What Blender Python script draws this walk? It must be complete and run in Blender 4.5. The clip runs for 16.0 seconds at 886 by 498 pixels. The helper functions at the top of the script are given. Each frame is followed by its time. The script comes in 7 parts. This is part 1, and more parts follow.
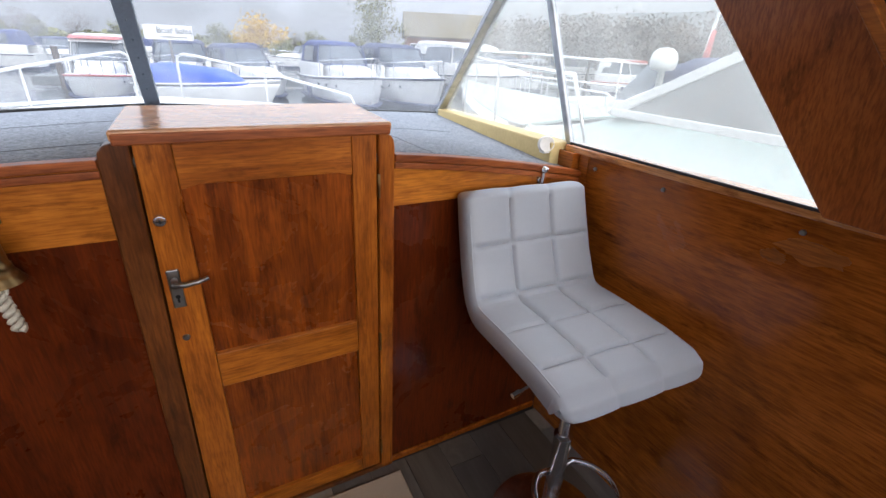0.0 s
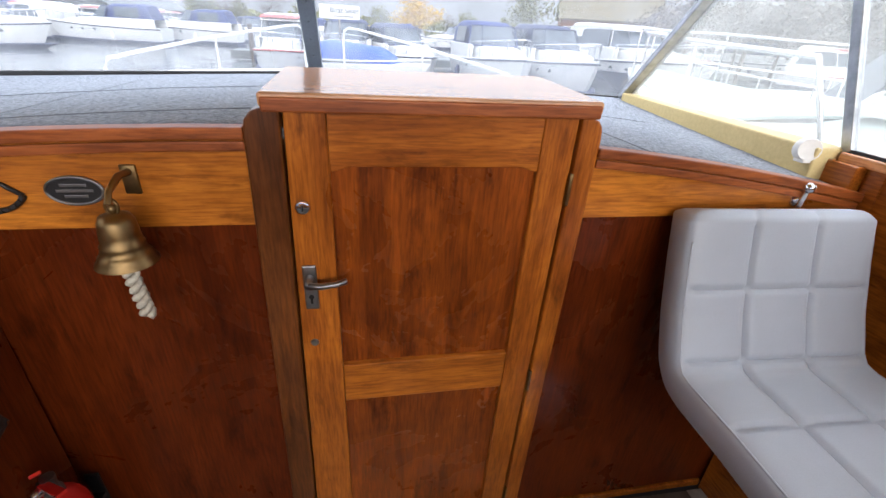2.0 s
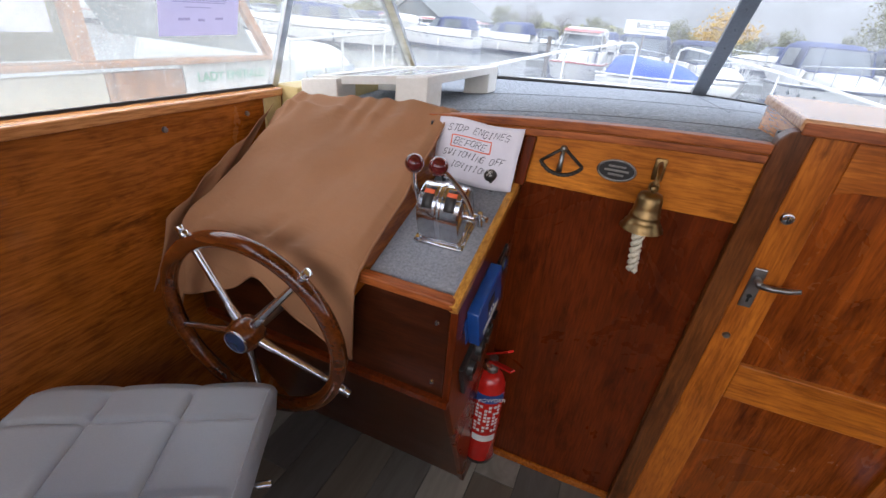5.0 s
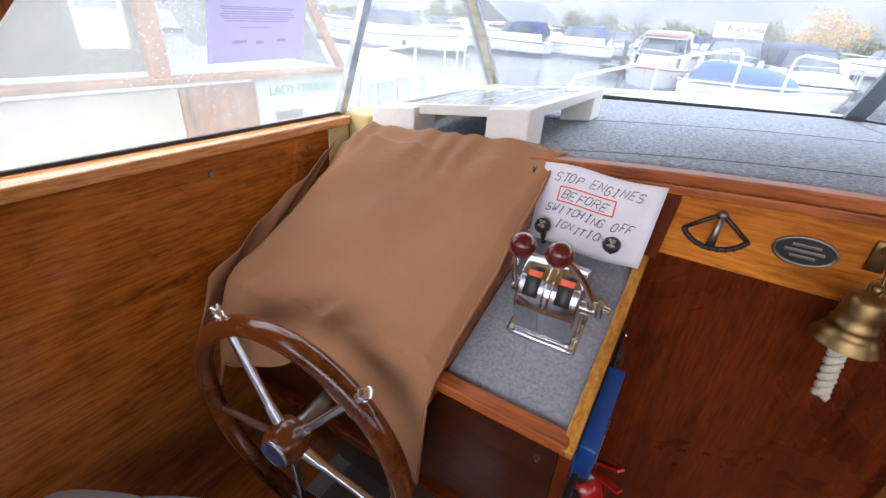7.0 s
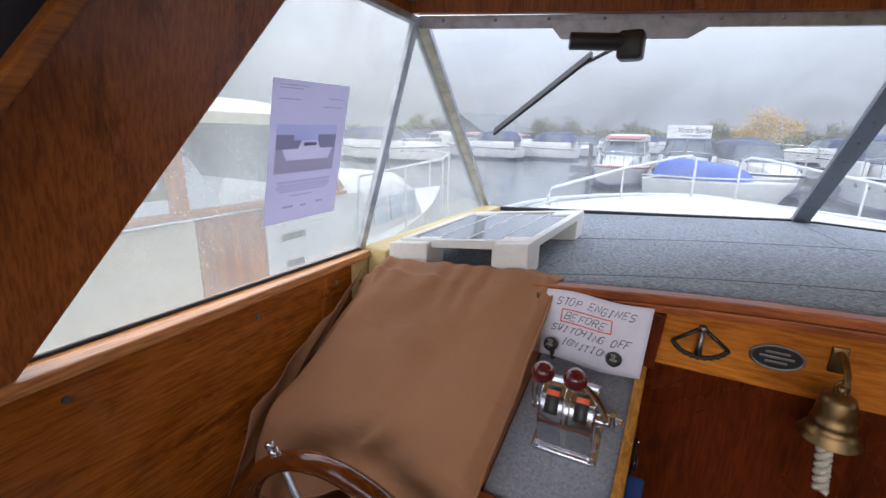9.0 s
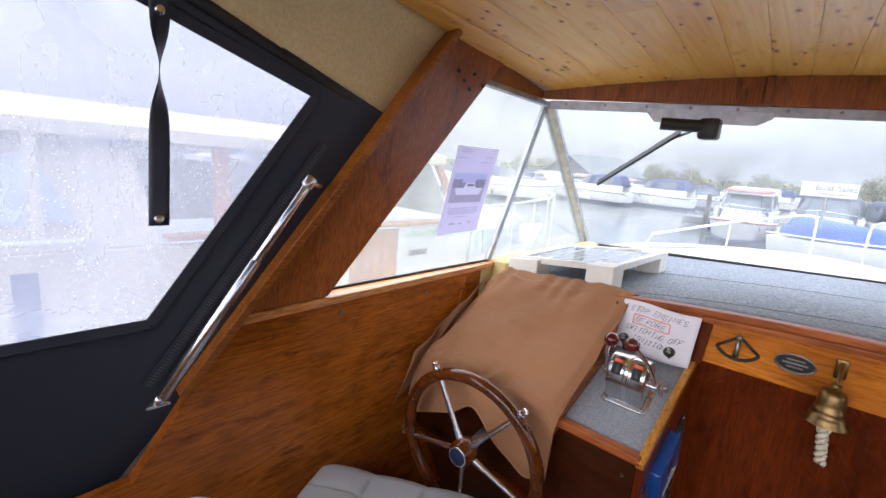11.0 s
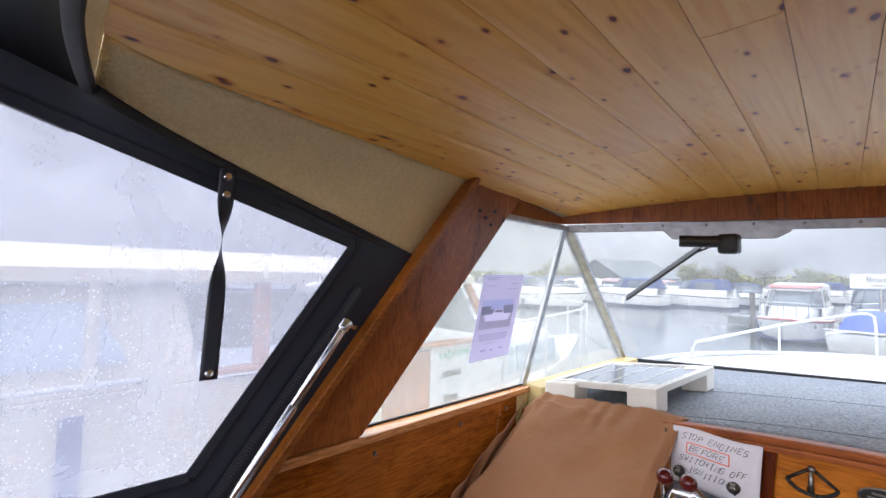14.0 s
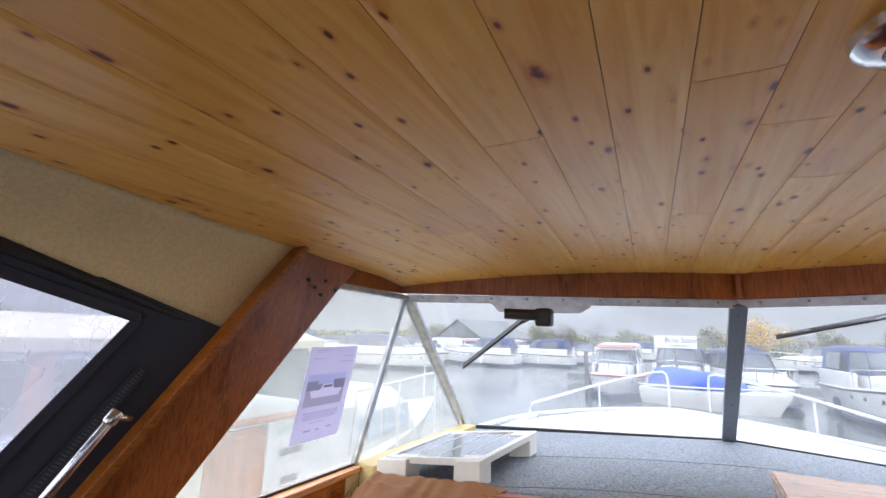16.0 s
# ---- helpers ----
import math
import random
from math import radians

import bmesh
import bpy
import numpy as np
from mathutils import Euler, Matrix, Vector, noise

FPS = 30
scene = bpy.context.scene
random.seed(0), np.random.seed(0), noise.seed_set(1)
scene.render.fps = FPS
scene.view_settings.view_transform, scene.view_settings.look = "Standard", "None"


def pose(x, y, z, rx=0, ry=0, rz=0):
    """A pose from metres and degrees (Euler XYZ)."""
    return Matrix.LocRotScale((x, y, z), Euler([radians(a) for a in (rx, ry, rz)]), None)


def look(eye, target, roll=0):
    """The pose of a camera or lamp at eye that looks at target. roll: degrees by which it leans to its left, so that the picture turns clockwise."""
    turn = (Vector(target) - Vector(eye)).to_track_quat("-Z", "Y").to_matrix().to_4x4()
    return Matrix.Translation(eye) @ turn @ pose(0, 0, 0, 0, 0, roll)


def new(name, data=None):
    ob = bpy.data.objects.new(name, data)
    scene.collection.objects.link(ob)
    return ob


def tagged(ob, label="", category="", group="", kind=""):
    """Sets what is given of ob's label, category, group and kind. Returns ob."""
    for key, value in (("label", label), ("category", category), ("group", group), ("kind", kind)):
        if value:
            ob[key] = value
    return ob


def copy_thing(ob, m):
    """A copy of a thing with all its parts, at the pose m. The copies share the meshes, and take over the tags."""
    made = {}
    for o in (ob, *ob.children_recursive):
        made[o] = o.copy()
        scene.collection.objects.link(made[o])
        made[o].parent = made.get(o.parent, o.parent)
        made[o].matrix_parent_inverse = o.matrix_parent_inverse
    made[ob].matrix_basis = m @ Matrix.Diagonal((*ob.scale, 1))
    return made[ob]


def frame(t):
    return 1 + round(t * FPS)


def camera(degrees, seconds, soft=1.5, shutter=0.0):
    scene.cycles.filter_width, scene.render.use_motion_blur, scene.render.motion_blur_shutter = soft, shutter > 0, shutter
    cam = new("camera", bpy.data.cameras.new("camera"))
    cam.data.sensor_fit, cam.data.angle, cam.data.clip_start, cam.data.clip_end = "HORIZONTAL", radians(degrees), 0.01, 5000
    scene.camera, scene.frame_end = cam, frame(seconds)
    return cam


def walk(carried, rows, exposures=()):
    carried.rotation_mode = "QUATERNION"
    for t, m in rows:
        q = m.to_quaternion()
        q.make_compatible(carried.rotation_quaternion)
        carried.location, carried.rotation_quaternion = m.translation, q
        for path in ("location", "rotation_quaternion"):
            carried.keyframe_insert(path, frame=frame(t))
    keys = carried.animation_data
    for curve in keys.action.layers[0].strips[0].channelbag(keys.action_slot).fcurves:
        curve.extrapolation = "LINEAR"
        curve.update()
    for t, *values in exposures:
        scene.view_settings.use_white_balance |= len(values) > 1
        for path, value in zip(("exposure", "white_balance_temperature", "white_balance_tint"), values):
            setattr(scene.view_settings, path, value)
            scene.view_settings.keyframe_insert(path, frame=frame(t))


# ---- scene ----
cam = camera(91.0, 16.0)
PATH = [
    (0, (0.094, -0.06, 1.505), (0.942, 1.556, 0.688), 2.5),
    (0.1, (0.108, -0.074, 1.505), (0.823, 1.586, 0.649), 0.7),
    (0.5, (-0.052, -0.033, 1.495), (0.575, 1.681, 0.677), 4.4),
    (1, (-0.076, 0.058, 1.475), (0.428, 1.803, 0.637), 4.6),
    (1.5, (0.022, 0.205, 1.462), (0.421, 1.967, 0.605), 4.5),
    (2, (0.071, 0.269, 1.442), (0.399, 2.024, 0.542), 3.4),
    (2.5, (0.071, 0.283, 1.452), (0.338, 2.046, 0.546), 2.5),
    (3, (0.062, 0.294, 1.461), (0.268, 2.063, 0.552), 1.8),
    (3.5, (0.018, 0.288, 1.461), (-0.033, 2.065, 0.545), -0.5),
    (4, (-0.122, 0.161, 1.469), (-0.496, 1.922, 0.598), 0.6),
    (4.1, (-0.161, 0.128, 1.468), (-0.581, 1.884, 0.609), 0.4),
    (4.5, (-0.306, -0.001, 1.469), (-0.831, 1.705, 0.565), 3.6),
    (4.7, (-0.357, -0.043, 1.462), (-0.931, 1.64, 0.546), 4.5),
    (6.8, (-0.588, 0.144, 1.418), (-1.496, 1.655, 0.472), 4.7),
    (7, (-0.611, 0.187, 1.466), (-1.493, 1.722, 0.537), 4.3),
    (7.5, (-0.624, 0.264, 1.533), (-1.513, 1.881, 0.761), 1.7),
    (8, (-0.628, 0.261, 1.554), (-1.481, 1.917, 0.825), 1.8),
    (8.5, (-0.626, 0.228, 1.551), (-1.446, 1.922, 0.874), 2.1),
    (9, (-0.624, 0.064, 1.577), (-1.555, 1.756, 1.06), 1.3),
    (9.5, (-0.591, -0.223, 1.583), (-1.665, 1.396, 1.107), 1.7),
    (9.7, (-0.571, -0.318, 1.577), (-1.711, 1.252, 1.093), 4.5),
    (11.8, (-0.361, -0.413, 1.632), (-1.753, 1.006, 1.405), 3.9),
    (12, (-0.375, -0.415, 1.63), (-1.763, 1.018, 1.494), 3.5),
    (12.5, (-0.378, -0.429, 1.653), (-1.789, 0.987, 1.675), 4.0),
    (13, (-0.372, -0.425, 1.652), (-1.797, 0.975, 1.738), 3.3),
    (13.5, (-0.365, -0.414, 1.645), (-1.8, 0.976, 1.741), 2.0),
    (14, (-0.377, -0.436, 1.673), (-1.825, 0.938, 1.79), 1.4),
    (14.5, (-0.391, -0.459, 1.691), (-1.851, 0.902, 1.828), 1.4),
    (15, (-0.384, -0.453, 1.708), (-1.851, 0.895, 1.885), 1.8),
    (15.5, (-0.352, -0.41, 1.714), (-1.662, 1.071, 2.013), 1.4),
    (16, (-0.294, -0.356, 1.719), (-1.257, 1.352, 2.116), 1.6),
]
walk(cam, [(t, look(eye, target, roll)) for t, eye, target, roll in PATH], [(0.0, 1.5, 6260, 10), (0.5, 1.38, 6260, 10), (1.0, 1.45, 6260, 10), (1.5, 1.65, 6260, 10), (2.0, 1.72, 6260, 10), (2.5, 1.72, 6260, 10), (3.0, 1.4, 6260, 10), (3.5, 1.4, 6260, 10), (4.5, 1.5, 6260, 10), (6.8, 1.85, 6120, 10), (7.1, 1.8, 6120, 10), (7.5, 1.22, 6120, 10), (8.0, 1.15, 6120, 10), (9.0, 1.1, 6120, 10), (9.5, 1.35, 6260, 10), (12.0, 1.75, 6260, 10), (12.5, 1.78, 6260, 10), (13.0, 1.54, 6260, 10), (15.0, 1.52, 6260, 10), (16.0, 1.5, 6260, 10)])

# ---- world, sun, exposure ----
world = bpy.data.worlds.new("overcast_sky")
scene.world = world
world.use_nodes = True
wn, wl = world.node_tree.nodes, world.node_tree.links
wn.clear()
sky = wn.new("ShaderNodeTexSky")
sky.sky_type, sky.sun_disc = "NISHITA", False
sky.sun_elevation, sky.sun_rotation = radians(13), radians(175)
sky.dust_density, sky.air_density = 4.0, 1.2
tc = wn.new("ShaderNodeTexCoord")
mp = wn.new("ShaderNodeMapping")
mp.inputs["Scale"].default_value = (1.2, 1.2, 4.0)
cloud = wn.new("ShaderNodeTexNoise")
cloud.inputs["Scale"].default_value, cloud.inputs["Detail"].default_value = 2.2, 5.0
cr = wn.new("ShaderNodeValToRGB")
cr.color_ramp.elements[0].position, cr.color_ramp.elements[0].color = 0.36, (6.3, 6.5, 6.9, 1)
cr.color_ramp.elements[1].position, cr.color_ramp.elements[1].color = 0.66, (8.1, 8.2, 8.4, 1)
mix = wn.new("ShaderNodeMixRGB")
mix.inputs["Fac"].default_value = 0.86
bg = wn.new("ShaderNodeBackground")
bg.inputs["Strength"].default_value = 0.145
out = wn.new("ShaderNodeOutputWorld")
wl.new(tc.outputs["Generated"], mp.inputs["Vector"])
wl.new(mp.outputs["Vector"], cloud.inputs["Vector"])
wl.new(cloud.outputs["Fac"], cr.inputs["Fac"])
wl.new(sky.outputs["Color"], mix.inputs["Color1"])
wl.new(cr.outputs["Color"], mix.inputs["Color2"])
# an overcast sky is far brighter overhead than at the horizon
sep = wn.new("ShaderNodeSeparateXYZ")
rise = wn.new("ShaderNodeMapRange")
rise.inputs["From Min"].default_value, rise.inputs["From Max"].default_value = 0.05, 0.95
rise.inputs["To Min"].default_value, rise.inputs["To Max"].default_value = 0.50, 3.4
shade = wn.new("ShaderNodeMixRGB")
shade.blend_type = "MULTIPLY"
shade.inputs["Fac"].default_value = 1.0
wl.new(tc.outputs["Generated"], sep.inputs["Vector"])
wl.new(sep.outputs["Z"], rise.inputs["Value"])
wl.new(mix.outputs["Color"], shade.inputs["Color1"])
wl.new(rise.outputs["Result"], shade.inputs["Color2"])
wl.new(shade.outputs["Color"], bg.inputs["Color"])
wl.new(bg.outputs["Background"], out.inputs["Surface"])
sun_data = bpy.data.lights.new("sun", "SUN")
sun_data.energy, sun_data.angle, sun_data.color = 1.65, radians(55), (1.0, 0.965, 0.92)
sun = new("sun", sun_data)
sun.matrix_basis = look((0, -10, 2.6), (-0.9, 0, 0))

# ---- materials ----


def material(name, color=(0.5, 0.5, 0.5), rough=0.5, metal=0.0, coat=0.0):
    m = bpy.data.materials.new(name)
    m.use_nodes = True
    b = m.node_tree.nodes["Principled BSDF"]
    b.inputs["Base Color"].default_value = (*color, 1)
    b.inputs["Roughness"].default_value, b.inputs["Metallic"].default_value = rough, metal
    b.inputs["Coat Weight"].default_value, b.inputs["Coat Roughness"].default_value = coat, 0.12
    return m


def node(m, kind, **values):
    n = m.node_tree.nodes.new(kind)
    for k, v in values.items():
        n.inputs[k.replace("_", " ")].default_value = v
    return n


def link(m, a, b):
    m.node_tree.links.new(a, b)


def coords(m, scale, per_object=True):
    """Object coordinates, stretched, and shifted by the object's random number."""
    t = node(m, "ShaderNodeTexCoord")
    mpn = node(m, "ShaderNodeMapping")
    mpn.inputs["Scale"].default_value = scale
    link(m, t.outputs["Object"], mpn.inputs["Vector"])
    if per_object:
        info = node(m, "ShaderNodeObjectInfo")
        mul = m.node_tree.nodes.new("ShaderNodeMath")
        mul.operation = "MULTIPLY"
        mul.inputs[1].default_value = 17.0
        link(m, info.outputs["Random"], mul.inputs[0])
        link(m, mul.outputs[0], mpn.inputs["Location"])
    return mpn.outputs["Vector"]


def ramp(m, fac, stops):
    r = node(m, "ShaderNodeValToRGB")
    e = r.color_ramp.elements
    while len(e) < len(stops):
        e.new(0.5)
    for k, (p, c) in enumerate(stops):
        e[k].position, e[k].color = p, (*c, 1)
    link(m, fac, r.inputs["Fac"])
    return r.outputs["Color"]


def blend(m, a, b, fac, kind="MIX"):
    n = m.node_tree.nodes.new("ShaderNodeMixRGB")
    n.blend_type = kind
    for s, v in ((n.inputs["Color1"], a), (n.inputs["Color2"], b), (n.inputs["Fac"], fac)):
        if isinstance(v, (int, float)):
            s.default_value = v
        elif isinstance(v, tuple):
            s.default_value = (*v, 1)
        else:
            link(m, v, s)
    return n.outputs["Color"]


def noise_of(m, vec, scale, detail=4.0, rough=0.55, distortion=0.0):
    n = node(m, "ShaderNodeTexNoise", Scale=scale, Detail=detail, Roughness=rough, Distortion=distortion)
    link(m, vec, n.inputs["Vector"])
    return n.outputs["Fac"]


def bump(m, height, strength=0.2, distance=0.002):
    b = node(m, "ShaderNodeBump", Strength=strength, Distance=distance)
    link(m, height, b.inputs["Height"])
    link(m, b.outputs["Normal"], m.node_tree.nodes["Principled BSDF"].inputs["Normal"])


def base(m, socket):
    link(m, socket, m.node_tree.nodes["Principled BSDF"].inputs["Base Color"])


def rough_from(m, fac, lo, hi):
    n = m.node_tree.nodes.new("ShaderNodeMapRange")
    n.inputs["To Min"].default_value, n.inputs["To Max"].default_value = lo, hi
    link(m, fac, n.inputs["Value"])
    link(m, n.outputs["Result"], m.node_tree.nodes["Principled BSDF"].inputs["Roughness"])


def wood(name, light, dark, axis="z", rough=0.3, coat=0.15, stain=None):
    """Varnished timber: streaks along one axis, fine pores, blotches of older varnish and dark worn marks."""
    m = material(name, light, rough, 0, coat)
    m.node_tree.nodes["Principled BSDF"].inputs["Specular IOR Level"].default_value = 0.35
    k = {"x": (1.0, 14, 14), "y": (14, 1.0, 14), "z": (14, 14, 1.0)}[axis]
    v = coords(m, k)
    streak = noise_of(m, v, 1.6, 6, 0.6, 0.8)
    pores = noise_of(m, v, 14, 3, 0.6)
    v2 = coords(m, (1, 1, 1))
    blotch = noise_of(m, v2, 3.2, 5, 0.65, 0.6)
    k3 = {"x": (2.0, 7, 7), "y": (7, 2.0, 7), "z": (7, 7, 2.0)}[axis]
    worn = noise_of(m, coords(m, k3), 2.3, 6, 0.7, 0.3)
    mid = tuple((a + b) / 2 for a, b in zip(light, dark))
    c = ramp(m, streak, [(0.3, dark), (0.5, mid), (0.7, light)])
    c = blend(m, c, ramp(m, pores, [(0.35, (0.5, 0.42, 0.36)), (0.6, (1, 1, 1))]), 0.78, "MULTIPLY")
    c = blend(m, c, ramp(m, blotch, [(0.3, stain or (0.42, 0.34, 0.30)), (0.62, (1, 1, 1))]), 0.65, "MULTIPLY")
    c = blend(m, c, ramp(m, worn, [(0.55, (1, 1, 1)), (0.70, (0.30, 0.22, 0.16))]), 0.85, "MULTIPLY")
    base(m, c)
    rough_from(m, blotch, rough * 0.7, rough * 1.5)
    bump(m, pores, 0.12, 0.001)
    return m


def speckled(name, a, b, scale, rough=0.7, height=0.3, dist=0.002, coat=0.0):
    """Two colours mixed by fine grain over broad stains."""
    m = material(name, a, rough, 0, coat)
    v = coords(m, (1, 1, 1))
    fine = noise_of(m, v, scale, 4, 0.7)
    broad = noise_of(m, v, 2.5, 4, 0.6)
    c = ramp(m, fine, [(0.3, b), (0.7, a)])
    c = blend(m, c, ramp(m, broad, [(0.3, (0.78, 0.78, 0.78)), (0.65, (1, 1, 1))]), 0.6, "MULTIPLY")
    base(m, c)
    bump(m, fine, height, dist)
    return m


def metal(name, color, rough=0.18, worn=0.15):
    m = material(name, color, rough, 1.0)
    v = coords(m, (1, 1, 1))
    n = noise_of(m, v, 60, 4, 0.6)
    rough_from(m, n, rough * 0.6, rough + worn)
    base(m, ramp(m, noise_of(m, v, 25, 3, 0.6), [(0.3, tuple(c * 0.7 for c in color)), (0.6, color)]))
    return m


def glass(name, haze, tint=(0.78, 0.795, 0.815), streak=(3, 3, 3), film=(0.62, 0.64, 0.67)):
    """A thin pane: clear but for a tint that dims the bright view outside, with a wet, misted film in patches and
    drops, and a gloss at glancing angles.
    """
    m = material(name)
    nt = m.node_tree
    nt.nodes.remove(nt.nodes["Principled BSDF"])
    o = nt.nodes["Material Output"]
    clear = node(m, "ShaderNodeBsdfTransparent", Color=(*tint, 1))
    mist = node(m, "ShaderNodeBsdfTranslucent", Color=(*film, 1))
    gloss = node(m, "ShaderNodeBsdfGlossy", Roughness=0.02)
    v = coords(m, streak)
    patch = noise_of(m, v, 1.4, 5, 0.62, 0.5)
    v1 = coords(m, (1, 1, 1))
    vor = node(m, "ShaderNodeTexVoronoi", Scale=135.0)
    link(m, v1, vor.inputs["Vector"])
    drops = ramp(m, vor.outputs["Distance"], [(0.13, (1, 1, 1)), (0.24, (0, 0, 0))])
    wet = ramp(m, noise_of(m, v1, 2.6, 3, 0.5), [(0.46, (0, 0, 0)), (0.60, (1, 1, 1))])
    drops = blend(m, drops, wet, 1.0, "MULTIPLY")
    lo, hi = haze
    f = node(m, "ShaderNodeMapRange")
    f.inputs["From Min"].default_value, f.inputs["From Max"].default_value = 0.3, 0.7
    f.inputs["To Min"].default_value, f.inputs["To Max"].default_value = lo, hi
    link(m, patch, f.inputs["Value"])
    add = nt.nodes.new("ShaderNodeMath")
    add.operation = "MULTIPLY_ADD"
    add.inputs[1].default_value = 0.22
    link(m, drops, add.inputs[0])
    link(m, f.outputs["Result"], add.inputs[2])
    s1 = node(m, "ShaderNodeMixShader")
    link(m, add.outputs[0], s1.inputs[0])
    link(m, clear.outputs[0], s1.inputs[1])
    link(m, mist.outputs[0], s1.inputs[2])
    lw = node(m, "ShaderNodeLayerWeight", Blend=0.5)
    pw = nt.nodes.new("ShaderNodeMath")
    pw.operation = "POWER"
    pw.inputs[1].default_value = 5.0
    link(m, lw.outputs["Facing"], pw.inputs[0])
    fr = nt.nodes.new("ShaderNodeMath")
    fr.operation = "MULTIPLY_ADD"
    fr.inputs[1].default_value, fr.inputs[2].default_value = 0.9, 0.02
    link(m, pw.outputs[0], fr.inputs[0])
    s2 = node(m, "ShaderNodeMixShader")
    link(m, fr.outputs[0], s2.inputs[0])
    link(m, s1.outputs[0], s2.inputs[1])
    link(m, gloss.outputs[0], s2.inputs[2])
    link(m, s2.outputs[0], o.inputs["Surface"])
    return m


M_DOOR = wood("varnished_door_timber", (0.58, 0.18, 0.018), (0.27, 0.064, 0.007), "z", 0.28)
M_DOORX = wood("varnished_door_rail_timber", (0.60, 0.195, 0.02), (0.30, 0.076, 0.008), "x", 0.28)
M_PANEL = wood("varnished_door_panel", (0.37, 0.086, 0.008), (0.13, 0.025, 0.003), "z", 0.25)
M_FRAME = wood("dark_old_varnish_frame", (0.22, 0.07, 0.014), (0.07, 0.022, 0.006), "z", 0.3)
M_MAHOG = wood("dark_mahogany_ply", (0.155, 0.027, 0.004), (0.085, 0.014, 0.0025), "z", 0.26, 0.06, (0.6, 0.55, 0.5))
M_MAHOG.node_tree.nodes["Principled BSDF"].inputs["Specular IOR Level"].default_value = 0.22
M_SIDE = wood("side_mahogany_ply", (0.46, 0.14, 0.016), (0.30, 0.08, 0.010), "y", 0.22, 0.25)
M_BAND = wood("golden_ply_band", (0.70, 0.25, 0.028), (0.38, 0.11, 0.012), "x", 0.28)
M_TRIM = wood("red_varnished_trim", (0.46, 0.13, 0.028), (0.26, 0.065, 0.014), "x", 0.38, 0.0)
# orange varnish, its base colour lightened to stand for the sky's sheen
M_SILL = wood("sheen_lightened_orange_varnish", (0.74, 0.35, 0.13), (0.58, 0.24, 0.08), "y", 0.16, 0.9, (0.75, 0.7, 0.65))
# hatch top varnish with the pale window reflection mixed into its colour
M_CAP = wood("sheen_paled_hatch_top", (0.68, 0.38, 0.20), (0.58, 0.30, 0.145), "x", 0.18, 0.5, (0.75, 0.7, 0.65))
M_PILLAR = wood("pillar_mahogany", (0.46, 0.145, 0.032), (0.35, 0.10, 0.02), "z", 0.3, 0.2, (0.6, 0.5, 0.45))
M_OAK = wood("pale_ash_trim", (0.70, 0.36, 0.07), (0.42, 0.18, 0.03), "y", 0.3)
# mahogany taken near black: the shade below the dash is in its colour
M_DASH = wood("shade_darkened_mahogany", (0.07, 0.016, 0.004), (0.03, 0.007, 0.002), "x", 0.3, 0.1)
M_WHEEL = wood("glossy_wheel_timber", (0.17, 0.045, 0.008), (0.06, 0.015, 0.004), "x", 0.12, 0.8)
M_CARPET = speckled("blue_grey_deck_carpet", (0.40, 0.43, 0.475), (0.085, 0.095, 0.12), 105, 0.95, 1.0, 0.008)
M_CARPET2 = speckled("grey_console_carpet", (0.33, 0.35, 0.40), (0.17, 0.18, 0.22), 160, 0.9, 0.6, 0.003)
M_CREAM = speckled("cream_textured_vinyl", (0.92, 0.74, 0.40), (0.78, 0.59, 0.28), 120, 0.45, 1.0, 0.005)
M_CANVAS = speckled("black_canvas", (0.030, 0.035, 0.052), (0.018, 0.022, 0.034), 500, 0.5, 0.3, 0.001)
M_CANVAS.node_tree.nodes["Principled BSDF"].inputs["Specular IOR Level"].default_value = 0.4
M_RUBBER = speckled("black_rubber", (0.02, 0.02, 0.022), (0.012, 0.012, 0.013), 300, 0.55, 0.2)
M_COVER = speckled("brown_cotton_cover", (0.33, 0.16, 0.078), (0.27, 0.125, 0.058), 700, 0.85, 0.3, 0.001)
crease = coords(M_COVER, (1.0, 1.6, 1.6), False)
bump(M_COVER, noise_of(M_COVER, crease, 8, 4, 0.5, 0.8), 0.5, 0.012)
M_LEATHER = speckled("grey_leatherette", (0.40, 0.425, 0.47), (0.36, 0.385, 0.425), 500, 0.42, 0.25, 0.0006)
M_CHROME = metal("chrome", (0.78, 0.79, 0.81), 0.12, 0.14)
M_CASTING = metal("worn_chromed_casting", (0.66, 0.67, 0.69), 0.13, 0.14)
M_ALU = metal("weathered_aluminium", (0.50, 0.52, 0.55), 0.35, 0.2)
M_GREYALU = speckled("grey_painted_mullion", (0.16, 0.18, 0.21), (0.12, 0.135, 0.16), 120, 0.45, 0.15)
M_BRASS = metal("aged_brass", (0.27, 0.175, 0.075), 0.32, 0.2)
M_ZIP = speckled("grey_zip_teeth", (0.09, 0.09, 0.10), (0.04, 0.04, 0.046), 300, 0.4, 0.3)
M_OLDMETAL = metal("dull_steel", (0.32, 0.31, 0.30), 0.3, 0.25)
M_BLACK = speckled("black_iron_paint", (0.022, 0.02, 0.02), (0.012, 0.011, 0.011), 200, 0.4, 0.3)
M_YELLOW = speckled("pale_yellow_paint", (0.62, 0.49, 0.23), (0.52, 0.40, 0.18), 90, 0.5, 0.25)
M_WHITE = speckled("white_gelcoat", (0.64, 0.64, 0.625), (0.55, 0.55, 0.535), 30, 0.3, 0.05, 0.001, 0.2)
M_WHITEWOOD = speckled("white_painted_block", (0.74, 0.73, 0.70), (0.66, 0.65, 0.62), 60, 0.55, 0.2)
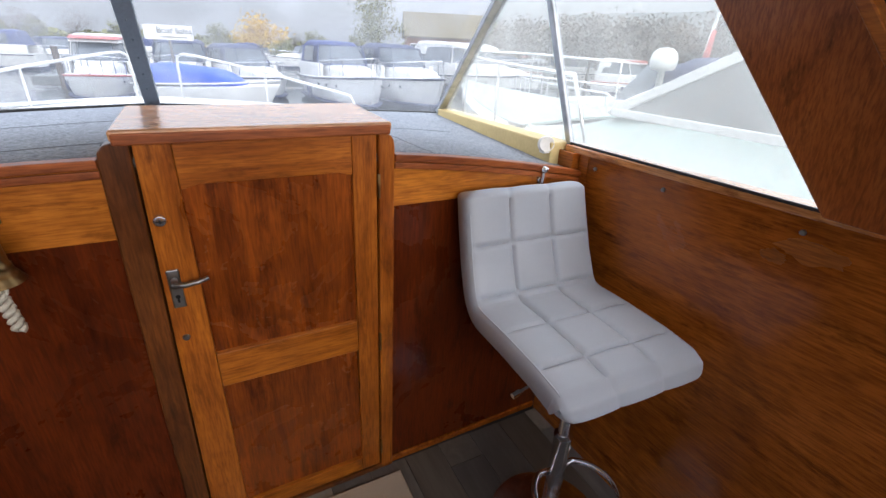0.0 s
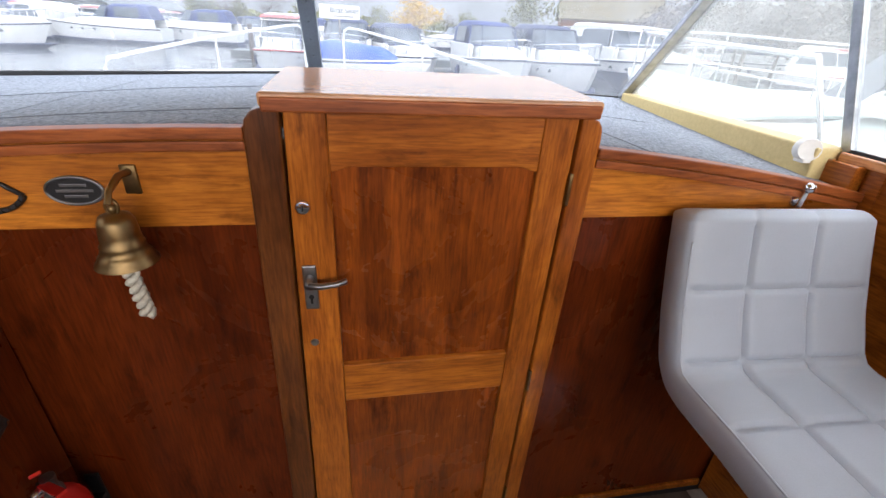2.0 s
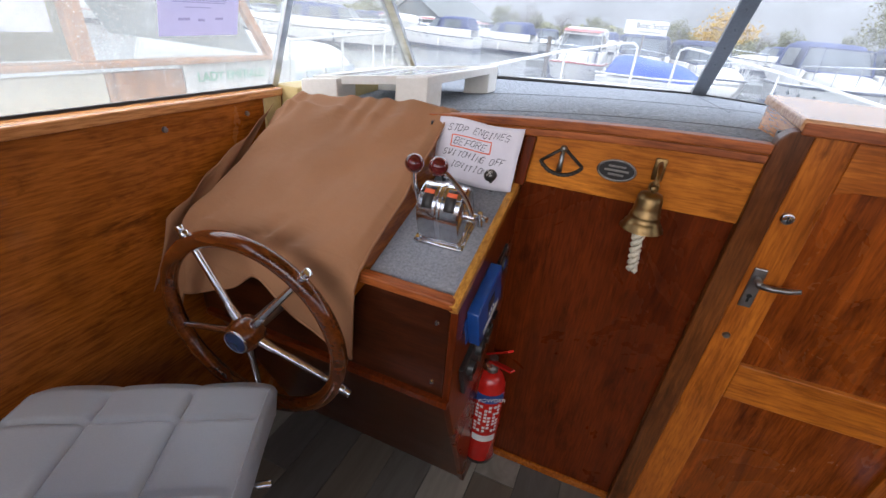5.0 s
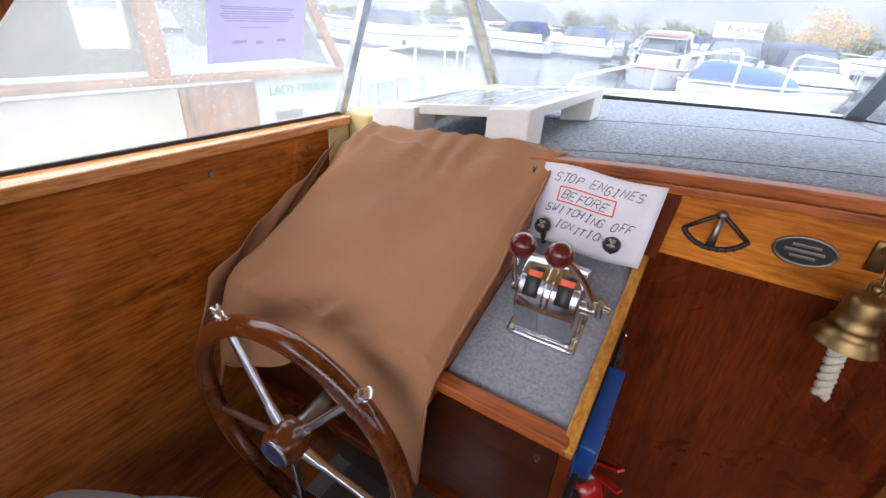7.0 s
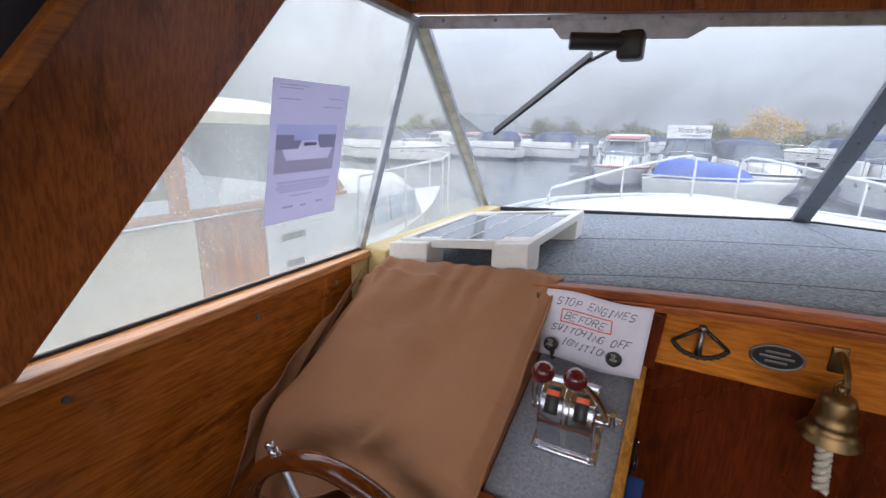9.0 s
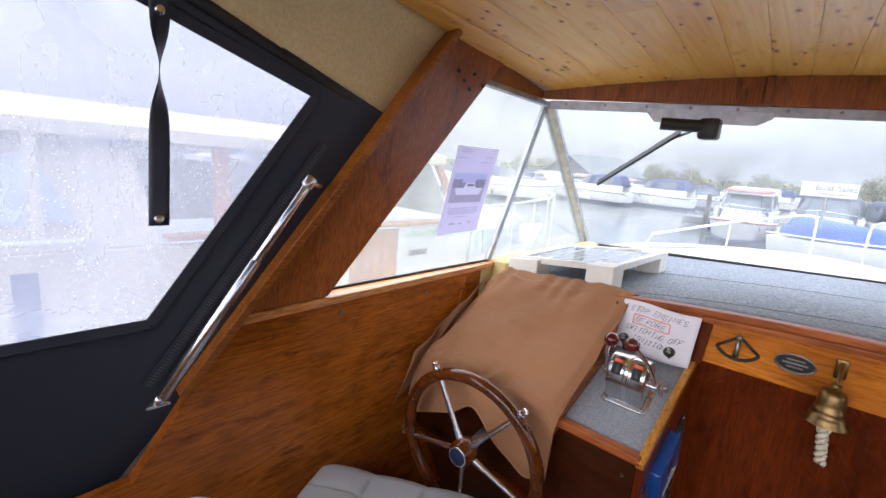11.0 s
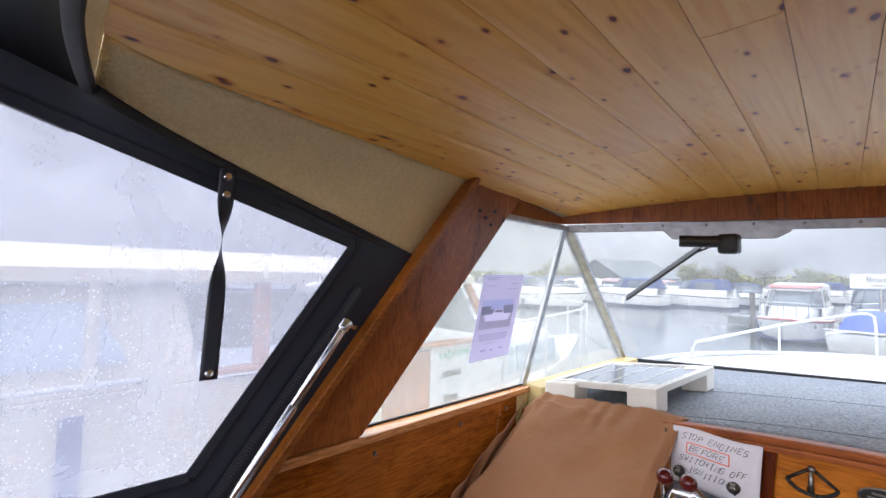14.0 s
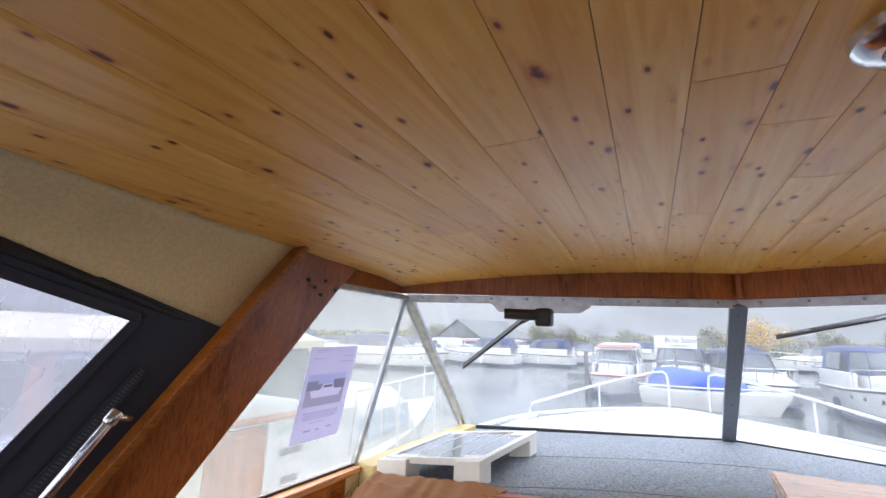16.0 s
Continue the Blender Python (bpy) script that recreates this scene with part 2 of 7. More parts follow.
M_PAPER = speckled("white_paper", (0.72, 0.70, 0.78), (0.66, 0.64, 0.73), 40, 0.8, 0.2)


def thin_paper(name, color):
    """Paper through which the daylight behind it glows."""
    m = speckled(name, color, tuple(c * 0.9 for c in color), 30, 0.8, 0.05)
    nt = m.node_tree
    tr = node(m, "ShaderNodeBsdfTranslucent", Color=(*color, 1))
    mx = node(m, "ShaderNodeMixShader", Fac=0.6)
    link(m, nt.nodes["Principled BSDF"].outputs[0], mx.inputs[1])
    link(m, tr.outputs[0], mx.inputs[2])
    link(m, mx.outputs[0], nt.nodes["Material Output"].inputs["Surface"])
    return m


M_LILAC = thin_paper("lilac_backlit_paper", (0.74, 0.72, 0.87))
M_BARE = wood("bare_worn_varnish", (0.44, 0.15, 0.02), (0.30, 0.09, 0.012), "y", 0.35)
M_INK = material("dark_ink", (0.03, 0.03, 0.04), 0.7)
M_PEN = material("black_pen", (0.035, 0.035, 0.055), 0.7)
M_REDINK = material("orange_red_ink", (0.75, 0.13, 0.05), 0.7)
M_RED = speckled("red_enamel", (0.50, 0.018, 0.012), (0.40, 0.012, 0.01), 20, 0.22, 0.03, 0.001, 0.5)
M_BLUE = speckled("blue_anodised_case", (0.012, 0.065, 0.27), (0.010, 0.05, 0.22), 40, 0.35, 0.1)
M_BADGE = speckled("dark_blue_badge", (0.02, 0.035, 0.09), (0.015, 0.025, 0.06), 60, 0.2, 0.1)
M_LABEL = speckled("pale_label", (0.7, 0.7, 0.68), (0.6, 0.6, 0.58), 50, 0.5, 0.05)
M_MAROON = speckled("maroon_plastic_knob", (0.10, 0.012, 0.012), (0.07, 0.008, 0.008), 20, 0.12, 0.02, 0.001, 0.8)
M_ROPE = speckled("white_cotton_rope", (0.72, 0.66, 0.54), (0.5, 0.44, 0.34), 250, 0.9, 0.8, 0.003)
M_MAT = speckled("beige_door_mat", (0.52, 0.43, 0.32), (0.42, 0.34, 0.25), 380, 0.95, 0.8, 0.003)
M_PV = speckled("solar_cells", (0.10, 0.12, 0.16), (0.07, 0.085, 0.12), 20, 0.12, 0.02, 0.001, 0.6)
M_PINK = speckled("pink_white_plastic", (0.75, 0.60, 0.66), (0.68, 0.52, 0.6), 30, 0.4, 0.05)
# the grey tints lower the brightness of the view outside
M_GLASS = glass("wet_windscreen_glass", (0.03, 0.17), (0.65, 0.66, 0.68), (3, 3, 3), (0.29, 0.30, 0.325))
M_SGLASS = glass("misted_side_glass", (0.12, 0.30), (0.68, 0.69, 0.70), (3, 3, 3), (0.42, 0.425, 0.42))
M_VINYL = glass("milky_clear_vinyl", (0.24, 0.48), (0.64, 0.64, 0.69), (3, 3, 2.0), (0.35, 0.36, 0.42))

M_PINE = material("varnished_pine_boards", (0.6, 0.34, 0.12), 0.3, 0, 0.28)


def finish_pine(m):
    """Knotty pine: every board has its own tone and grain."""
    g = node(m, "ShaderNodeNewGeometry")
    t = node(m, "ShaderNodeTexCoord")
    comb = node(m, "ShaderNodeCombineXYZ")
    mul = m.node_tree.nodes.new("ShaderNodeMath")
    mul.operation = "MULTIPLY"
    mul.inputs[1].default_value = 31.0
    link(m, g.outputs["Random Per Island"], mul.inputs[0])
    link(m, mul.outputs[0], comb.inputs["Y"])
    add = m.node_tree.nodes.new("ShaderNodeVectorMath")
    link(m, t.outputs["Object"], add.inputs[0])
    link(m, comb.outputs[0], add.inputs[1])

    def scaled(s):
        q = node(m, "ShaderNodeMapping")
        q.inputs["Scale"].default_value = s
        link(m, add.outputs[0], q.inputs["Vector"])
        return q.outputs["Vector"]
    grain = noise_of(m, scaled((22, 1.3, 22)), 1.5, 6, 0.6, 1.2)
    broad = noise_of(m, scaled((1, 1, 1)), 1.6, 4, 0.6)
    wob = noise_of(m, scaled((60, 40, 1)), 1.0, 2, 0.5)

    def knots(cell, size, keep):
        vor = node(m, "ShaderNodeTexVoronoi", Scale=1.0, Randomness=1.0)
        link(m, scaled(cell), vor.inputs["Vector"])
        dist = m.node_tree.nodes.new("ShaderNodeMath")
        dist.operation = "MULTIPLY_ADD"
        dist.inputs[1].default_value = 0.13
        link(m, wob, dist.inputs[0])
        link(m, vor.outputs["Distance"], dist.inputs[2])
        ring = ramp(m, dist.outputs[0], [(size * 0.8, (0.13, 0.04, 0.006)), (size * 1.0, (0.34, 0.13, 0.03)), (size * 1.15, (0.82, 0.62, 0.38)), (size * 1.9, (1, 1, 1))])
        sep = node(m, "ShaderNodeSeparateColor")
        link(m, vor.outputs["Color"], sep.inputs[0])
        gate = ramp(m, sep.outputs[0], [(keep, (1, 1, 1)), (keep + 0.01, (0, 0, 0))])
        return ring, gate
    c = ramp(m, grain, [(0.3, (0.82, 0.40, 0.065)), (0.5, (0.94, 0.53, 0.11)), (0.72, (0.97, 0.63, 0.165))])
    tone = ramp(m, g.outputs["Random Per Island"], [(0.0, (0.93, 0.87, 0.78)), (1.0, (1, 1, 1))])
    c = blend(m, c, tone, 1.0, "MULTIPLY")
    c = blend(m, c, ramp(m, broad, [(0.3, (0.93, 0.87, 0.78)), (0.6, (1, 1, 1))]), 0.6, "MULTIPLY")
    for cell, size, keep in (((9, 4.2, 0.2), 0.12, 0.6), ((14, 8, 0.2), 0.13, 0.5), ((20, 9, 0.2), 0.16, 0.5), ((31, 15, 0.2), 0.17, 0.42)):
        ring, gate = knots(cell, size, keep)
        c = blend(m, c, blend(m, (1.0, 1.0, 1.0), ring, gate), 1.0, "MULTIPLY")
    base(m, c)
    rough_from(m, broad, 0.28, 0.46)
    bump(m, grain, 0.08, 0.001)


M_PINE.node_tree.nodes["Principled BSDF"].inputs["Specular IOR Level"].default_value = 0.32
M_PINE.node_tree.nodes["Principled BSDF"].inputs["Coat Roughness"].default_value = 0.3
finish_pine(M_PINE)

M_PLANK = material("vinyl_floor_plank", (0.2, 0.18, 0.16), 0.45)


def finish_plank(m):
    info = node(m, "ShaderNodeObjectInfo")
    v = coords(m, (16, 1.5, 16))
    grain = noise_of(m, v, 1.4, 6, 0.6, 0.8)
    tone = ramp(m, info.outputs["Random"], [(0.0, (0.07, 0.064, 0.06)), (0.35, (0.13, 0.115, 0.10)), (0.6, (0.10, 0.08, 0.062)), (0.78, (0.18, 0.165, 0.15)), (1.0, (0.42, 0.36, 0.28))])
    c = blend(m, tone, ramp(m, grain, [(0.3, (0.6, 0.58, 0.56)), (0.65, (1, 1, 1))]), 0.8, "MULTIPLY")
    base(m, c)
    bump(m, grain, 0.2, 0.001)


finish_plank(M_PLANK)

# ---- mesh helpers ----


def box(x0, x1, y0, y1, z0, z1, bev=0.0, seg=2):
    bm = bmesh.new()
    bmesh.ops.create_cube(bm, size=1.0, matrix=Matrix.Translation(((x0 + x1) / 2, (y0 + y1) / 2, (z0 + z1) / 2)) @ Matrix.Diagonal((x1 - x0, y1 - y0, z1 - z0, 1)))
    if bev:
        bmesh.ops.bevel(bm, geom=bm.edges[:], offset=bev, segments=seg, profile=0.5, affect="EDGES")
    return bm


def merge(*bms):
    res = bms[0]
    for b in bms[1:]:
        tmp = bpy.data.meshes.new("tmp")
        b.to_mesh(tmp)
        res.from_mesh(tmp)
        bpy.data.meshes.remove(tmp)
        b.free()
    return res


def moved(bm, m):
    bmesh.ops.transform(bm, matrix=m, verts=bm.verts[:])
    return bm


def prism(points, place, c0, c1, bev=0.0, seg=2):
    """A flat outline pushed through from c0 to c1; place(a, b, c) gives the point."""
    bm = bmesh.new()
    lo = [bm.verts.new(place(a, b, c0)) for a, b in points]
    hi = [bm.verts.new(place(a, b, c1)) for a, b in points]
    bm.faces.new(lo)
    bm.faces.new(hi[::-1])
    n = len(points)
    for i in range(n):
        bm.faces.new((lo[i], hi[i], hi[(i + 1) % n], lo[(i + 1) % n]))
    bmesh.ops.recalc_face_normals(bm, faces=bm.faces[:])
    if bev:
        bmesh.ops.bevel(bm, geom=bm.edges[:], offset=bev, segments=seg, profile=0.5, affect="EDGES")
    return bm


def slab(corners, offset, bev=0.0):
    """A flat board with the given corners, thickened by the vector offset."""
    bm = bmesh.new()
    off = Vector(offset)
    a = [bm.verts.new(Vector(p)) for p in corners]
    b = [bm.verts.new(Vector(p) + off) for p in corners]
    bm.faces.new(a)
    bm.faces.new(b[::-1])
    n = len(corners)
    for i in range(n):
        bm.faces.new((a[i], b[i], b[(i + 1) % n], a[(i + 1) % n]))
    bmesh.ops.recalc_face_normals(bm, faces=bm.faces[:])
    if bev:
        bmesh.ops.bevel(bm, geom=bm.edges[:], offset=bev, segments=2, profile=0.5, affect="EDGES")
    return bm


def rod(p0, p1, r0, r1=None, n=20, bev=0.0):
    p0, p1 = Vector(p0), Vector(p1)
    d = p1 - p0
    bm = bmesh.new()
    m = Matrix.Translation((p0 + p1) / 2) @ d.to_track_quat("Z", "Y").to_matrix().to_4x4()
    bmesh.ops.create_cone(bm, cap_ends=True, segments=n, radius1=r0, radius2=r0 if r1 is None else r1, depth=d.length, matrix=m)
    if bev:
        ring = [e for e in bm.edges if any(len(f.verts) > 4 for f in e.link_faces)]
        bmesh.ops.bevel(bm, geom=ring, offset=bev, segments=2, profile=0.5, affect="EDGES")
    return bm


def bar(p0, p1, wide, thick, up=(0, 0, 1), bev=0.0):
    """A rectangular bar from p0 to p1; thick is measured along up."""
    p0, p1 = Vector(p0), Vector(p1)
    d = (p1 - p0).normalized()
    u = (Vector(up) - d * d.dot(Vector(up))).normalized() * thick / 2
    s = d.cross(u).normalized() * wide / 2
    return slab([p0 - s - u, p0 + s - u, p0 + s + u, p0 - s + u], p1 - p0, bev)


def tube(points, r, n=10, closed=False):
    pts = [Vector(p) for p in points]
    bm = bmesh.new()
    rings = []
    k = len(pts)
    ref = Vector((0.13, 0.29, 0.95)).normalized()
    for i, p in enumerate(pts):
        a = pts[(i - 1) % k] if closed or i else p
        b = pts[(i + 1) % k] if closed or i < k - 1 else p
        d = (b - a).normalized()
        u = d.cross(ref).normalized()
        w = d.cross(u)
        rr = r(i / (k - 1)) if callable(r) else r
        rings.append([bm.verts.new(p + (u * math.cos(t) + w * math.sin(t)) * rr) for t in (2 * math.pi * j / n for j in range(n))])
    for i in range(k if closed else k - 1):
        for j in range(n):
            q, s = rings[i], rings[(i + 1) % k]
            bm.faces.new((q[j], q[(j + 1) % n], s[(j + 1) % n], s[j]))
    if not closed:
        bm.faces.new(rings[0][::-1])
        bm.faces.new(rings[-1])
    bmesh.ops.recalc_face_normals(bm, faces=bm.faces[:])
    return bm


def lathe(profile, n=32, m=None):
    bm = bmesh.new()
    rings = [[bm.verts.new((r * math.cos(2 * math.pi * j / n), r * math.sin(2 * math.pi * j / n), z)) for j in range(n)] for r, z in profile]
    for a, b in zip(rings, rings[1:]):
        for j in range(n):
            bm.faces.new((a[j], a[(j + 1) % n], b[(j + 1) % n], b[j]))
    bm.faces.new(rings[0][::-1])
    bm.faces.new(rings[-1])
    bmesh.ops.recalc_face_normals(bm, faces=bm.faces[:])
    return moved(bm, m) if m else bm


def sheet(fn, nu, nv, offset=None):
    """A surface fn(u, v), u and v from 0 to 1; with offset(u, v) or a vector it becomes a closed shell."""
    bm = bmesh.new()
    top = [[bm.verts.new(Vector(fn(i / nu, j / nv))) for j in range(nv + 1)] for i in range(nu + 1)]
    for i in range(nu):
        for j in range(nv):
            bm.faces.new((top[i][j], top[i + 1][j], top[i + 1][j + 1], top[i][j + 1]))
    if offset is not None:
        off = offset if callable(offset) else (lambda u, v: offset)
        low = [[bm.verts.new(top[i][j].co + Vector(off(i / nu, j / nv))) for j in range(nv + 1)] for i in range(nu + 1)]
        for i in range(nu):
            for j in range(nv):
                bm.faces.new((low[i][j], low[i][j + 1], low[i + 1][j + 1], low[i + 1][j]))
        for i in range(nu):
            bm.faces.new((top[i][0], low[i][0], low[i + 1][0], top[i + 1][0]))
            bm.faces.new((top[i][nv], top[i + 1][nv], low[i + 1][nv], low[i][nv]))
        for j in range(nv):
            bm.faces.new((top[0][j], top[0][j + 1], low[0][j + 1], low[0][j]))
            bm.faces.new((top[nu][j], low[nu][j], low[nu][j + 1], top[nu][j + 1]))
        bmesh.ops.recalc_face_normals(bm, faces=bm.faces[:])
    return bm


def ball(c, r, n=20, squash=(1, 1, 1)):
    bm = bmesh.new()
    bmesh.ops.create_uvsphere(bm, u_segments=n, v_segments=n // 2, radius=r, matrix=Matrix.Translation(c) @ Matrix.Diagonal((*squash, 1)))
    return bm


def placed(ob):
    """The world pose of an object that has not been evaluated yet."""
    return (placed(ob.parent) @ ob.matrix_parent_inverse if ob.parent else Matrix()) @ ob.matrix_basis


def part(name, bm, mat, parent=None, label="", smooth=None, m=None):
    """One mesh object in world coordinates, under a thing or a part."""
    if m:
        moved(bm, m)
    me = bpy.data.meshes.new(name)
    bm.to_mesh(me)
    bm.free()
    me.materials.append(mat)
    if smooth:
        me.shade_smooth()
        if smooth is not True:
            me.set_sharp_from_angle(angle=radians(smooth))
    ob = new(name, me)
    if parent:
        ob.parent = parent
        ob.matrix_parent_inverse = placed(parent).inverted()
    if label:
        tagged(ob, label)
    return ob


def thing(name, at, label, category, group="", kind=""):
    ob = new(name)
    ob.empty_display_size = 0.05
    ob.matrix_basis = Matrix.Translation(at)
    return tagged(ob, label, category, group, kind)


def structure(name, bm, mat, label, category, smooth=None):
    return tagged(part(name, bm, mat, None, "", smooth), label, category, "", "structure")


def lettering(name, text, size, mat, parent, m, thick=0.0004):
    """Written words as a thin mesh from the built-in font."""
    cu = bpy.data.curves.new(name, "FONT")
    cu.body, cu.size, cu.extrude, cu.align_x, cu.align_y = text, size, thick, "CENTER", "CENTER"
    tmp = new("tmp_text", cu)
    me = bpy.data.meshes.new_from_object(tmp.evaluated_get(bpy.context.evaluated_depsgraph_get()))
    bpy.data.objects.remove(tmp)
    me.transform(m)
    me.materials.clear()
    me.materials.append(mat)
    ob = new(name, me)
    ob.parent = parent
    ob.matrix_parent_inverse = placed(parent).inverted()
    return ob

# ---- the wheelhouse: large structure ----
BULK = Matrix.Translation((0.2, 1.085, 1.2)) @ pose(0, 0, 0, 2.0, 0, 1.0) @ Matrix.Translation((-0.2, 0, -1.2))


def ledge(x):
    return 1.279 - 0.075 * (x + 0.1) ** 2


def port_x(y):
    return -1.40 - 0.045 * y


def starboard_x(y):
    return 1.27 - 0.03 * y


def roof_z(x, y):
    return 2.045 - 0.085 * ((x + 0.12) / 1.15) ** 2 - 0.05 * max(0.0, (y - 0.6) / 1.06) ** 2


def mirrored(p):
    return Vector((-0.22 - p[0], p[1] + 0.09, p[2]))


def both(p, side):
    return Vector(p) if side == "port" else mirrored(p)


floor = structure("floor", box(-1.55, 1.5, -2.5, 1.2, -0.06, -0.006), M_RUBBER, "grey timber-look vinyl plank floor of the wheelhouse", "floor")

wall_bulkhead = structure("wall_bulkhead", merge(
    prism([(-1.5, -0.05), (-0.135, -0.05)] + [(x, ledge(x) - 0.03) for x in (-0.135, -0.4, -0.7, -1.0, -1.3, -1.5)], lambda a, b, c: (a, c, b), 0, 0.03),
    prism([(0.52, -0.05), (1.3, -0.05)] + [(x, ledge(x) - 0.03) for x in (1.3, 1.1, 0.8, 0.52)], lambda a, b, c: (a, c, b), 0, 0.03)), M_MAHOG,
    "dark red-brown varnished plywood bulkhead of the wheelhouse", "wall")
wall_bulkhead.data.transform(BULK)
for x0, x1 in ((-1.45, -0.137), (0.523, 1.235)):
    xs = [x0 + (x1 - x0) * k / 12 for k in range(13)]
    part("band_board", prism([(x0, 1.094), (x1, 1.094)] + [(x, ledge(x) - 0.02) for x in xs[::-1]], lambda a, b, c: (a, c, b), -0.014, -0.0005, 0.001), M_BAND, wall_bulkhead, "golden varnished plywood band", None, BULK)
    part("ledge_moulding", prism([(x, ledge(x) - 0.021) for x in xs] + [(x, ledge(x)) for x in xs[::-1]], lambda a, b, c: (a, c, b), -0.028, 0.004, 0.003), M_TRIM, wall_bulkhead, "red-brown varnished edge moulding", None, BULK)
    part("ledge_bead", prism([(x, ledge(x) - 0.042) for x in xs] + [(x, ledge(x) - 0.024) for x in xs[::-1]], lambda a, b, c: (a, c, b), -0.024, -0.015, 0.003), M_TRIM, wall_bulkhead, "", None, BULK)
    part("skirting", box(x0, x1, -0.012, 0, 0.0, 0.028, 0.003), M_SIDE, wall_bulkhead, "thin brown skirting strip", None, BULK)

# side walls with a slanting aft edge, and their sills
for side, wx in (("port", port_x), ("starboard", starboard_x)):
    s = -1 if side == "port" else 1
    dy = 0.0 if side == "port" else 0.09
    w = structure("wall_" + side, prism([(1.13, -0.05), (1.13, 1.2), (0.0 + dy, 1.2), (-0.22 + dy, 0.9), (-1.6, 0.9), (-1.6, -0.05)], lambda a, b, c: (wx(a) + s * c, a, b), 0, 0.035), M_SIDE,
                  "brown varnished plywood side wall with worn patches", "wall")
    part("sill", slab([(wx(0.0) - s * 0.012, 0.0 + dy, 1.2), (wx(1.1) - s * 0.012, 1.08 + dy, 1.2), (wx(1.1) + s * 0.06, 1.08 + dy, 1.2), (wx(0.0) + s * 0.07, 0.0 + dy, 1.2)], (0, 0, 0.024), 0.004), M_SILL, w, "orange-brown varnished window sill, lightened for sky sheen")
    for y in (0.3, 0.664, 0.93):
        part("screw", rod((wx(y + dy) + s * 0.003, y + dy, 1.165), (wx(y + dy) - s * 0.005, y + dy, 1.165), 0.0075, 0.006, 14), M_OLDMETAL, w, "dull steel screw cap", 40)
    part("corner_post", slab([(wx(1.0), 1.0 + dy * 0.6, 1.0), (wx(1.08), 1.075 + dy * 0.2, 1.0), (wx(1.08), 1.075 + dy * 0.2, 1.2), (wx(1.0), 1.0 + dy * 0.6, 1.2)], (-s * 0.006, 0, 0), 0.001), M_YELLOW if side == "port" else M_SIDE, w)
    # yellow board under the forward part of the side window
    a, b = both((-1.448, 1.085, 1.12), side), both((-1.45, 2.04, 1.125), side)
    structure("trim_" + side, slab([a - Vector((s * 0.065, 0, 0)), b - Vector((s * 0.055, 0, 0)), b + Vector((s * 0.03, 0, 0)), a + Vector((s * 0.03, 0, 0))], (0, 0, 0.11), 0.005), M_YELLOW, "pale yellow painted window board", "window board")

part("corner_block", box(1.205, 1.275, 1.10, 1.21, 1.06, 1.204, 0.003), M_SIDE, bpy.data.objects["wall_starboard"], "brown varnished corner block")

wr = random.Random(9)
for cy, cz, ry, rz in ((0.36, 1.125, 0.075, 0.028), (0.43, 1.09, 0.03, 0.018)):
    ring = [(cy + ry * (0.8 + 0.35 * wr.random()) * math.cos(a), cz + rz * (0.7 + 0.5 * wr.random()) * math.sin(a)) for a in [2 * math.pi * k / 22 for k in range(22)]]
    part("worn_patch", prism(ring, lambda a, b, c: (starboard_x(a) - c, a, b), 0.0, 0.0012), M_BARE, bpy.data.objects["wall_starboard"], "bare pale patch where the varnish has gone")

# foredeck lining covered with carpet
GLASS_LINE = [(-1.5, 2.06), (-1.455, 2.07), (-0.155, 2.533), (1.215, 2.19), (1.3, 2.16)]


def screen_y(x):
    for (x0, y0), (x1, y1) in zip(GLASS_LINE, GLASS_LINE[1:]):
        if x <= x1:
            return y0 + (y1 - y0) * (x - x0) / (x1 - x0)
    return GLASS_LINE[-1][1]


def deck_point(u, v):
    x = -1.45 + 2.69 * u
    y0, y1 = 1.082 + 0.0175 * (x - 0.2), screen_y(x) + 0.02
    z0, z1 = ledge(x) - 0.006, 1.226 - 0.012 * abs(x + 0.15)
    return Vector((x, y0 + (y1 - y0) * v, z0 + (z1 - z0) * v + 0.0012 * noise.noise((x * 9, v * 9, 0))))


deck = structure("deck_shelf", sheet(deck_point, 40, 16, (0, 0, -0.02)), M_CARPET, "shelf under the windscreen covered in blue-grey ribbed carpet", "shelf", True)


def on_deck(x, y):
    u = (x + 1.45) / 2.69
    y0, y1 = deck_point(u, 0.0).y, deck_point(u, 1.0).y
    return deck_point(u, (y - y0) / (y1 - y0))


for pts in ([on_deck(x, 1.35 + 0.22 * x) for x in (-1.0 + k / 20 for k in range(28))], [on_deck(x, 1.905 + 0.29 * x) for x in (-1.2 + k / 20 for k in range(25))], [on_deck(-0.55 - 0.0795 * y, y) for y in (1.12 + k / 20 for k in range(20))], [on_deck(0.0 - 0.07 * y, y) for y in (1.75 + k / 20 for k in range(14))], [on_deck(0.72 - 0.04 * y, y) for y in (1.12 + k / 20 for k in range(18))], [on_deck(x, 1.75 - 0.1 * x) for x in (0.05 + k / 20 for k in range(20))]):
    part("carpet_seam", tube([p + Vector((0, 0, 0.0006)) for p in pts], 0.0011, 6), M_GREYALU, deck)

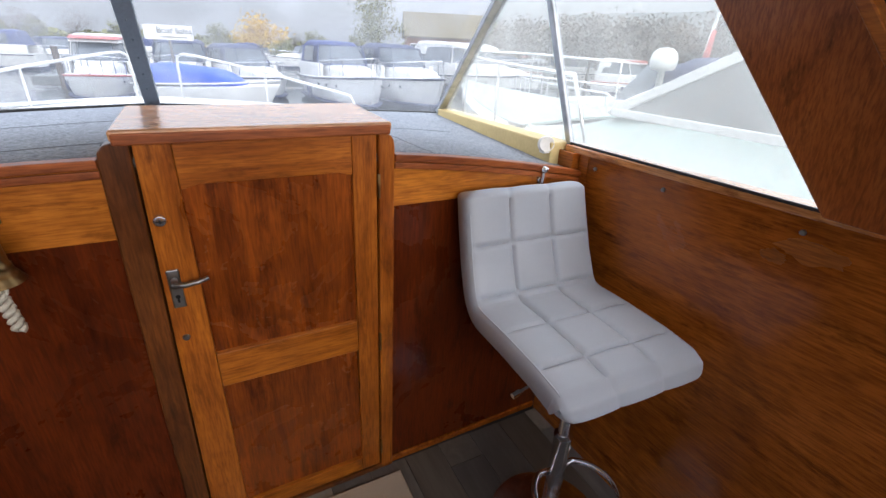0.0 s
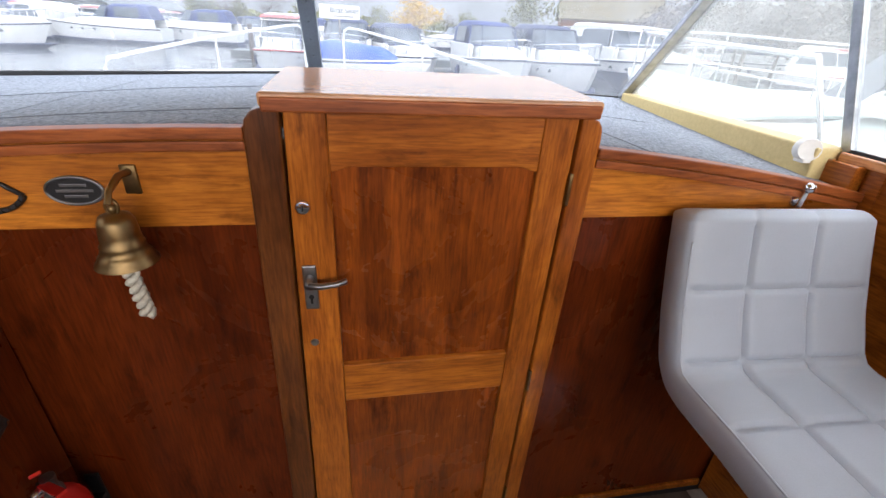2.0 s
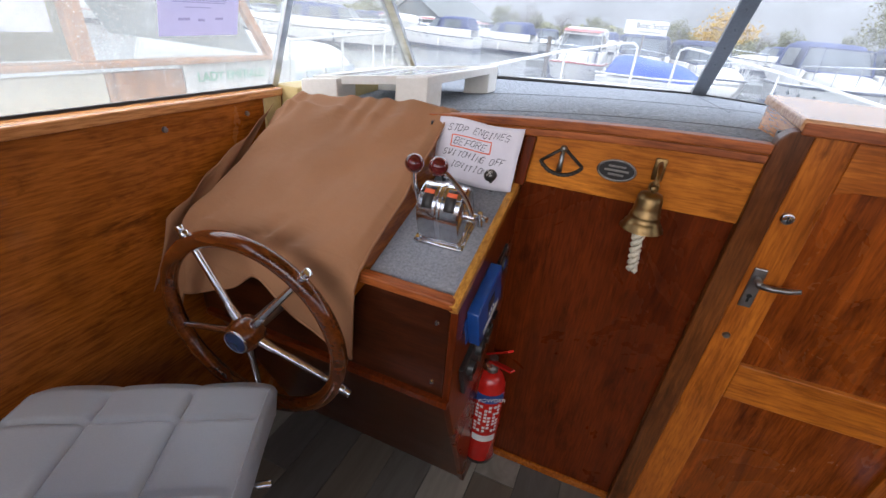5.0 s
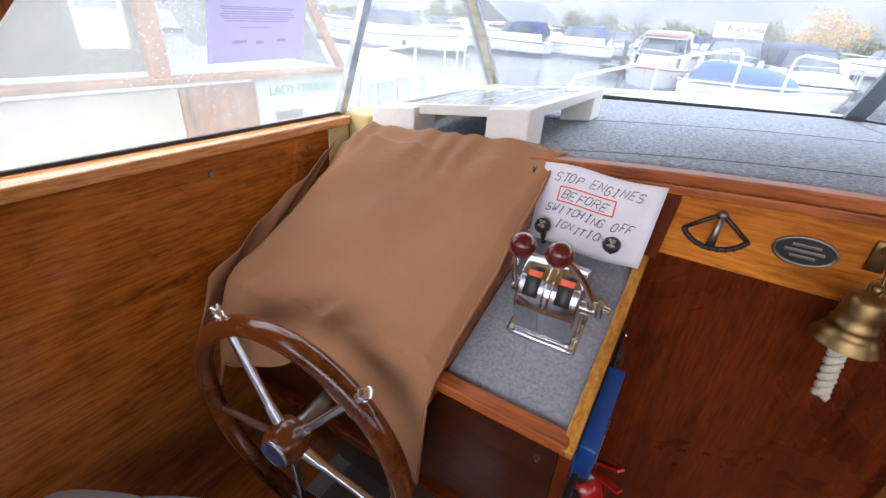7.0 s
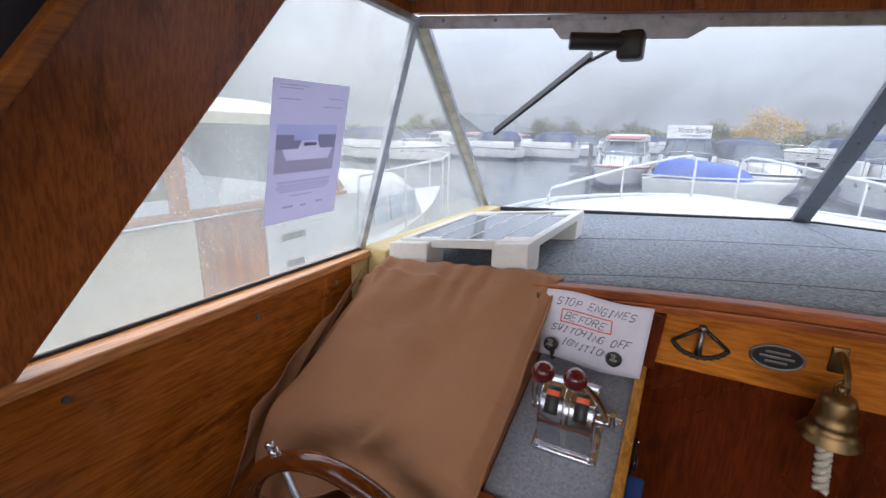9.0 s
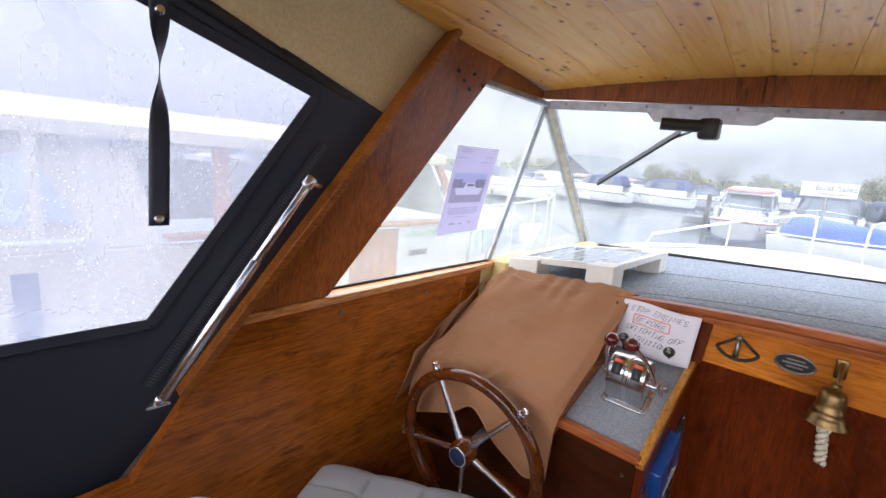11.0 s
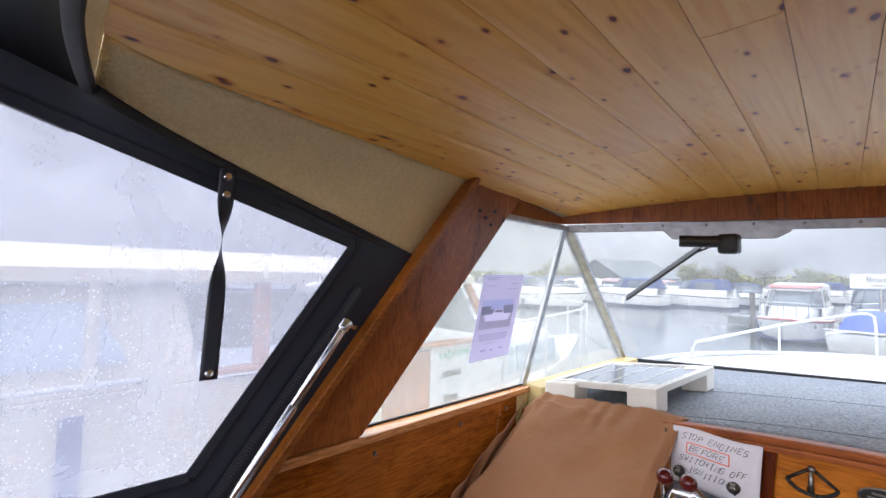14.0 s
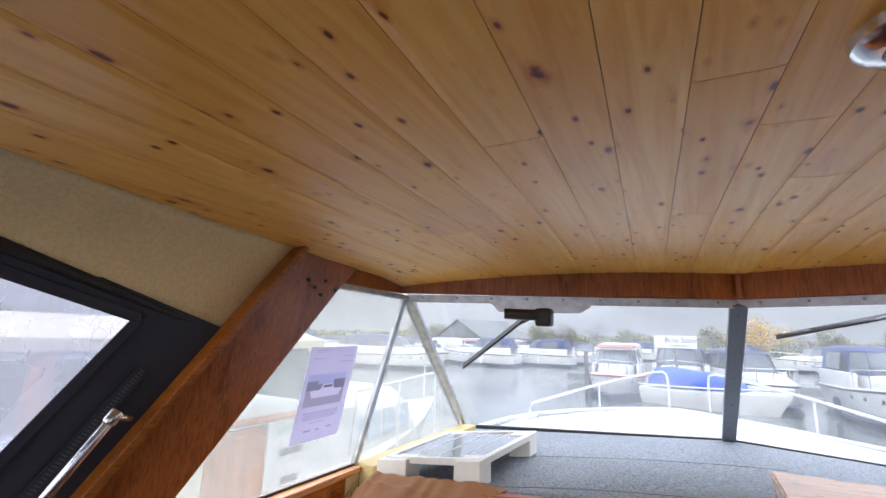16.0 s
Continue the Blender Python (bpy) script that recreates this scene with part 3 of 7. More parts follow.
# windows: panes, posts and rails
APIL, WTOP = (-1.462, 2.07, 1.213), (-1.337, 1.245, 1.883)
MULL_B, MULL_T = Vector((-0.158, 2.533, 1.222)), Vector((-0.12, 1.71, 1.878))
AFT_B, AFT_T = (-1.466, 0.18, 1.222), (-1.335, 0.735, 1.883)
MID_B, MID_T = (-1.466, 1.078, 1.224), (-1.345, 1.225, 1.875)
for k, side in enumerate(("port", "starboard")):
    s = -1 if side == "port" else 1
    a, w, ab, at, mb, mt = (both(p, side) for p in (APIL, WTOP, AFT_B, AFT_T, MID_B, MID_T))
    if side == "starboard":
        a = Vector((1.215, 2.19, 1.2))
    else:
        a, w, mb, mt = (p + Vector((d, 0, 0)) for p, d in ((a, -0.03), (w, -0.03), (mb, -0.008), (mt, -0.03)))
    win = thing("window_%d" % (k + 1), a, "raked windscreen pane, misted and wet with raindrops", "window", "", "structure")
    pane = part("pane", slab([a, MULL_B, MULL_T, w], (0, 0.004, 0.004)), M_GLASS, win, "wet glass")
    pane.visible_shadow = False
    n = (MULL_B - a).cross(w - a).normalized()
    part("corner_post", bar(a, w, 0.05, 0.03, n, 0.004), M_ALU, win, "weathered aluminium corner post")
    part("bottom_seal", bar(a + Vector((0, -0.012, 0.004)), MULL_B + Vector((0, -0.012, 0.004)), 0.022, 0.02, (0, 0, 1), 0.003), M_RUBBER, win, "black rubber seal")
    part("top_rail", bar(w + Vector((0, -0.005, 0.0)), MULL_T + Vector((0, -0.005, 0.0)), 0.012, 0.034, (0, 0, 1), 0.002), M_ALU, win, "grey aluminium rail with screws")
    for q in range(9):
        p = w.lerp(MULL_T, (q + 0.5) / 9) + Vector((0, -0.011, 0.004))
        part("screw", rod(p, p + Vector((0, -0.004, 0)), 0.006, 0.004, 10), M_OLDMETAL, win, "", 40)
    sw = thing("window_%d" % (k + 3), ab, "misted side window between pillar and windscreen post", "window", "", "structure")
    for pn, c in (("aft_pane", [ab, mb, mt, at]), ("front_pane", [mb, a, w, mt])):
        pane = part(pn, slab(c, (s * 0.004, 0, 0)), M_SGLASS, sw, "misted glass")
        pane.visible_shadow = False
    part("mullion", bar(mb, mt, 0.026, 0.02, (1, 0, 0), 0.003), M_ALU, sw, "slim aluminium bar")
    part("bottom_channel", bar(ab + Vector((-s * 0.006, 0, 0.004)), mb + Vector((-s * 0.006, 0, 0.004)), 0.008, 0.008, (0, 0, 1), 0.001), M_RUBBER, sw, "dark window channel")
    part("top_channel", bar(at, w, 0.02, 0.022, (0, 0, 1), 0.003), M_ALU, sw, "pale top channel")
mullion = structure("windscreen_post", bar(MULL_B + Vector((0, -0.01, 0)), MULL_T + Vector((0, -0.012, 0)), 0.062, 0.03, (0, 1, 0.8), 0.004), M_GREYALU, "dark grey centre post of the windscreen", "post")
for q in range(10):
    p = MULL_B.lerp(MULL_T, (q + 0.5) / 10) + Vector((0, -0.024, -0.012))
    part("rivet", rod(p, p + Vector((0, -0.003, -0.002)), 0.005, 0.003, 10), M_GREYALU, mullion, "", 40)

# header boards over the windows
header = structure("header_beam", slab([(-1.372, 1.2, 1.9), (-0.12, 1.682, 1.894), (-0.12, 1.682, 2.06), (-1.372, 1.2, 2.03)], (0, 0.03, 0), 0.003), M_PILLAR, "brown varnished header beam above the windscreen", "beam")
part("header_board", slab([(-0.119, 1.682, 1.894), (1.155, 1.3, 1.9), (1.155, 1.3, 2.03), (-0.119, 1.682, 2.06)], (0, 0.03, 0), 0.003), M_PILLAR, header)
for x in (-0.66, -0.115, 0.42):
    y = 1.2 + (x + 1.372) / 1.252 * 0.482 if x < -0.12 else 1.682 - (x + 0.12) / 1.275 * 0.382
    part("joint_batten", box(x - 0.012, x + 0.012, y - 0.026, y - 0.004, 1.9, roof_z(x, y) - 0.002, 0.003), M_PILLAR, header)
for side in ("port", "starboard"):
    c = [both(p, side) for p in ((-1.338, 0.76, 1.89), (-1.372, 1.23, 1.9), (-1.372, 1.23, 2.03), (-1.335, 0.76, 2.03))]
    part("side_header", slab(c, (-0.025 if side == "port" else 0.025, 0, 0), 0.002), M_PILLAR, header)

# pillars
for side in ("port", "starboard"):
    s = -1 if side == "port" else 1
    c = [both(p, side) for p in ((-1.402, -0.005, 1.224), (-1.404, 0.25, 1.226), (-1.322, 0.775, 1.885), (-1.315, 0.85, 1.965), (-1.285, 0.54, 1.975))]
    pil = structure("pillar_" + side, slab(c, (s * 0.05, 0, 0), 0.004), M_PILLAR, "broad slanting brown varnished window pillar", "pillar")
    part("edge_trim", bar(both((-1.425, -0.115, 1.06), side), both((-1.262, 0.528, 1.968), side), 0.05, 0.022, (0, 1, -0.72), 0.004), M_BARE, pil, "bright orange-brown edging strip")
    for yy, zz in ((0.60, 1.88), (0.63, 1.86), (0.67, 1.885), (0.72, 1.86), (0.66, 1.84)):
        xx = -1.402 + 0.117 * (zz - 1.224) / 0.75
        p = both((xx + 0.002, yy, zz), side)
        part("nail_hole", rod(p, p + Vector((s * 0.004, 0, 0)), 0.006, None, 10), M_BLACK, pil)

# pine ceiling boards, cambered, in one mesh
def edge_x(y):
    return -1.262 - 0.165 * (y - 0.451) if y > -0.2 else -1.155 + 1.6 * (y + 0.2) ** 2


def front_y(x):
    return (1.2 + (x + 1.372) / 1.252 * 0.482 if x < -0.12 else 1.682 - (x + 0.12) / 1.275 * 0.382) + 0.01


def aft_y(x):
    xx = x if x < -0.12 else -0.22 - x
    if xx > -1.06:
        return -0.385
    y = -0.385
    while y < 1.2 and edge_x(y) > xx:
        y += 0.004
    return y


boards = bmesh.new()
SKEW, PITCH = -0.072, 0.1012
BUTTS = {5: [0.62], 8: [0.35], 11: [0.31, 0.63], 12: [0.39, 0.78], 13: [0.52], 14: [0.25, 0.7], 16: [0.45], 18: [0.6]}


def board_end(s, y, limit):
    for _ in range(5):
        y = limit(s + SKEW * (y - 0.3))
    return y


for k in range(-1, 26):
    xa, xb = -1.388 + PITCH * k + 0.0006, -1.388 + PITCH * (k + 1) - 0.0006
    if board_end(xa, -0.385, aft_y) > board_end(xa, 1.2, front_y) - 0.04 or board_end(xb, -0.385, aft_y) > board_end(xb, 1.2, front_y) - 0.04:
        continue
    cuts = [0.0] + BUTTS.get(k, [])[:] + [1.0]
    for f0, f1 in ((p + 0.0005, q - 0.0005) for p, q in zip(cuts, cuts[1:])):
        def fn(u, v, f0=f0, f1=f1):
            s = xa + (xb - xa) * u
            a, b = board_end(s, -0.385, aft_y), board_end(s, 1.2, front_y)
            yy = a + (b - a) * (f0 + (f1 - f0) * v)
            xx = s + SKEW * (yy - 0.3)
            return (xx, yy, roof_z(xx, yy) + (0.002 if u in (0.0, 1.0) else 0.0))
        merge(boards, sheet(fn, 8, 14, (0, 0, 0.012)))
ceiling = structure("ceiling", boards, M_PINE, "ceiling of knotty varnished pine boards", "ceiling")
structure("roof", sheet(lambda u, v: (-1.45 + 2.7 * u, -0.385 + (front_y(-1.45 + 2.7 * u) + 0.385) * v, roof_z(-1.45 + 2.7 * u, -0.385 + 2 * v) + 0.03), 16, 8, (0, 0, 0.03)), M_WHITE, "white cabin roof above the pine boards", "roof")

for side in ("port", "starboard"):
    s = -1 if side == "port" else 1

    def low(t):
        y = 0.52 - 0.90 * t
        z = 1.722 + 0.31 * (0.338 - y)
        return Vector((-1.345 + 0.115 * (0.338 - y) + (0.0 if y > -0.2 else 1.2 * (y + 0.2) ** 2), y, min(z, 1.945)))

    def cream(u, v):
        a = low(u)
        xx = edge_x(a[1]) - 0.004
        b = Vector((xx, a[1], roof_z(xx, a[1]) + 0.006))
        p = a.lerp(b, v)
        p.x -= 0.018 * math.sin(math.pi * v)
        return both(p, side)
    panel = structure("side_lining_" + side, sheet(cream, 28, 8, (s * 0.012, 0, 0)), M_CREAM, "cream textured vinyl lining between roof and canopy", "lining", True)
    part("edge_bead", tube([both(low(k / 24) + Vector((0.004, 0, -0.004)), side) for k in range(25)], 0.011, 8), M_RUBBER, panel, "black rubber edge bead", True)


def aft_edge(u, v):
    x = -1.107 + 1.994 * u
    k = max(0.0, 1 - min(u, 1 - u) * 1.994 / 0.16) ** 2
    return Vector((x + (-0.117 if u < 0.5 else 0.117) * k * v, -0.381 - 0.034 * (1 - k) * v, roof_z(x, -0.38) + 0.005 - (0.055 - 0.015 * k) * v))


fascia = structure("roof_edge", sheet(aft_edge, 60, 4, (0, -0.008, 0.012)), M_CREAM, "cream textured lining along the aft edge of the roof", "trim", True)
part("aft_bead", tube([aft_edge(k / 60, 1.0) + Vector((0, -0.004, -0.004)) for k in range(61)], 0.011, 8), M_RUBBER, fascia, "black rubber bead", True)

# canvas canopy aft with clear windows
def canopy(y, z, side):
    return both((-1.403 + 0.16 * (z - 1.235), y, z), side)


for side in ("port", "starboard"):
    s = -1 if side == "port" else 1
    c = structure("canopy_" + side, merge(
        slab([canopy(-0.18, 1.235, side), canopy(0.05, 1.235, side), canopy(0.37, 1.72, side), canopy(0.156, 1.747, side)], (s * 0.008, 0, 0)),
        slab([canopy(0.156, 1.747, side), canopy(0.37, 1.72, side), canopy(-0.33, 1.945, side), canopy(-0.9, 2.055, side)], (s * 0.008, 0, 0)),
        slab([canopy(-0.9, 2.055, side), canopy(-0.33, 1.945, side), canopy(-1.55, 2.3, side), canopy(-1.5, 2.24, side)], (s * 0.008, 0, 0)),
        slab([canopy(-1.55, 0.85, side), canopy(-0.25, 0.85, side), canopy(0.05, 1.235, side), canopy(-1.55, 1.235, side)], (s * 0.008, 0, 0)),
        slab([canopy(-1.45, 1.235, side), canopy(-1.55, 1.235, side), canopy(-1.55, 2.3, side), canopy(-1.45, 2.24, side)], (s * 0.008, 0, 0))), M_CANVAS,
        "black canvas canopy side with a milky clear window", "canopy")
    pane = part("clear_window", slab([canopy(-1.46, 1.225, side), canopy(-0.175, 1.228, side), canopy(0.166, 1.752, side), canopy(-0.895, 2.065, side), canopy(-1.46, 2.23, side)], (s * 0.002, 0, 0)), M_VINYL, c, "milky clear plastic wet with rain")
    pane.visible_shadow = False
    for p, q in (((-0.172, 1.243), (0.150, 1.741)), ((0.150, 1.741), (-0.9, 2.045)), ((-0.172, 1.243), (-1.45, 1.243))):
        part("hem", bar(canopy(*p, side) - Vector((s * 0.003, 0, 0)), canopy(*q, side) - Vector((s * 0.003, 0, 0)), 0.022, 0.004, (1, 0, 0), 0.001), M_CANVAS, c, "stitched canvas hem")
    zip_line = [canopy(-0.175 + 0.355 * k / 90, 1.10 + 0.53 * k / 90, side) - Vector((s * 0.007, 0, 0)) for k in range(91)]
    part("zip_tape", bar(zip_line[0], zip_line[-1], 0.026, 0.002, (1, 0, 0)), M_CANVAS, c, "black zip tape")
    part("zip", merge(*[bar(p - Vector((0, 0.0045, -0.003)), p + Vector((0, 0.0045, -0.003)), 0.0028, 0.004, (1, 0, 0)) for p in zip_line]), M_ZIP, c, "grey toothed zip")
# the roof's unseen aft length is chosen to shade the lower interior
structure("canopy_roof", sheet(lambda u, v: (-1.42 + 2.62 * u, -0.395 - 1.10 * v, 1.915 + 0.33 * v + 0.12 * math.sin(math.pi * u) ** 0.5), 30, 6, (0, 0, 0.01)), M_CANVAS, "black canvas canopy roof aft of the cabin", "canopy", True)
# unseen canvas end, added so that stern light enters only through its opening
aft_canvas = structure("canopy_aft", merge(
    slab([(-1.42, -1.53, 1.28), (1.2, -1.53, 1.28), (1.2, -1.53, 1.38), (-1.42, -1.53, 1.38)], (0, 0.008, 0)),
    slab([(-1.42, -1.53, 1.38), (-1.3, -1.53, 1.38), (-1.3, -1.53, 2.2), (-1.42, -1.53, 2.2)], (0, 0.008, 0)),
    slab([(1.08, -1.53, 1.38), (1.2, -1.53, 1.38), (1.2, -1.53, 2.2), (1.08, -1.53, 2.2)], (0, 0.008, 0)),
    slab([(-1.42, -1.53, 2.2), (1.2, -1.53, 2.2), (1.2, -1.53, 2.36), (-1.42, -1.53, 2.36)], (0, 0.008, 0))), M_CANVAS, "unseen black canvas end with a wide clear window, added to shape stern light", "canopy")
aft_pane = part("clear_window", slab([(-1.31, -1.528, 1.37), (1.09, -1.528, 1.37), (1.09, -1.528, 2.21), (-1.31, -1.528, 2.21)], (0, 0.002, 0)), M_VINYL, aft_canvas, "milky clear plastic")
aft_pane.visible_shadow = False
# added out of view to keep low stern light off the lower bulkhead
structure("cockpit_coaming", box(-1.45, 1.3, -1.6, -1.56, -0.05, 1.32, 0.004), M_SIDE, "unseen brown varnished board added across the stern to block low light", "wall")

# ---- companionway door and hatch ----
door = thing("door_1", (0.2, 1.1, 0.0), "closed varnished wooden companionway door with two panels", "door", "", "structure")


def bulk(name, bm, mat, parent, label="", smooth=None):
    return part(name, bm, mat, parent, label, smooth, BULK)


bulk("left_stile", prism([(-0.103, 0.022), (0.0, 0.022), (0.0, 1.305), (-0.072, 1.305)], lambda a, b, c: (a, c, b), -0.012, 0.016, 0.003), M_DOOR, door)
bulk("right_stile", box(0.405, 0.474, -0.012, 0.016, 0.022, 1.305, 0.003), M_DOOR, door)
bulk("top_rail", prism([(0.0005, 1.304), (0.4045, 1.304), (0.4045, 1.196), (0.385, 1.2), (0.37, 1.206), (0.035, 1.206), (0.02, 1.2), (0.0005, 1.196)], lambda a, b, c: (a, c, b), -0.011, 0.015, 0.002), M_DOORX, door)
bulk("middle_rail", box(0.0005, 0.4045, -0.011, 0.015, 0.600, 0.718, 0.003), M_DOORX, door, "lighter golden rail")
bulk("bottom_rail", box(0.0005, 0.4045, -0.011, 0.015, 0.022, 0.085, 0.003), M_DOORX, door)
bulk("upper_panel", box(-0.004, 0.409, 0.003, 0.011, 0.714, 1.21), M_PANEL, door, "darker red-brown panel")
bulk("lower_panel", box(-0.004, 0.409, 0.003, 0.011, 0.08, 0.605), M_PANEL, door, "darker red-brown panel")
for z in (1.16, 0.62, 0.12):
    bulk("hinge", rod((0.478, -0.016, z - 0.035), (0.478, -0.016, z + 0.035), 0.0055, None, 12, 0.001), M_BRASS, door, "small tarnished hinge", 40)
handle = bulk("handle", box(-0.072 + 0.004, -0.04, -0.018, -0.012, 0.892, 1.0, 0.003), M_OLDMETAL, door, "worn steel lever handle on a keyhole plate")
bulk("lever", merge(rod((-0.054, -0.016, 0.972), (-0.054, -0.05, 0.972), 0.008, None, 14), tube([(-0.054, -0.05, 0.972), (-0.03, -0.053, 0.972), (0.0, -0.052, 0.975), (0.022, -0.05, 0.981)], lambda t: 0.0075 - 0.002 * t, 10)), M_OLDMETAL, handle, "", True)
bulk("keyhole", merge(rod((-0.054, -0.0185, 0.925), (-0.054, -0.0195, 0.925), 0.0055, None, 12), box(-0.0565, -0.0515, -0.0195, -0.0185, 0.908, 0.925)), M_BLACK, handle)
lock = bulk("cylinder_lock", rod((-0.054, -0.012, 1.128), (-0.054, -0.02, 1.128), 0.0155, 0.0125, 24, 0.002), M_CHROME, door, "round chrome lock", 40)
bulk("key_slot", box(-0.0552, -0.0528, -0.0208, -0.0198, 1.122, 1.134), M_BLACK, lock)
bulk("screw_cap", rod((-0.058, -0.012, 0.797), (-0.058, -0.017, 0.797), 0.0095, 0.007, 16), M_OLDMETAL, door, "", 40)
bulk("threshold", box(-0.16, 0.52, -0.02, 0.02, 0.0, 0.02, 0.003), M_FRAME, door)
bulk("door_backing", box(-0.13, 0.515, 0.018, 0.03, 0.0, 1.3), M_BLACK, door)
bulk("left_frame", prism([(-0.165, 0.0), (-0.107, 0.0), (-0.0755, 1.312), (-0.105, 1.312), (-0.122, 1.306), (-0.133, 1.293), (-0.137, 1.27)], lambda a, b, c: (a, c, b), -0.026, 0.016, 0.004), M_FRAME, door, "dark old varnished door post")
bulk("right_frame", prism([(0.524, 0.0), (0.478, 0.0), (0.478, 1.305), (0.5, 1.305), (0.513, 1.3), (0.521, 1.288), (0.524, 1.265)], lambda a, b, c: (a, c, b), -0.02, 0.016, 0.004), M_DOOR, door)
hatch = thing("hatch_box", (0.2, 1.25, 1.25), "varnished wooden hatch box on the carpeted shelf above the door", "hatch")
bulk("top", box(-0.108, 0.512, -0.026, 0.315, 1.312, 1.337, 0.006, 3), M_CAP, hatch, "glossy varnished top, paled for its reflection")
bulk("front_lip", box(-0.104, 0.508, -0.029, -0.02, 1.305, 1.33, 0.004, 3), M_TRIM, hatch, "red-brown rounded lip")
for x0 in (-0.1, 0.488):
    bulk("side", box(x0, x0 + 0.018, 0.02, 0.305, 1.2, 1.312, 0.002), M_SILL, hatch, "bright varnished side board")
bulk("rear", box(-0.1, 0.506, 0.29, 0.306, 1.2, 1.312, 0.002), M_SILL, hatch)

# ---- things on the bulkhead ----
bell = thing("ship_bell", (-0.335, 0.99, 1.065), "small brass ship's bell with a white rope, hung on the bulkhead", "bell")
bulk("bracket", merge(box(-0.343, -0.318, -0.02, -0.014, 1.16, 1.212, 0.002), tube([(-0.33, -0.02, 1.2), (-0.332, -0.05, 1.203), (-0.334, -0.085, 1.19), (-0.335, -0.095, 1.172)], lambda t: 0.006 - 0.001 * t, 10)), M_BRASS, bell, "tarnished brass hook bracket", 50)
part("shackle", tube([(-0.335 + 0.009 * math.cos(t), 0.992, 1.161 + 0.013 * math.sin(t)) for t in [2 * math.pi * k / 16 for k in range(16)]], 0.0028, 8, True), M_BRASS, bell, "", True)
part("body", lathe([(0.001, 0.088), (0.014, 0.088), (0.026, 0.083), (0.031, 0.072), (0.033, 0.05), (0.0345, 0.035), (0.038, 0.031), (0.037, 0.027), (0.041, 0.014), (0.046, 0.01), (0.046, 0.006), (0.053, -0.002), (0.054, -0.006), (0.045, -0.002), (0.001, 0.01)], 40, Matrix.Translation((-0.335, 0.992, 1.068)) @ Matrix.Diagonal((0.88, 0.88, 0.94, 1))), M_BRASS, bell, "aged brass bell body", 60)
part("crown", lathe([(0.001, 0.016), (0.006, 0.015), (0.007, 0.008), (0.005, 0.0), (0.001, -0.001)], 16, Matrix.Translation((-0.335, 0.992, 1.149))), M_BRASS, bell, "", True)
for k in (0, 1):
    part("rope_strand", tube([(-0.338 + 0.0075 * math.sin(j * 0.9 + k * math.pi) + 0.012 * j / 24, 0.99 + 0.0075 * math.cos(j * 0.9 + k * math.pi), 1.06 - 0.108 * j / 24) for j in range(25)], 0.0068, 8), M_ROPE, bell, "braided white rope", True)
part("clapper_loop", tube([(-0.335 + 0.012 * math.cos(t), 0.99, 1.048 + 0.017 * math.sin(t)) for t in [2 * math.pi * k / 14 for k in range(14)]], 0.0035, 8, True), M_ROPE, bell, "", True)

quad = thing("inclinometer", (-0.55, 1.055, 1.14), "black iron fan-shaped inclinometer on the golden bulkhead band", "instrument")
arc = [(-0.55 + 0.058 * math.sin(a), -0.017, 1.186 - 0.052 * math.cos(a) - 0.004) for a in [radians(-62 + 124 * k / 20) for k in range(21)]]
bulk("arc", tube(arc, 0.0048, 8), M_BLACK, quad, "", True)
for k in range(0, 21, 2):
    p = Vector(arc[k])
    bulk("tick", rod(p + Vector((0, -0.004, 0)), p + Vector((0, -0.007, 0)), 0.0035, None, 10), M_BLACK, quad)
bulk("arm", tube([arc[0], (-0.552, -0.017, 1.197)], 0.004, 8), M_BLACK, quad, "", True)
bulk("arm", tube([arc[-1], (-0.548, -0.017, 1.197)], 0.004, 8), M_BLACK, quad, "", True)
bulk("pointer", merge(tube([(-0.55, -0.024, 1.196), (-0.551, -0.024, 1.16), (-0.552, -0.023, 1.14)], lambda t: 0.004 + 0.004 * t, 10), ball((-0.55, -0.02, 1.197), 0.009, 14)), M_OLDMETAL, quad, "", True)
plaque = thing("oval_plaque", (-0.42, 1.06, 1.145), "oval black metal plaque with a raised rim on the bulkhead", "plaque")
bulk("plate", lathe([(0.001, 0.004), (0.042, 0.004), (0.043, 0.0), (0.001, 0.0)], 40, Matrix.Translation((-0.42, -0.014, 1.166)) @ pose(0, 0, 0, 90, 0, 0) @ Matrix.Diagonal((1, 0.56, 1, 1))), M_BLACK, plaque, "", 40)
bulk("rim", tube([(-0.42 + 0.043 * math.cos(t), -0.018, 1.166 + 0.0245 * math.sin(t)) for t in [2 * math.pi * k / 40 for k in range(40)]], 0.0028, 8, True), M_OLDMETAL, plaque, "", True)
for z, wd in ((1.176, 0.02), (1.166, 0.028), (1.156, 0.018)):
    bulk("text_bar", box(-0.42 - wd, -0.42 + wd, -0.0195, -0.018, z - 0.0025, z + 0.0025, 0.0006), M_OLDMETAL, plaque)
lamp = thing("reading_lamp", (1.057, 1.07, 1.11), "small chrome swivel lamp on the bulkhead band", "lamp")
bulk("base", rod((1.057, -0.014, 1.128), (1.057, -0.024, 1.128), 0.016, 0.012, 20, 0.002), M_CHROME, lamp, "", 40)
bulk("head", merge(rod((1.057, -0.026, 1.118), (1.057, -0.03, 1.158), 0.008, 0.006, 14), ball((1.057, -0.031, 1.165), 0.0125, 16), rod((1.043, -0.031, 1.166), (1.071, -0.031, 1.166), 0.006, None, 12)), M_CHROME, lamp, "", 50)
fan = thing("round_vent", (1.165, 1.2, 1.2), "small round pink and white plastic disc on the window board", "vent")
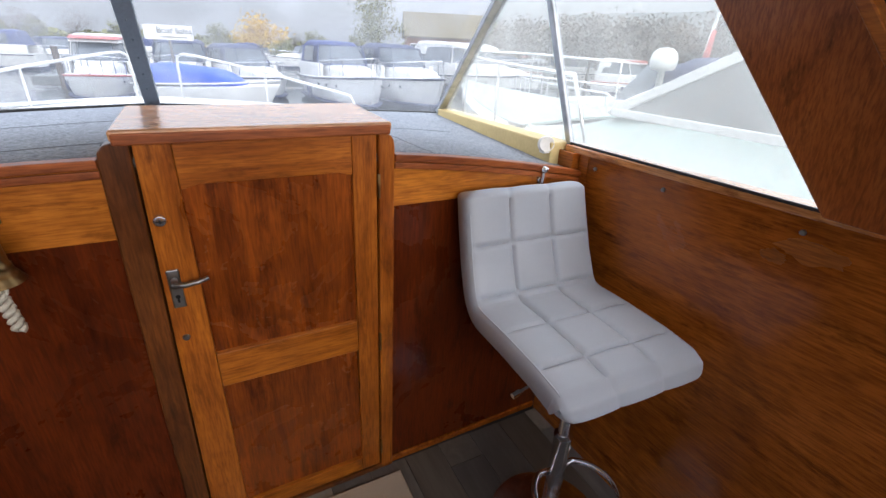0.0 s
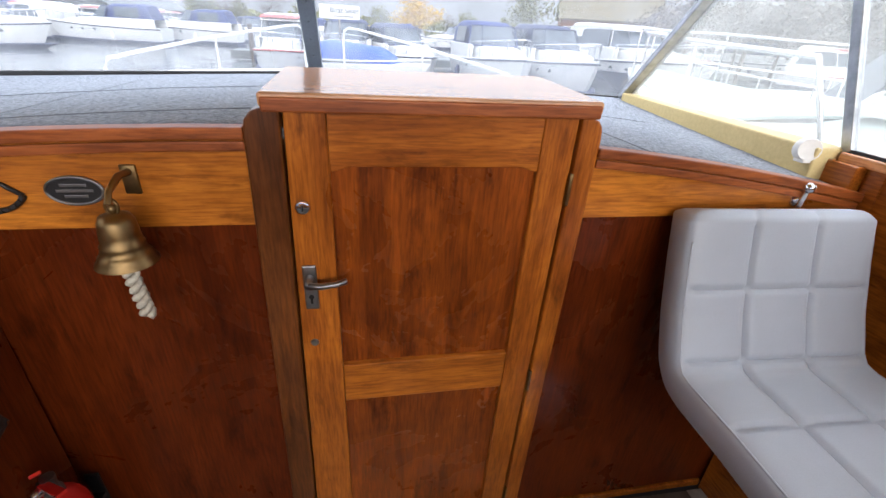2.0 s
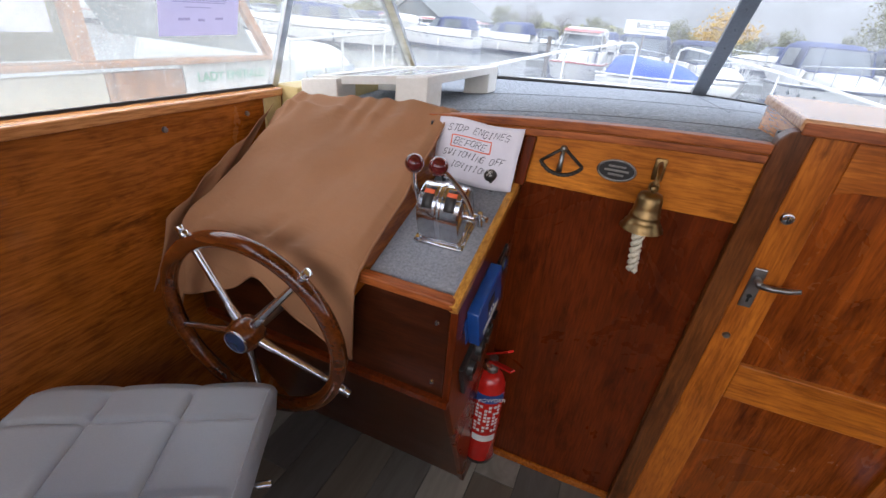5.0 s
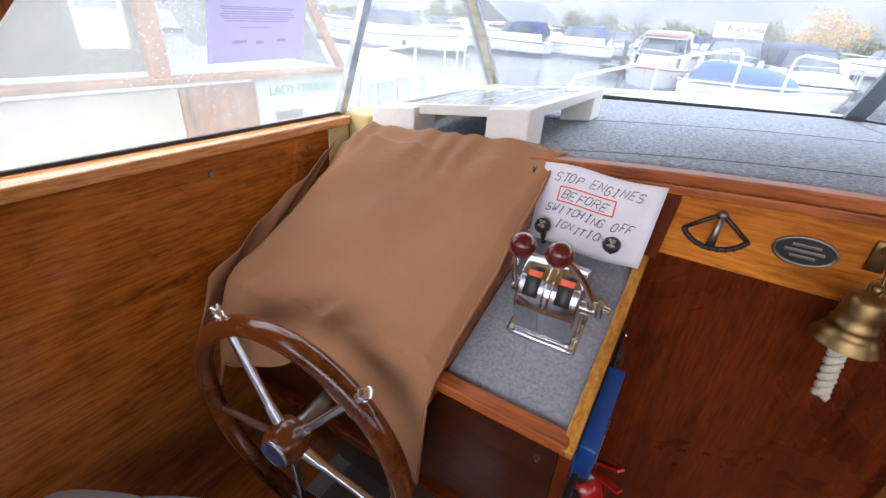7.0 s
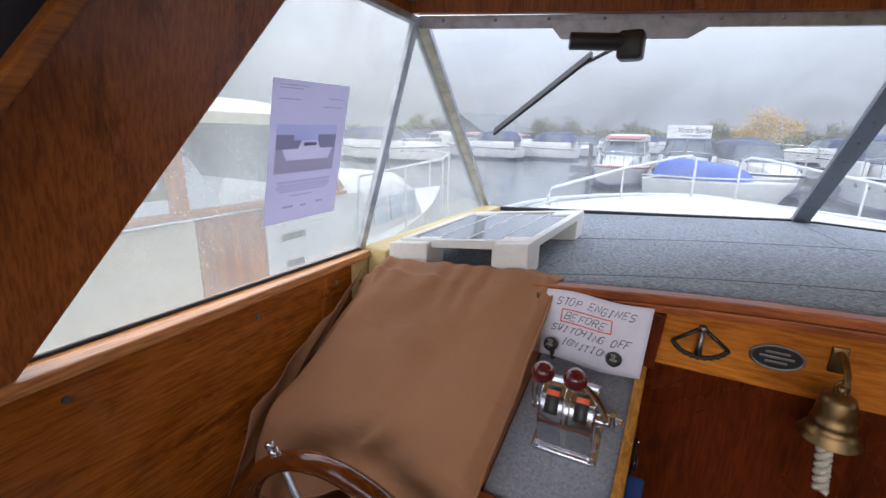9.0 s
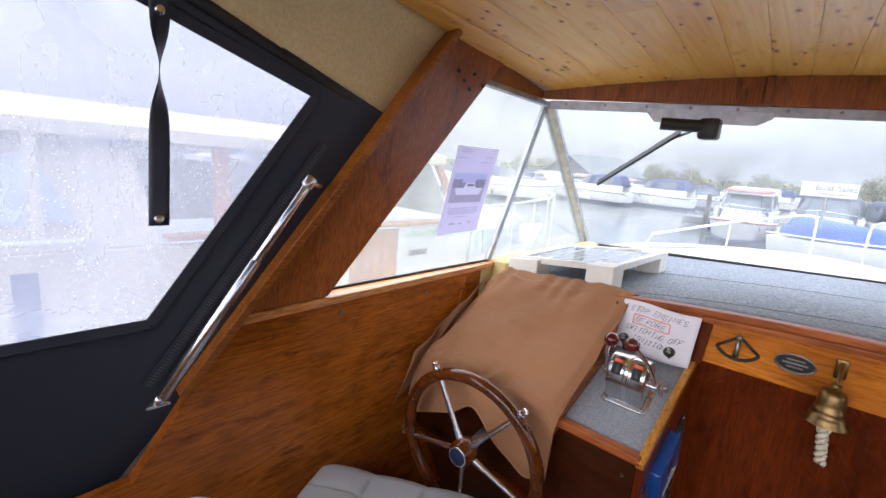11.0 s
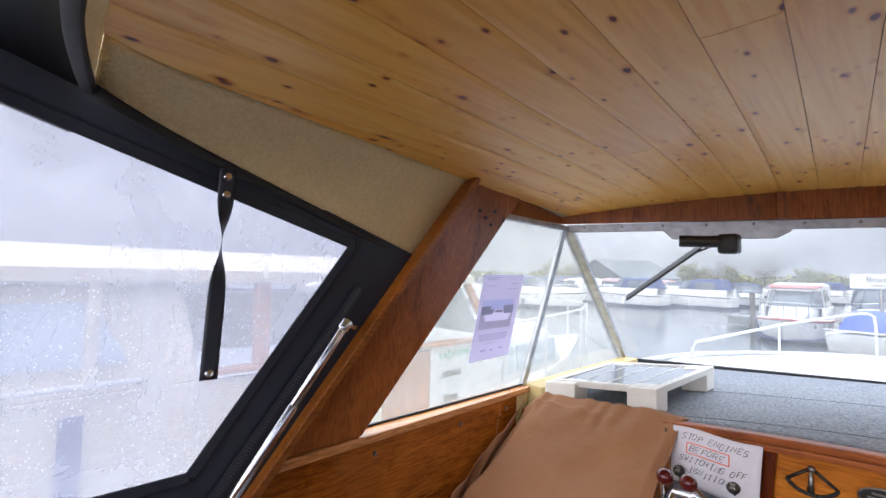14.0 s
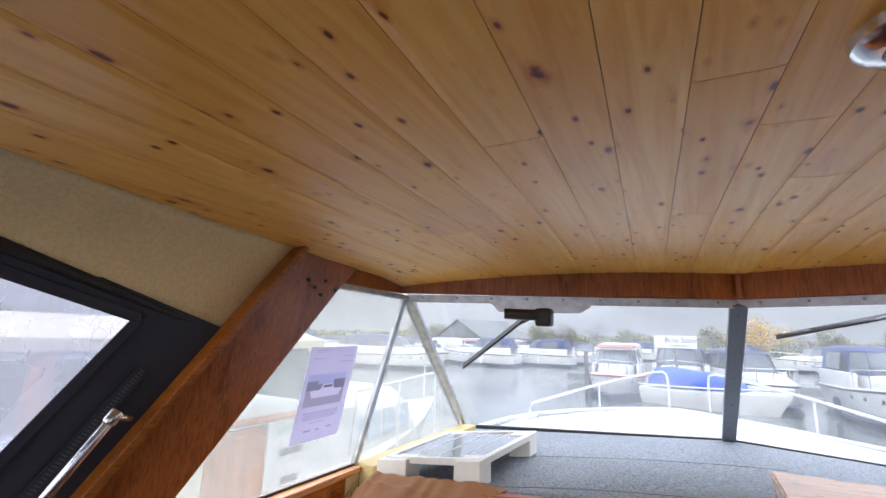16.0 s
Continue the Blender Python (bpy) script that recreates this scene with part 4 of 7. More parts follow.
FAN = Matrix.Translation((1.155, 1.19, 1.222)) @ pose(0, 0, 0, 80, 0, -25)
part("ring", lathe([(0.016, 0.004), (0.026, 0.006), (0.029, 0.0), (0.029, -0.02), (0.016, -0.02)], 28, FAN), M_WHITEWOOD, fan, "", 40)
part("disc", lathe([(0.001, 0.003), (0.0165, 0.002), (0.0165, -0.01), (0.001, -0.01)], 24, FAN), M_PINK, fan, "pink disc", 40)
part("foot", box(1.14, 1.17, 1.18, 1.21, 1.19, 1.2, 0.003), M_WHITEWOOD, fan)

# ---- helm: dash, console and what stands on them ----
dash = thing("helm_dash", (-1.1, 0.8, 0.0), "dark brown varnished helm cabinet with a sloping front foot", "cabinet")
SIDE = [(0.665, 0.65), (0.665, 0.935), (1.055, 1.085), (1.055, 1.225), (1.075, 1.225), (1.09, 0.0), (0.945, 0.0)]
part("side_panel", prism(SIDE, lambda a, b, c: (c, a, b), -0.66, -0.642, 0.002), M_MAHOG, dash, "brown side panel")
# both front panels carry the under-dash shade in their dark base colour
part("upper_front", box(-1.42, -0.661, 0.668, 0.684, 0.65, 0.925, 0.002), M_DASH, dash, "front panel darkened for the shade under the dash")
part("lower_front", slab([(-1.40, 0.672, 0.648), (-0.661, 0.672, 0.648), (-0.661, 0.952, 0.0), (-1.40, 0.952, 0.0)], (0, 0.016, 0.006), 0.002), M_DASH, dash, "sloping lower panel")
part("knee_trim", bar((-1.40, 0.662, 0.652), (-0.642, 0.662, 0.652), 0.02, 0.02, (0, 0, 1), 0.003), M_MAHOG, dash)
part("instrument_board", slab([(-1.36, 0.65, 0.935), (-0.885, 0.65, 0.935), (-0.885, 1.05, 1.17), (-1.36, 1.05, 1.17)], (0, 0.01, -0.02), 0.002), M_SIDE, dash)
part("divider", prism([(0.63, 0.9), (0.63, 0.945), (1.05, 1.185), (1.05, 1.0)], lambda a, b, c: (c, a, b), -0.888, -0.872, 0.002), M_SIDE, dash, "brown divider board")
part("carpet_top", slab([(-0.871, 0.675, 0.936), (-0.66, 0.675, 0.936), (-0.66, 1.055, 1.08), (-0.871, 1.055, 1.08)], (0, 0.004, -0.012), 0.002), M_CARPET2, dash, "grey carpeted console top")
part("front_trim", bar((-0.885, 0.66, 0.938), (-0.65, 0.66, 0.938), 0.03, 0.022, (0, 0, 1), 0.004), M_TRIM, dash, "red-brown front edge")
part("side_trim", bar((-0.65, 0.648, 0.93), (-0.65, 1.05, 1.087), 0.02, 0.024, (0, -0.3, 1), 0.003), M_OAK, dash, "pale ash side edge")
part("upright_trim", bar((-0.642, 1.04, 1.09), (-0.632, 1.048, 1.215), 0.026, 0.02, (0, 1, 0), 0.003), M_MAHOG, dash, "dark upright edge")
for z in (0.87, 0.70):
    part("screw", rod((-0.69, 0.668, z), (-0.69, 0.664, z), 0.006, 0.004, 12), M_CHROME, dash, "", 40)

# brown cotton cover over the instruments
PROFILE = [(0.0, 1.135, 1.236), (0.06, 1.058, 1.252), (0.11, 1.008, 1.216), (0.5, 0.83, 1.085), (0.82, 0.634, 0.979), (0.836, 0.619, 0.967), (0.853, 0.612, 0.945), (1.0, 0.60, 0.80)]


def drape(u, v):
    for (a, y0, z0), (b, y1, z1) in zip(PROFILE, PROFILE[1:]):
        if v <= b:
            break
    k = (v - a) / (b - a)
    k = k * k * (3 - 2 * k) if v > 0.8 or v < 0.11 else k
    y, z = y0 + (y1 - y0) * k, z0 + (z1 - z0) * k * (1.0 if v < 0.853 else 1.0 - 0.55 * math.exp(-((u - 0.5) / 0.14) ** 2) + 0.3 * math.exp(-((u - 0.86) / 0.09) ** 2))
    xl, xr = -1.375 - 0.03 * v, -0.86 - 0.006 * min(1, v * 1.2)
    x = xl + (xr - xl) * u
    w = noise.noise((x * 6, v * 3.0, 1.3)) * 0.014 + noise.noise((x * 15, v * 7, 4.0)) * 0.006 + noise.noise((x * 36, v * 17, 7.0)) * 0.0016
    ridge = 0.0055 * max(0, 1 - abs(v - 0.13) * 5) * math.sin(x * 84 + 1.6 * math.sin(x * 23) + v * 6) + 0.007 * max(0, 1 - abs(v - 0.8) * 9) * math.sin(x * 48 + 2.0 * math.sin(x * 23) + v * 20)
    fold = 0.006 * math.sin((x * 0.8 + v * 0.45) * 33) * max(0, 1 - abs(v - 0.35) * 2.6)
    flap = max(0.0, v - 0.84) / 0.16
    z += 0.85 * (ledge(x) - 1.231) * max(0.0, 1 - v / 0.13)
    n = w + ridge + fold
    y -= n * 0.45 + flap * (0.012 * math.sin(u * 13) + 0.015 * math.sin(u * 5 + 1))
    z += n * 0.9
    z -= flap * (0.03 * (u - 0.45) ** 2 * 4 + 0.008 * math.sin(u * 19))
    if u < 0.08:
        z -= (0.08 - u) * (0.25 + 1.1 * v)
        x -= (0.08 - u) * 0.15
    if u > 0.955:
        z -= (u - 0.955) * 0.3
    return (x, y, z)


cover = part("dash_cover", sheet(drape, 110, 120, (0, 0.0012, -0.003)), M_COVER, None, "", True)
tagged(cover, "brown cotton cloth cover draped over the helm instruments", "cover")
hem = part("hem", tube([Vector(drape(1.0, k / 40)) + Vector((0.001, -0.001, 0.001)) for k in range(41)], 0.0035, 6), M_COVER, cover, "", True)
part("front_hem", tube([Vector(drape(k / 60, 1.0)) for k in range(61)], 0.003, 6), M_COVER, cover, "", True)
side_flap = part("side_flap", sheet(lambda u, v: (-1.40 - 0.02 * v + 0.006 * math.sin(u * 11 + v * 4), 0.60 - 0.06 * v + 0.4 * u * (1 - 0.2 * v), 0.965 + 0.225 * u - v * (0.19 - 0.05 * u) + 0.004 * math.sin(u * 25)), 30, 14, (0.002, 0, 0)), M_COVER, cover, "", True)
part("tie_string", tube([(-0.915, 1.1, 1.222), (-0.9, 1.07, 1.222), (-0.885, 1.035, 1.22), (-0.888, 1.01, 1.21), (-0.9, 1.04, 1.218)], 0.003, 8), M_INK, cover, "", True)

# steering wheel with five chrome spokes
wheel = thing("steering_wheel", (-1.076, 0.52, 0.805), "glossy wooden ship's steering wheel with chrome spokes", "wheel")
WH = Matrix.Translation((-1.076, 0.52, 0.805)) @ pose(0, 0, 0, 3, 0, 4)


def wheel_pt(r, deg, y=0.0):
    return WH @ Vector((r * math.cos(radians(deg)), y, r * math.sin(radians(deg))))


part("rim", tube([wheel_pt(0.225, 360 * k / 72) for k in range(72)], 0.0185, 14, True), M_WHEEL, wheel, "glossy brown wooden rim", True)
for k in range(5):
    d = 121 - 71.5 * k
    part("spoke", merge(rod(wheel_pt(0.035, d, -0.012), wheel_pt(0.212, d), 0.0085, 0.0075, 14), rod(wheel_pt(0.03, d, -0.012), wheel_pt(0.075, d, -0.01), 0.012, 0.009, 14)), M_CHROME, wheel, "chrome spoke", 40)
    part("knob", merge(rod(wheel_pt(0.24, d), wheel_pt(0.252, d), 0.0115, 0.0105, 16, 0.002), rod(wheel_pt(0.252, d), wheel_pt(0.266, d), 0.0085, 0.0095, 16, 0.002)), M_CHROME, wheel, "chrome rim stud", 40)
hub = part("hub", lathe([(0.001, 0.035), (0.03, 0.034), (0.036, 0.026), (0.042, 0.0), (0.036, -0.02), (0.001, -0.02)], 32, WH @ Matrix.Translation((0, -0.012, 0)) @ pose(0, 0, 0, 90, 0, 0)), M_WHEEL, wheel, "brown hub", 40)
part("hub_badge", lathe([(0.001, 0.039), (0.026, 0.037), (0.028, 0.033), (0.001, 0.033)], 28, WH @ Matrix.Translation((0, -0.012, 0)) @ pose(0, 0, 0, 90, 0, 0)), M_BADGE, hub, "dark blue round badge", 40)
part("badge_ring", tube([wheel_pt(0.0275, 360 * k / 28, -0.047) for k in range(28)], 0.0028, 8, True), M_CHROME, hub, "", True)
part("shaft", rod(wheel_pt(0, 0, 0.0), WH @ Vector((0, 0.15, 0)), 0.017, None, 18), M_OLDMETAL, wheel, "", 40)

# twin throttle and gear control
lev = thing("engine_control", (-0.758, 0.85, 1.0), "polished chrome twin-lever engine control with maroon knobs", "engine control")
LV = Matrix.Translation((-0.758, 0.852, 1.004)) @ pose(0, 0, 0, 20.5, 0, 2) @ Matrix.Diagonal((1.1, 1.06, 1.12, 1))
part("base_plate", box(-0.056, 0.056, -0.057, 0.057, -0.004, 0.004, 0.002, 3), M_CASTING, lev, "", 40, LV)
ARC = [(-0.05, 0.004), (-0.053, 0.02)] + [(-0.053 * math.cos(t), 0.058 + 0.056 * math.sin(t)) for t in [math.pi * k / 18 for k in range(19)]] + [(0.053, 0.02), (0.05, 0.004)]
part("housing", prism(ARC, lambda a, b, c: (c, a, b), -0.046, 0.046, 0.004, 3), M_CASTING, lev, "", 50, LV)
part("centre_rib", prism([(a * 1.03, b + 0.002) for a, b in ARC], lambda a, b, c: (c, a, b), -0.006, 0.006, 0.002), M_CHROME, lev, "", 50, LV)
part("flange", prism([(-0.060, -0.002), (-0.060, 0.004), (-0.054, 0.008), (0.054, 0.008), (0.060, 0.004), (0.060, -0.002)], lambda a, b, c: (c, a, b), -0.05, 0.05, 0.002), M_CASTING, lev, "", 50, LV)


def on_arc(x, w, t0, t1, lift):
    def fn(u, v):
        t = radians(t0 + (t1 - t0) * v)
        return (x + (u - 0.5) * w, -(0.053 + lift) * math.cos(t), 0.058 + (0.056 + lift) * math.sin(t))
    return sheet(fn, 1, 10, lambda u, v: (0, 0.0008, -0.0008))


for sgn in (-1, 1):
    x = sgn * 0.024
    strip = part("scale_strip", on_arc(x, 0.022, 34, 86, 0.0012), M_BLACK, lev, "black scale with an orange-red mark", True, LV)
    part("red_mark", on_arc(x, 0.021, 66, 76, 0.002), M_REDINK, strip, "", True, LV)
    hinge_p = LV @ Vector((sgn * 0.052, 0.0, 0.05))
    part("pivot", rod(LV @ Vector((sgn * 0.044, 0.0, 0.05)), LV @ Vector((sgn * 0.066, 0.0, 0.05)), 0.013, 0.011, 18, 0.002), M_CHROME, lev, "", 40)
    kp = Vector((-0.786, 0.713, 1.196)) if sgn < 0 else Vector((-0.733, 0.711, 1.2))
    mid = hinge_p.lerp(kp, 0.5) + Vector((sgn * 0.022, 0.004, 0.012))
    pts = [(1 - t) ** 2 * (hinge_p + Vector((sgn * 0.008, 0, 0))) + 2 * t * (1 - t) * mid + t * t * kp for t in [k / 10 for k in range(11)]]
    arm = part("lever", tube(pts, lambda t: 0.0065 - 0.0012 * t, 10), M_CHROME, lev, "curved chrome lever", True)
    part("lever_knob", ball(kp, 0.0192, 24), M_MAROON, arm, "glossy maroon ball knob", True)
    part("fixing_bolt", rod(LV @ Vector((sgn * 0.046, -0.052, 0.006)), LV @ Vector((sgn * 0.046, -0.052, 0.012)), 0.007, 0.006, 12), M_CHROME, lev, "", 40)
part("cable_clamp", merge(rod(LV @ Vector((0.05, 0.03, 0.03)), LV @ Vector((0.085, 0.02, 0.035)), 0.007, None, 12), rod(LV @ Vector((0.07, 0.02, 0.012)), LV @ Vector((0.07, 0.02, 0.05)), 0.006, None, 12)), M_CHROME, lev, "", 40)

for kx in (-0.841, -0.705):
    k = thing("pull_knob", (kx, 0.99, 1.09), "black round push-pull knob on the console", "knob", "stop cable knobs")
    part("stem", rod((kx, 1.01, 1.068), (kx, 0.988, 1.105), 0.006, None, 12), M_BLACK, k, "", 40)
    part("head", lathe([(0.001, 0.016), (0.012, 0.014), (0.0165, 0.006), (0.013, -0.004), (0.006, -0.008), (0.001, -0.008)], 24, Matrix.Translation((kx, 0.984, 1.112)) @ pose(0, 0, 0, 50, 0, 0)), M_BLACK, k, "", 50)
    for word, dy in (("PULL", 0.0055), ("TO", 0.0), ("STOP", -0.0055)):
        lettering("cap_word", word, 0.0062, M_LABEL, k, Matrix.Translation((kx, 0.984, 1.112)) @ pose(0, 0, 0, 50, 0, 0) @ Matrix.Translation((0, dy, 0.0162)))

# hand-written paper notice leaning on the bulkhead
PO, PU, PV = Vector((-0.757, 1.021, 1.231)), Vector((0.229, -0.012, 0.003)), Vector((-0.008, -0.024, -0.155))


def sheet_of_paper(u, v):
    p = PO + PU * (u - 0.5) + PV * v
    return p + Vector((0, -0.007 * math.sin(v * 2.6) + 0.004 * math.sin(u * 5 + v * 2), 0.003 * math.sin(u * 7)))


note = part("paper_notice", sheet(sheet_of_paper, 16, 12, (0, 0.0006, 0)), M_PAPER, None, "", True)
tagged(note, "white paper notice with hand-written capitals leaning on the console", "notice")
STROKES = {"S": "45 36 16 05 04 13 33 42 41 30 10 01", "T": "06 46|26 20", "O": "16 05 01 10 30 41 45 36 16", "P": "00 06 36 45 44 33 03",
           "E": "46 06 00 40|03 33", "N": "00 06 40 46", "G": "45 36 16 05 01 10 30 41 43 23", "I": "16 36|26 20|10 30", "B": "00 06 36 45 44 33 03|33 42 41 30 00",
           "F": "46 06 00|03 33", "R": "00 06 36 45 44 33 03|23 40", "W": "06 10 23 30 46", "C": "45 36 16 05 01 10 30 41", "H": "06 00|46 40|03 43"}
pen = random.Random(5)


def written(txt, u0, u1, v, tall, ink, slope=0.0):
    """Capitals drawn stroke by stroke with a pen, following the curl of the paper."""
    step = (u1 - u0) / len(txt)
    lines = []
    for k, ch in enumerate(txt):
        if ch == " ":
            continue
        du, dv, grow = pen.uniform(-0.006, 0.006), pen.uniform(-0.012, 0.012), pen.uniform(0.9, 1.1)
        for stroke in STROKES[ch].split("|"):
            pts = []
            for a, b in ((int(q[0]), int(q[1])) for q in stroke.split()):
                uu = u0 + step * (k + 0.12 + 0.165 * a) + 0.012 * (b - 3) / 3 + du
                vv = v + slope * k / len(txt) + dv - tall * grow * (b - 3) / 6
                pts.append(Vector(sheet_of_paper(uu, vv)) + Vector((0, -0.0011, 0.0003)))
            lines.append(tube(pts, 0.00085, 5))
    part("handwriting", merge(*lines), ink, note, "words in black pen")


written("STOP ENGINES", 0.12, 0.87, 0.15, 0.10, M_PEN)
written("BEFORE", 0.22, 0.64, 0.35, 0.10, M_PEN)
written("SWITCHING OFF", 0.12, 0.88, 0.54, 0.095, M_PEN)
written("IGNITION", 0.24, 0.70, 0.73, 0.095, M_PEN, -0.02)
frame_uv = [(0.19, 0.27), (0.67, 0.25), (0.68, 0.43), (0.195, 0.45)]
for (ua, va), (ub, vb) in zip(frame_uv, frame_uv[1:] + frame_uv[:1]):
    part("red_outline", tube([Vector(sheet_of_paper(ua + (ub - ua) * k / 6, va + (vb - va) * k / 6)) + Vector((0, -0.0012, 0.0003)) for k in range(7)], 0.0014, 5), M_REDINK, note)

# solar panel on four white blocks
solar = thing("solar_panel", (-1.15, 1.45, 1.22), "small white-framed solar panel standing on four white blocks", "solar panel")
SA, SB, SC, SD = Vector((-1.345, 1.125, 1.246)), Vector((-0.955, 1.125, 1.292)), Vector((-0.945, 1.685, 1.292)), Vector((-1.365, 1.665, 1.244))
up = Vector((0, 0, 0.012))
part("cell_sheet", slab([SA.lerp(SC, 0.04), SB.lerp(SD, 0.04), SC.lerp(SA, 0.04), SD.lerp(SB, 0.04)], (0, 0, 0.014)), M_PV, solar, "dark grey cells behind glass")
for a, b in ((SA, SB), (SB, SC), (SC, SD), (SD, SA)):
    part("frame_bar", bar(a + up * 0.7, b + up * 0.7, 0.022, 0.024, (0, 0, 1), 0.002), M_WHITEWOOD, solar, "white frame")
for k in (1, 2, 3):
    a, b = SA.lerp(SB, k / 4), SD.lerp(SC, k / 4)
    part("cell_line", bar(a + Vector((0, 0.02, 0.015)), b + Vector((0, -0.02, 0.015)), 0.004, 0.001), M_LABEL, solar)
for cx, cy, half, zb, zt in ((-1.307, 1.14, 0.066, 1.164, 1.256), (-0.994, 1.14, 0.05, 1.21, 1.299), (-0.984, 1.65, 0.048, 1.208, 1.301), (-1.34, 1.62, 0.06, 1.16, 1.252)):
    part("block", prism([(-half, 0), (half, 0), (half, zt - zb), (-half, zt - zb)], lambda a, b, c: (cx + a, cy + c, zb + b + 0.13 * (a + half)), -0.05, 0.05, 0.004), M_WHITEWOOD, solar, "white painted block")

# battery charger and switch panel on the side of the console
ch = thing("battery_charger", (-0.61, 0.8, 0.82), "blue metal battery charger screwed to the console side", "charger")
CM = Matrix.Translation((-0.642, 0.815, 0.85)) @ pose(0, 0, 0, 21, 0, 0) @ Matrix.Diagonal((0.5, 0.70, 0.80, 1))
part("case", prism([(-0.115, -0.075), (0.115, -0.075), (0.115, 0.085), (-0.115, 0.085)], lambda a, b, c: (c, a, b), 0.0, 0.06, 0.008, 3), M_BLUE, ch, "blue anodised case", 40, CM)
part("display", box(0.0615, 0.0635, -0.03, 0.03, 0.01, 0.045, 0.0006), M_BLACK, ch, "dark display", None, CM)
part("label_band", box(0.0615, 0.0632, -0.08, 0.07, -0.05, -0.03, 0.0005), M_LABEL, ch, "pale lettering band", None, CM)
for k in range(3):
    part("led", rod(CM @ Vector((0.0615, -0.02 + 0.02 * k, -0.01)), CM @ Vector((0.0645, -0.02 + 0.02 * k, -0.01)), 0.004, None, 10), M_LABEL, ch)
for a in (-0.125, 0.125):
    part("lug", box(0.0, 0.006, a - 0.012, a + 0.012, -0.05, 0.06, 0.002), M_BLUE, ch, "", None, CM)
part("cable", tube([CM @ Vector((0.03, -0.06, -0.075)), CM @ Vector((0.04, -0.06, -0.11)), CM @ Vector((0.02, -0.03, -0.14)), CM @ Vector((0.015, 0.03, -0.16))], 0.005, 8), M_BLACK, ch, "", True)
sp = thing("switch_panel", (-0.63, 0.82, 0.66), "black switch and socket panel on the console side", "switch panel")
PM = Matrix.Translation((-0.642, 0.825, 0.70)) @ pose(0, 0, 0, 21, 0, 0)
part("plate", box(0.0, 0.012, -0.1, 0.1, -0.06, 0.06, 0.003), M_BLACK, sp, "", None, PM)
for a in (-0.06, 0.0, 0.06):
    part("socket", lathe([(0.001, 0.01), (0.012, 0.01), (0.019, 0.014), (0.022, 0.0), (0.001, 0.0)], 22, PM @ Matrix.Translation((0.012, a, 0.015)) @ pose(0, 0, 0, 0, 90, 0)), M_BLACK, sp, "", 40)
    part("switch", box(0.012, 0.022, a - 0.008, a + 0.008, -0.045, -0.02, 0.003), M_OLDMETAL, sp, "", None, PM)
usb = thing("round_socket", (-0.63, 0.98, 0.87), "black round charging socket with a blue face", "socket")
part("ring", lathe([(0.001, 0.008), (0.02, 0.012), (0.026, 0.0), (0.001, 0.0)], 24, Matrix.Translation((-0.642, 0.985, 0.88)) @ pose(0, 0, 0, 0, 90, 0)), M_BLACK, usb, "", 40)
part("face", lathe([(0.001, 0.014), (0.014, 0.012), (0.015, 0.006), (0.001, 0.006)], 20, Matrix.Translation((-0.642, 0.985, 0.88)) @ pose(0, 0, 0, 0, 90, 0)), M_BLUE, usb, "", 40)

for py, pz, hh, name in ((0.985, 0.88, 0.045, "socket_plate"), (0.945, 0.765, 0.07, "breaker_plate")):
    pl = thing(name, (-0.64, py, pz), "black plastic plate screwed to the console side", "plate")
    QM = Matrix.Translation((-0.642, py, pz)) @ pose(0, 0, 0, 21, 0, 0)
    part("plate", box(0.0, 0.007, -0.034, 0.034, -hh, hh, 0.002), M_BLACK, pl, "", None, QM)
    for a in (-0.027, 0.027):
        for b in (-hh + 0.007, hh - 0.007):
            part("screw", rod(QM @ Vector((0.007, a, b)), QM @ Vector((0.0095, a, b)), 0.0032, None, 8), M_CHROME, pl)
    if name == "breaker_plate":
        for b in (-0.04, 0.0, 0.04):
            part("switch", box(0.007, 0.016, -0.011, 0.011, b - 0.009, b + 0.009, 0.002), M_BLACK, pl, "", None, QM)

# fire extinguisher
ext = thing("fire_extinguisher", (-0.585, 1.0, 0.0), "red powder fire extinguisher hung low on the bulkhead", "fire extinguisher")
EX = Matrix.Translation((-0.578, 1.0, 0.0))
part("cylinder", lathe([(0.001, 0.004), (0.05, 0.004), (0.056, 0.014), (0.056, 0.36), (0.052, 0.39), (0.038, 0.418), (0.02, 0.432), (0.001, 0.432)], 40, EX), M_RED, ext, "glossy red cylinder", 50)
part("foot_ring", lathe([(0.001, 0.0), (0.053, 0.0), (0.0575, 0.006), (0.0575, 0.018), (0.001, 0.018)], 32, EX), M_BLACK, ext, "", 40)
valve = part("valve", lathe([(0.001, 0.43), (0.02, 0.43), (0.02, 0.445), (0.013, 0.452), (0.015, 0.49), (0.001, 0.49)], 20, EX), M_OLDMETAL, ext, "metal valve", 40)
part("gauge", rod((-0.585, 0.982, 0.468), (-0.595, 0.962, 0.468), 0.014, 0.014, 18, 0.002), M_CHROME, ext, "", 40)
part("lower_handle", bar((-0.585, 0.99, 0.478), (-0.50, 0.93, 0.52), 0.02, 0.008, (0, 0, 1), 0.002), M_RED, ext)
part("trigger", bar((-0.60, 1.0, 0.496), (-0.515, 0.915, 0.61), 0.02, 0.008, (0, 0, 1), 0.002), M_RED, ext, "red squeeze lever")
part("hose", tube([(-0.6, 1.0, 0.465), (-0.635, 0.985, 0.45), (-0.643, 0.975, 0.38), (-0.64, 0.97, 0.26), (-0.635, 0.97, 0.2)], 0.009, 10), M_BLACK, ext, "", True)


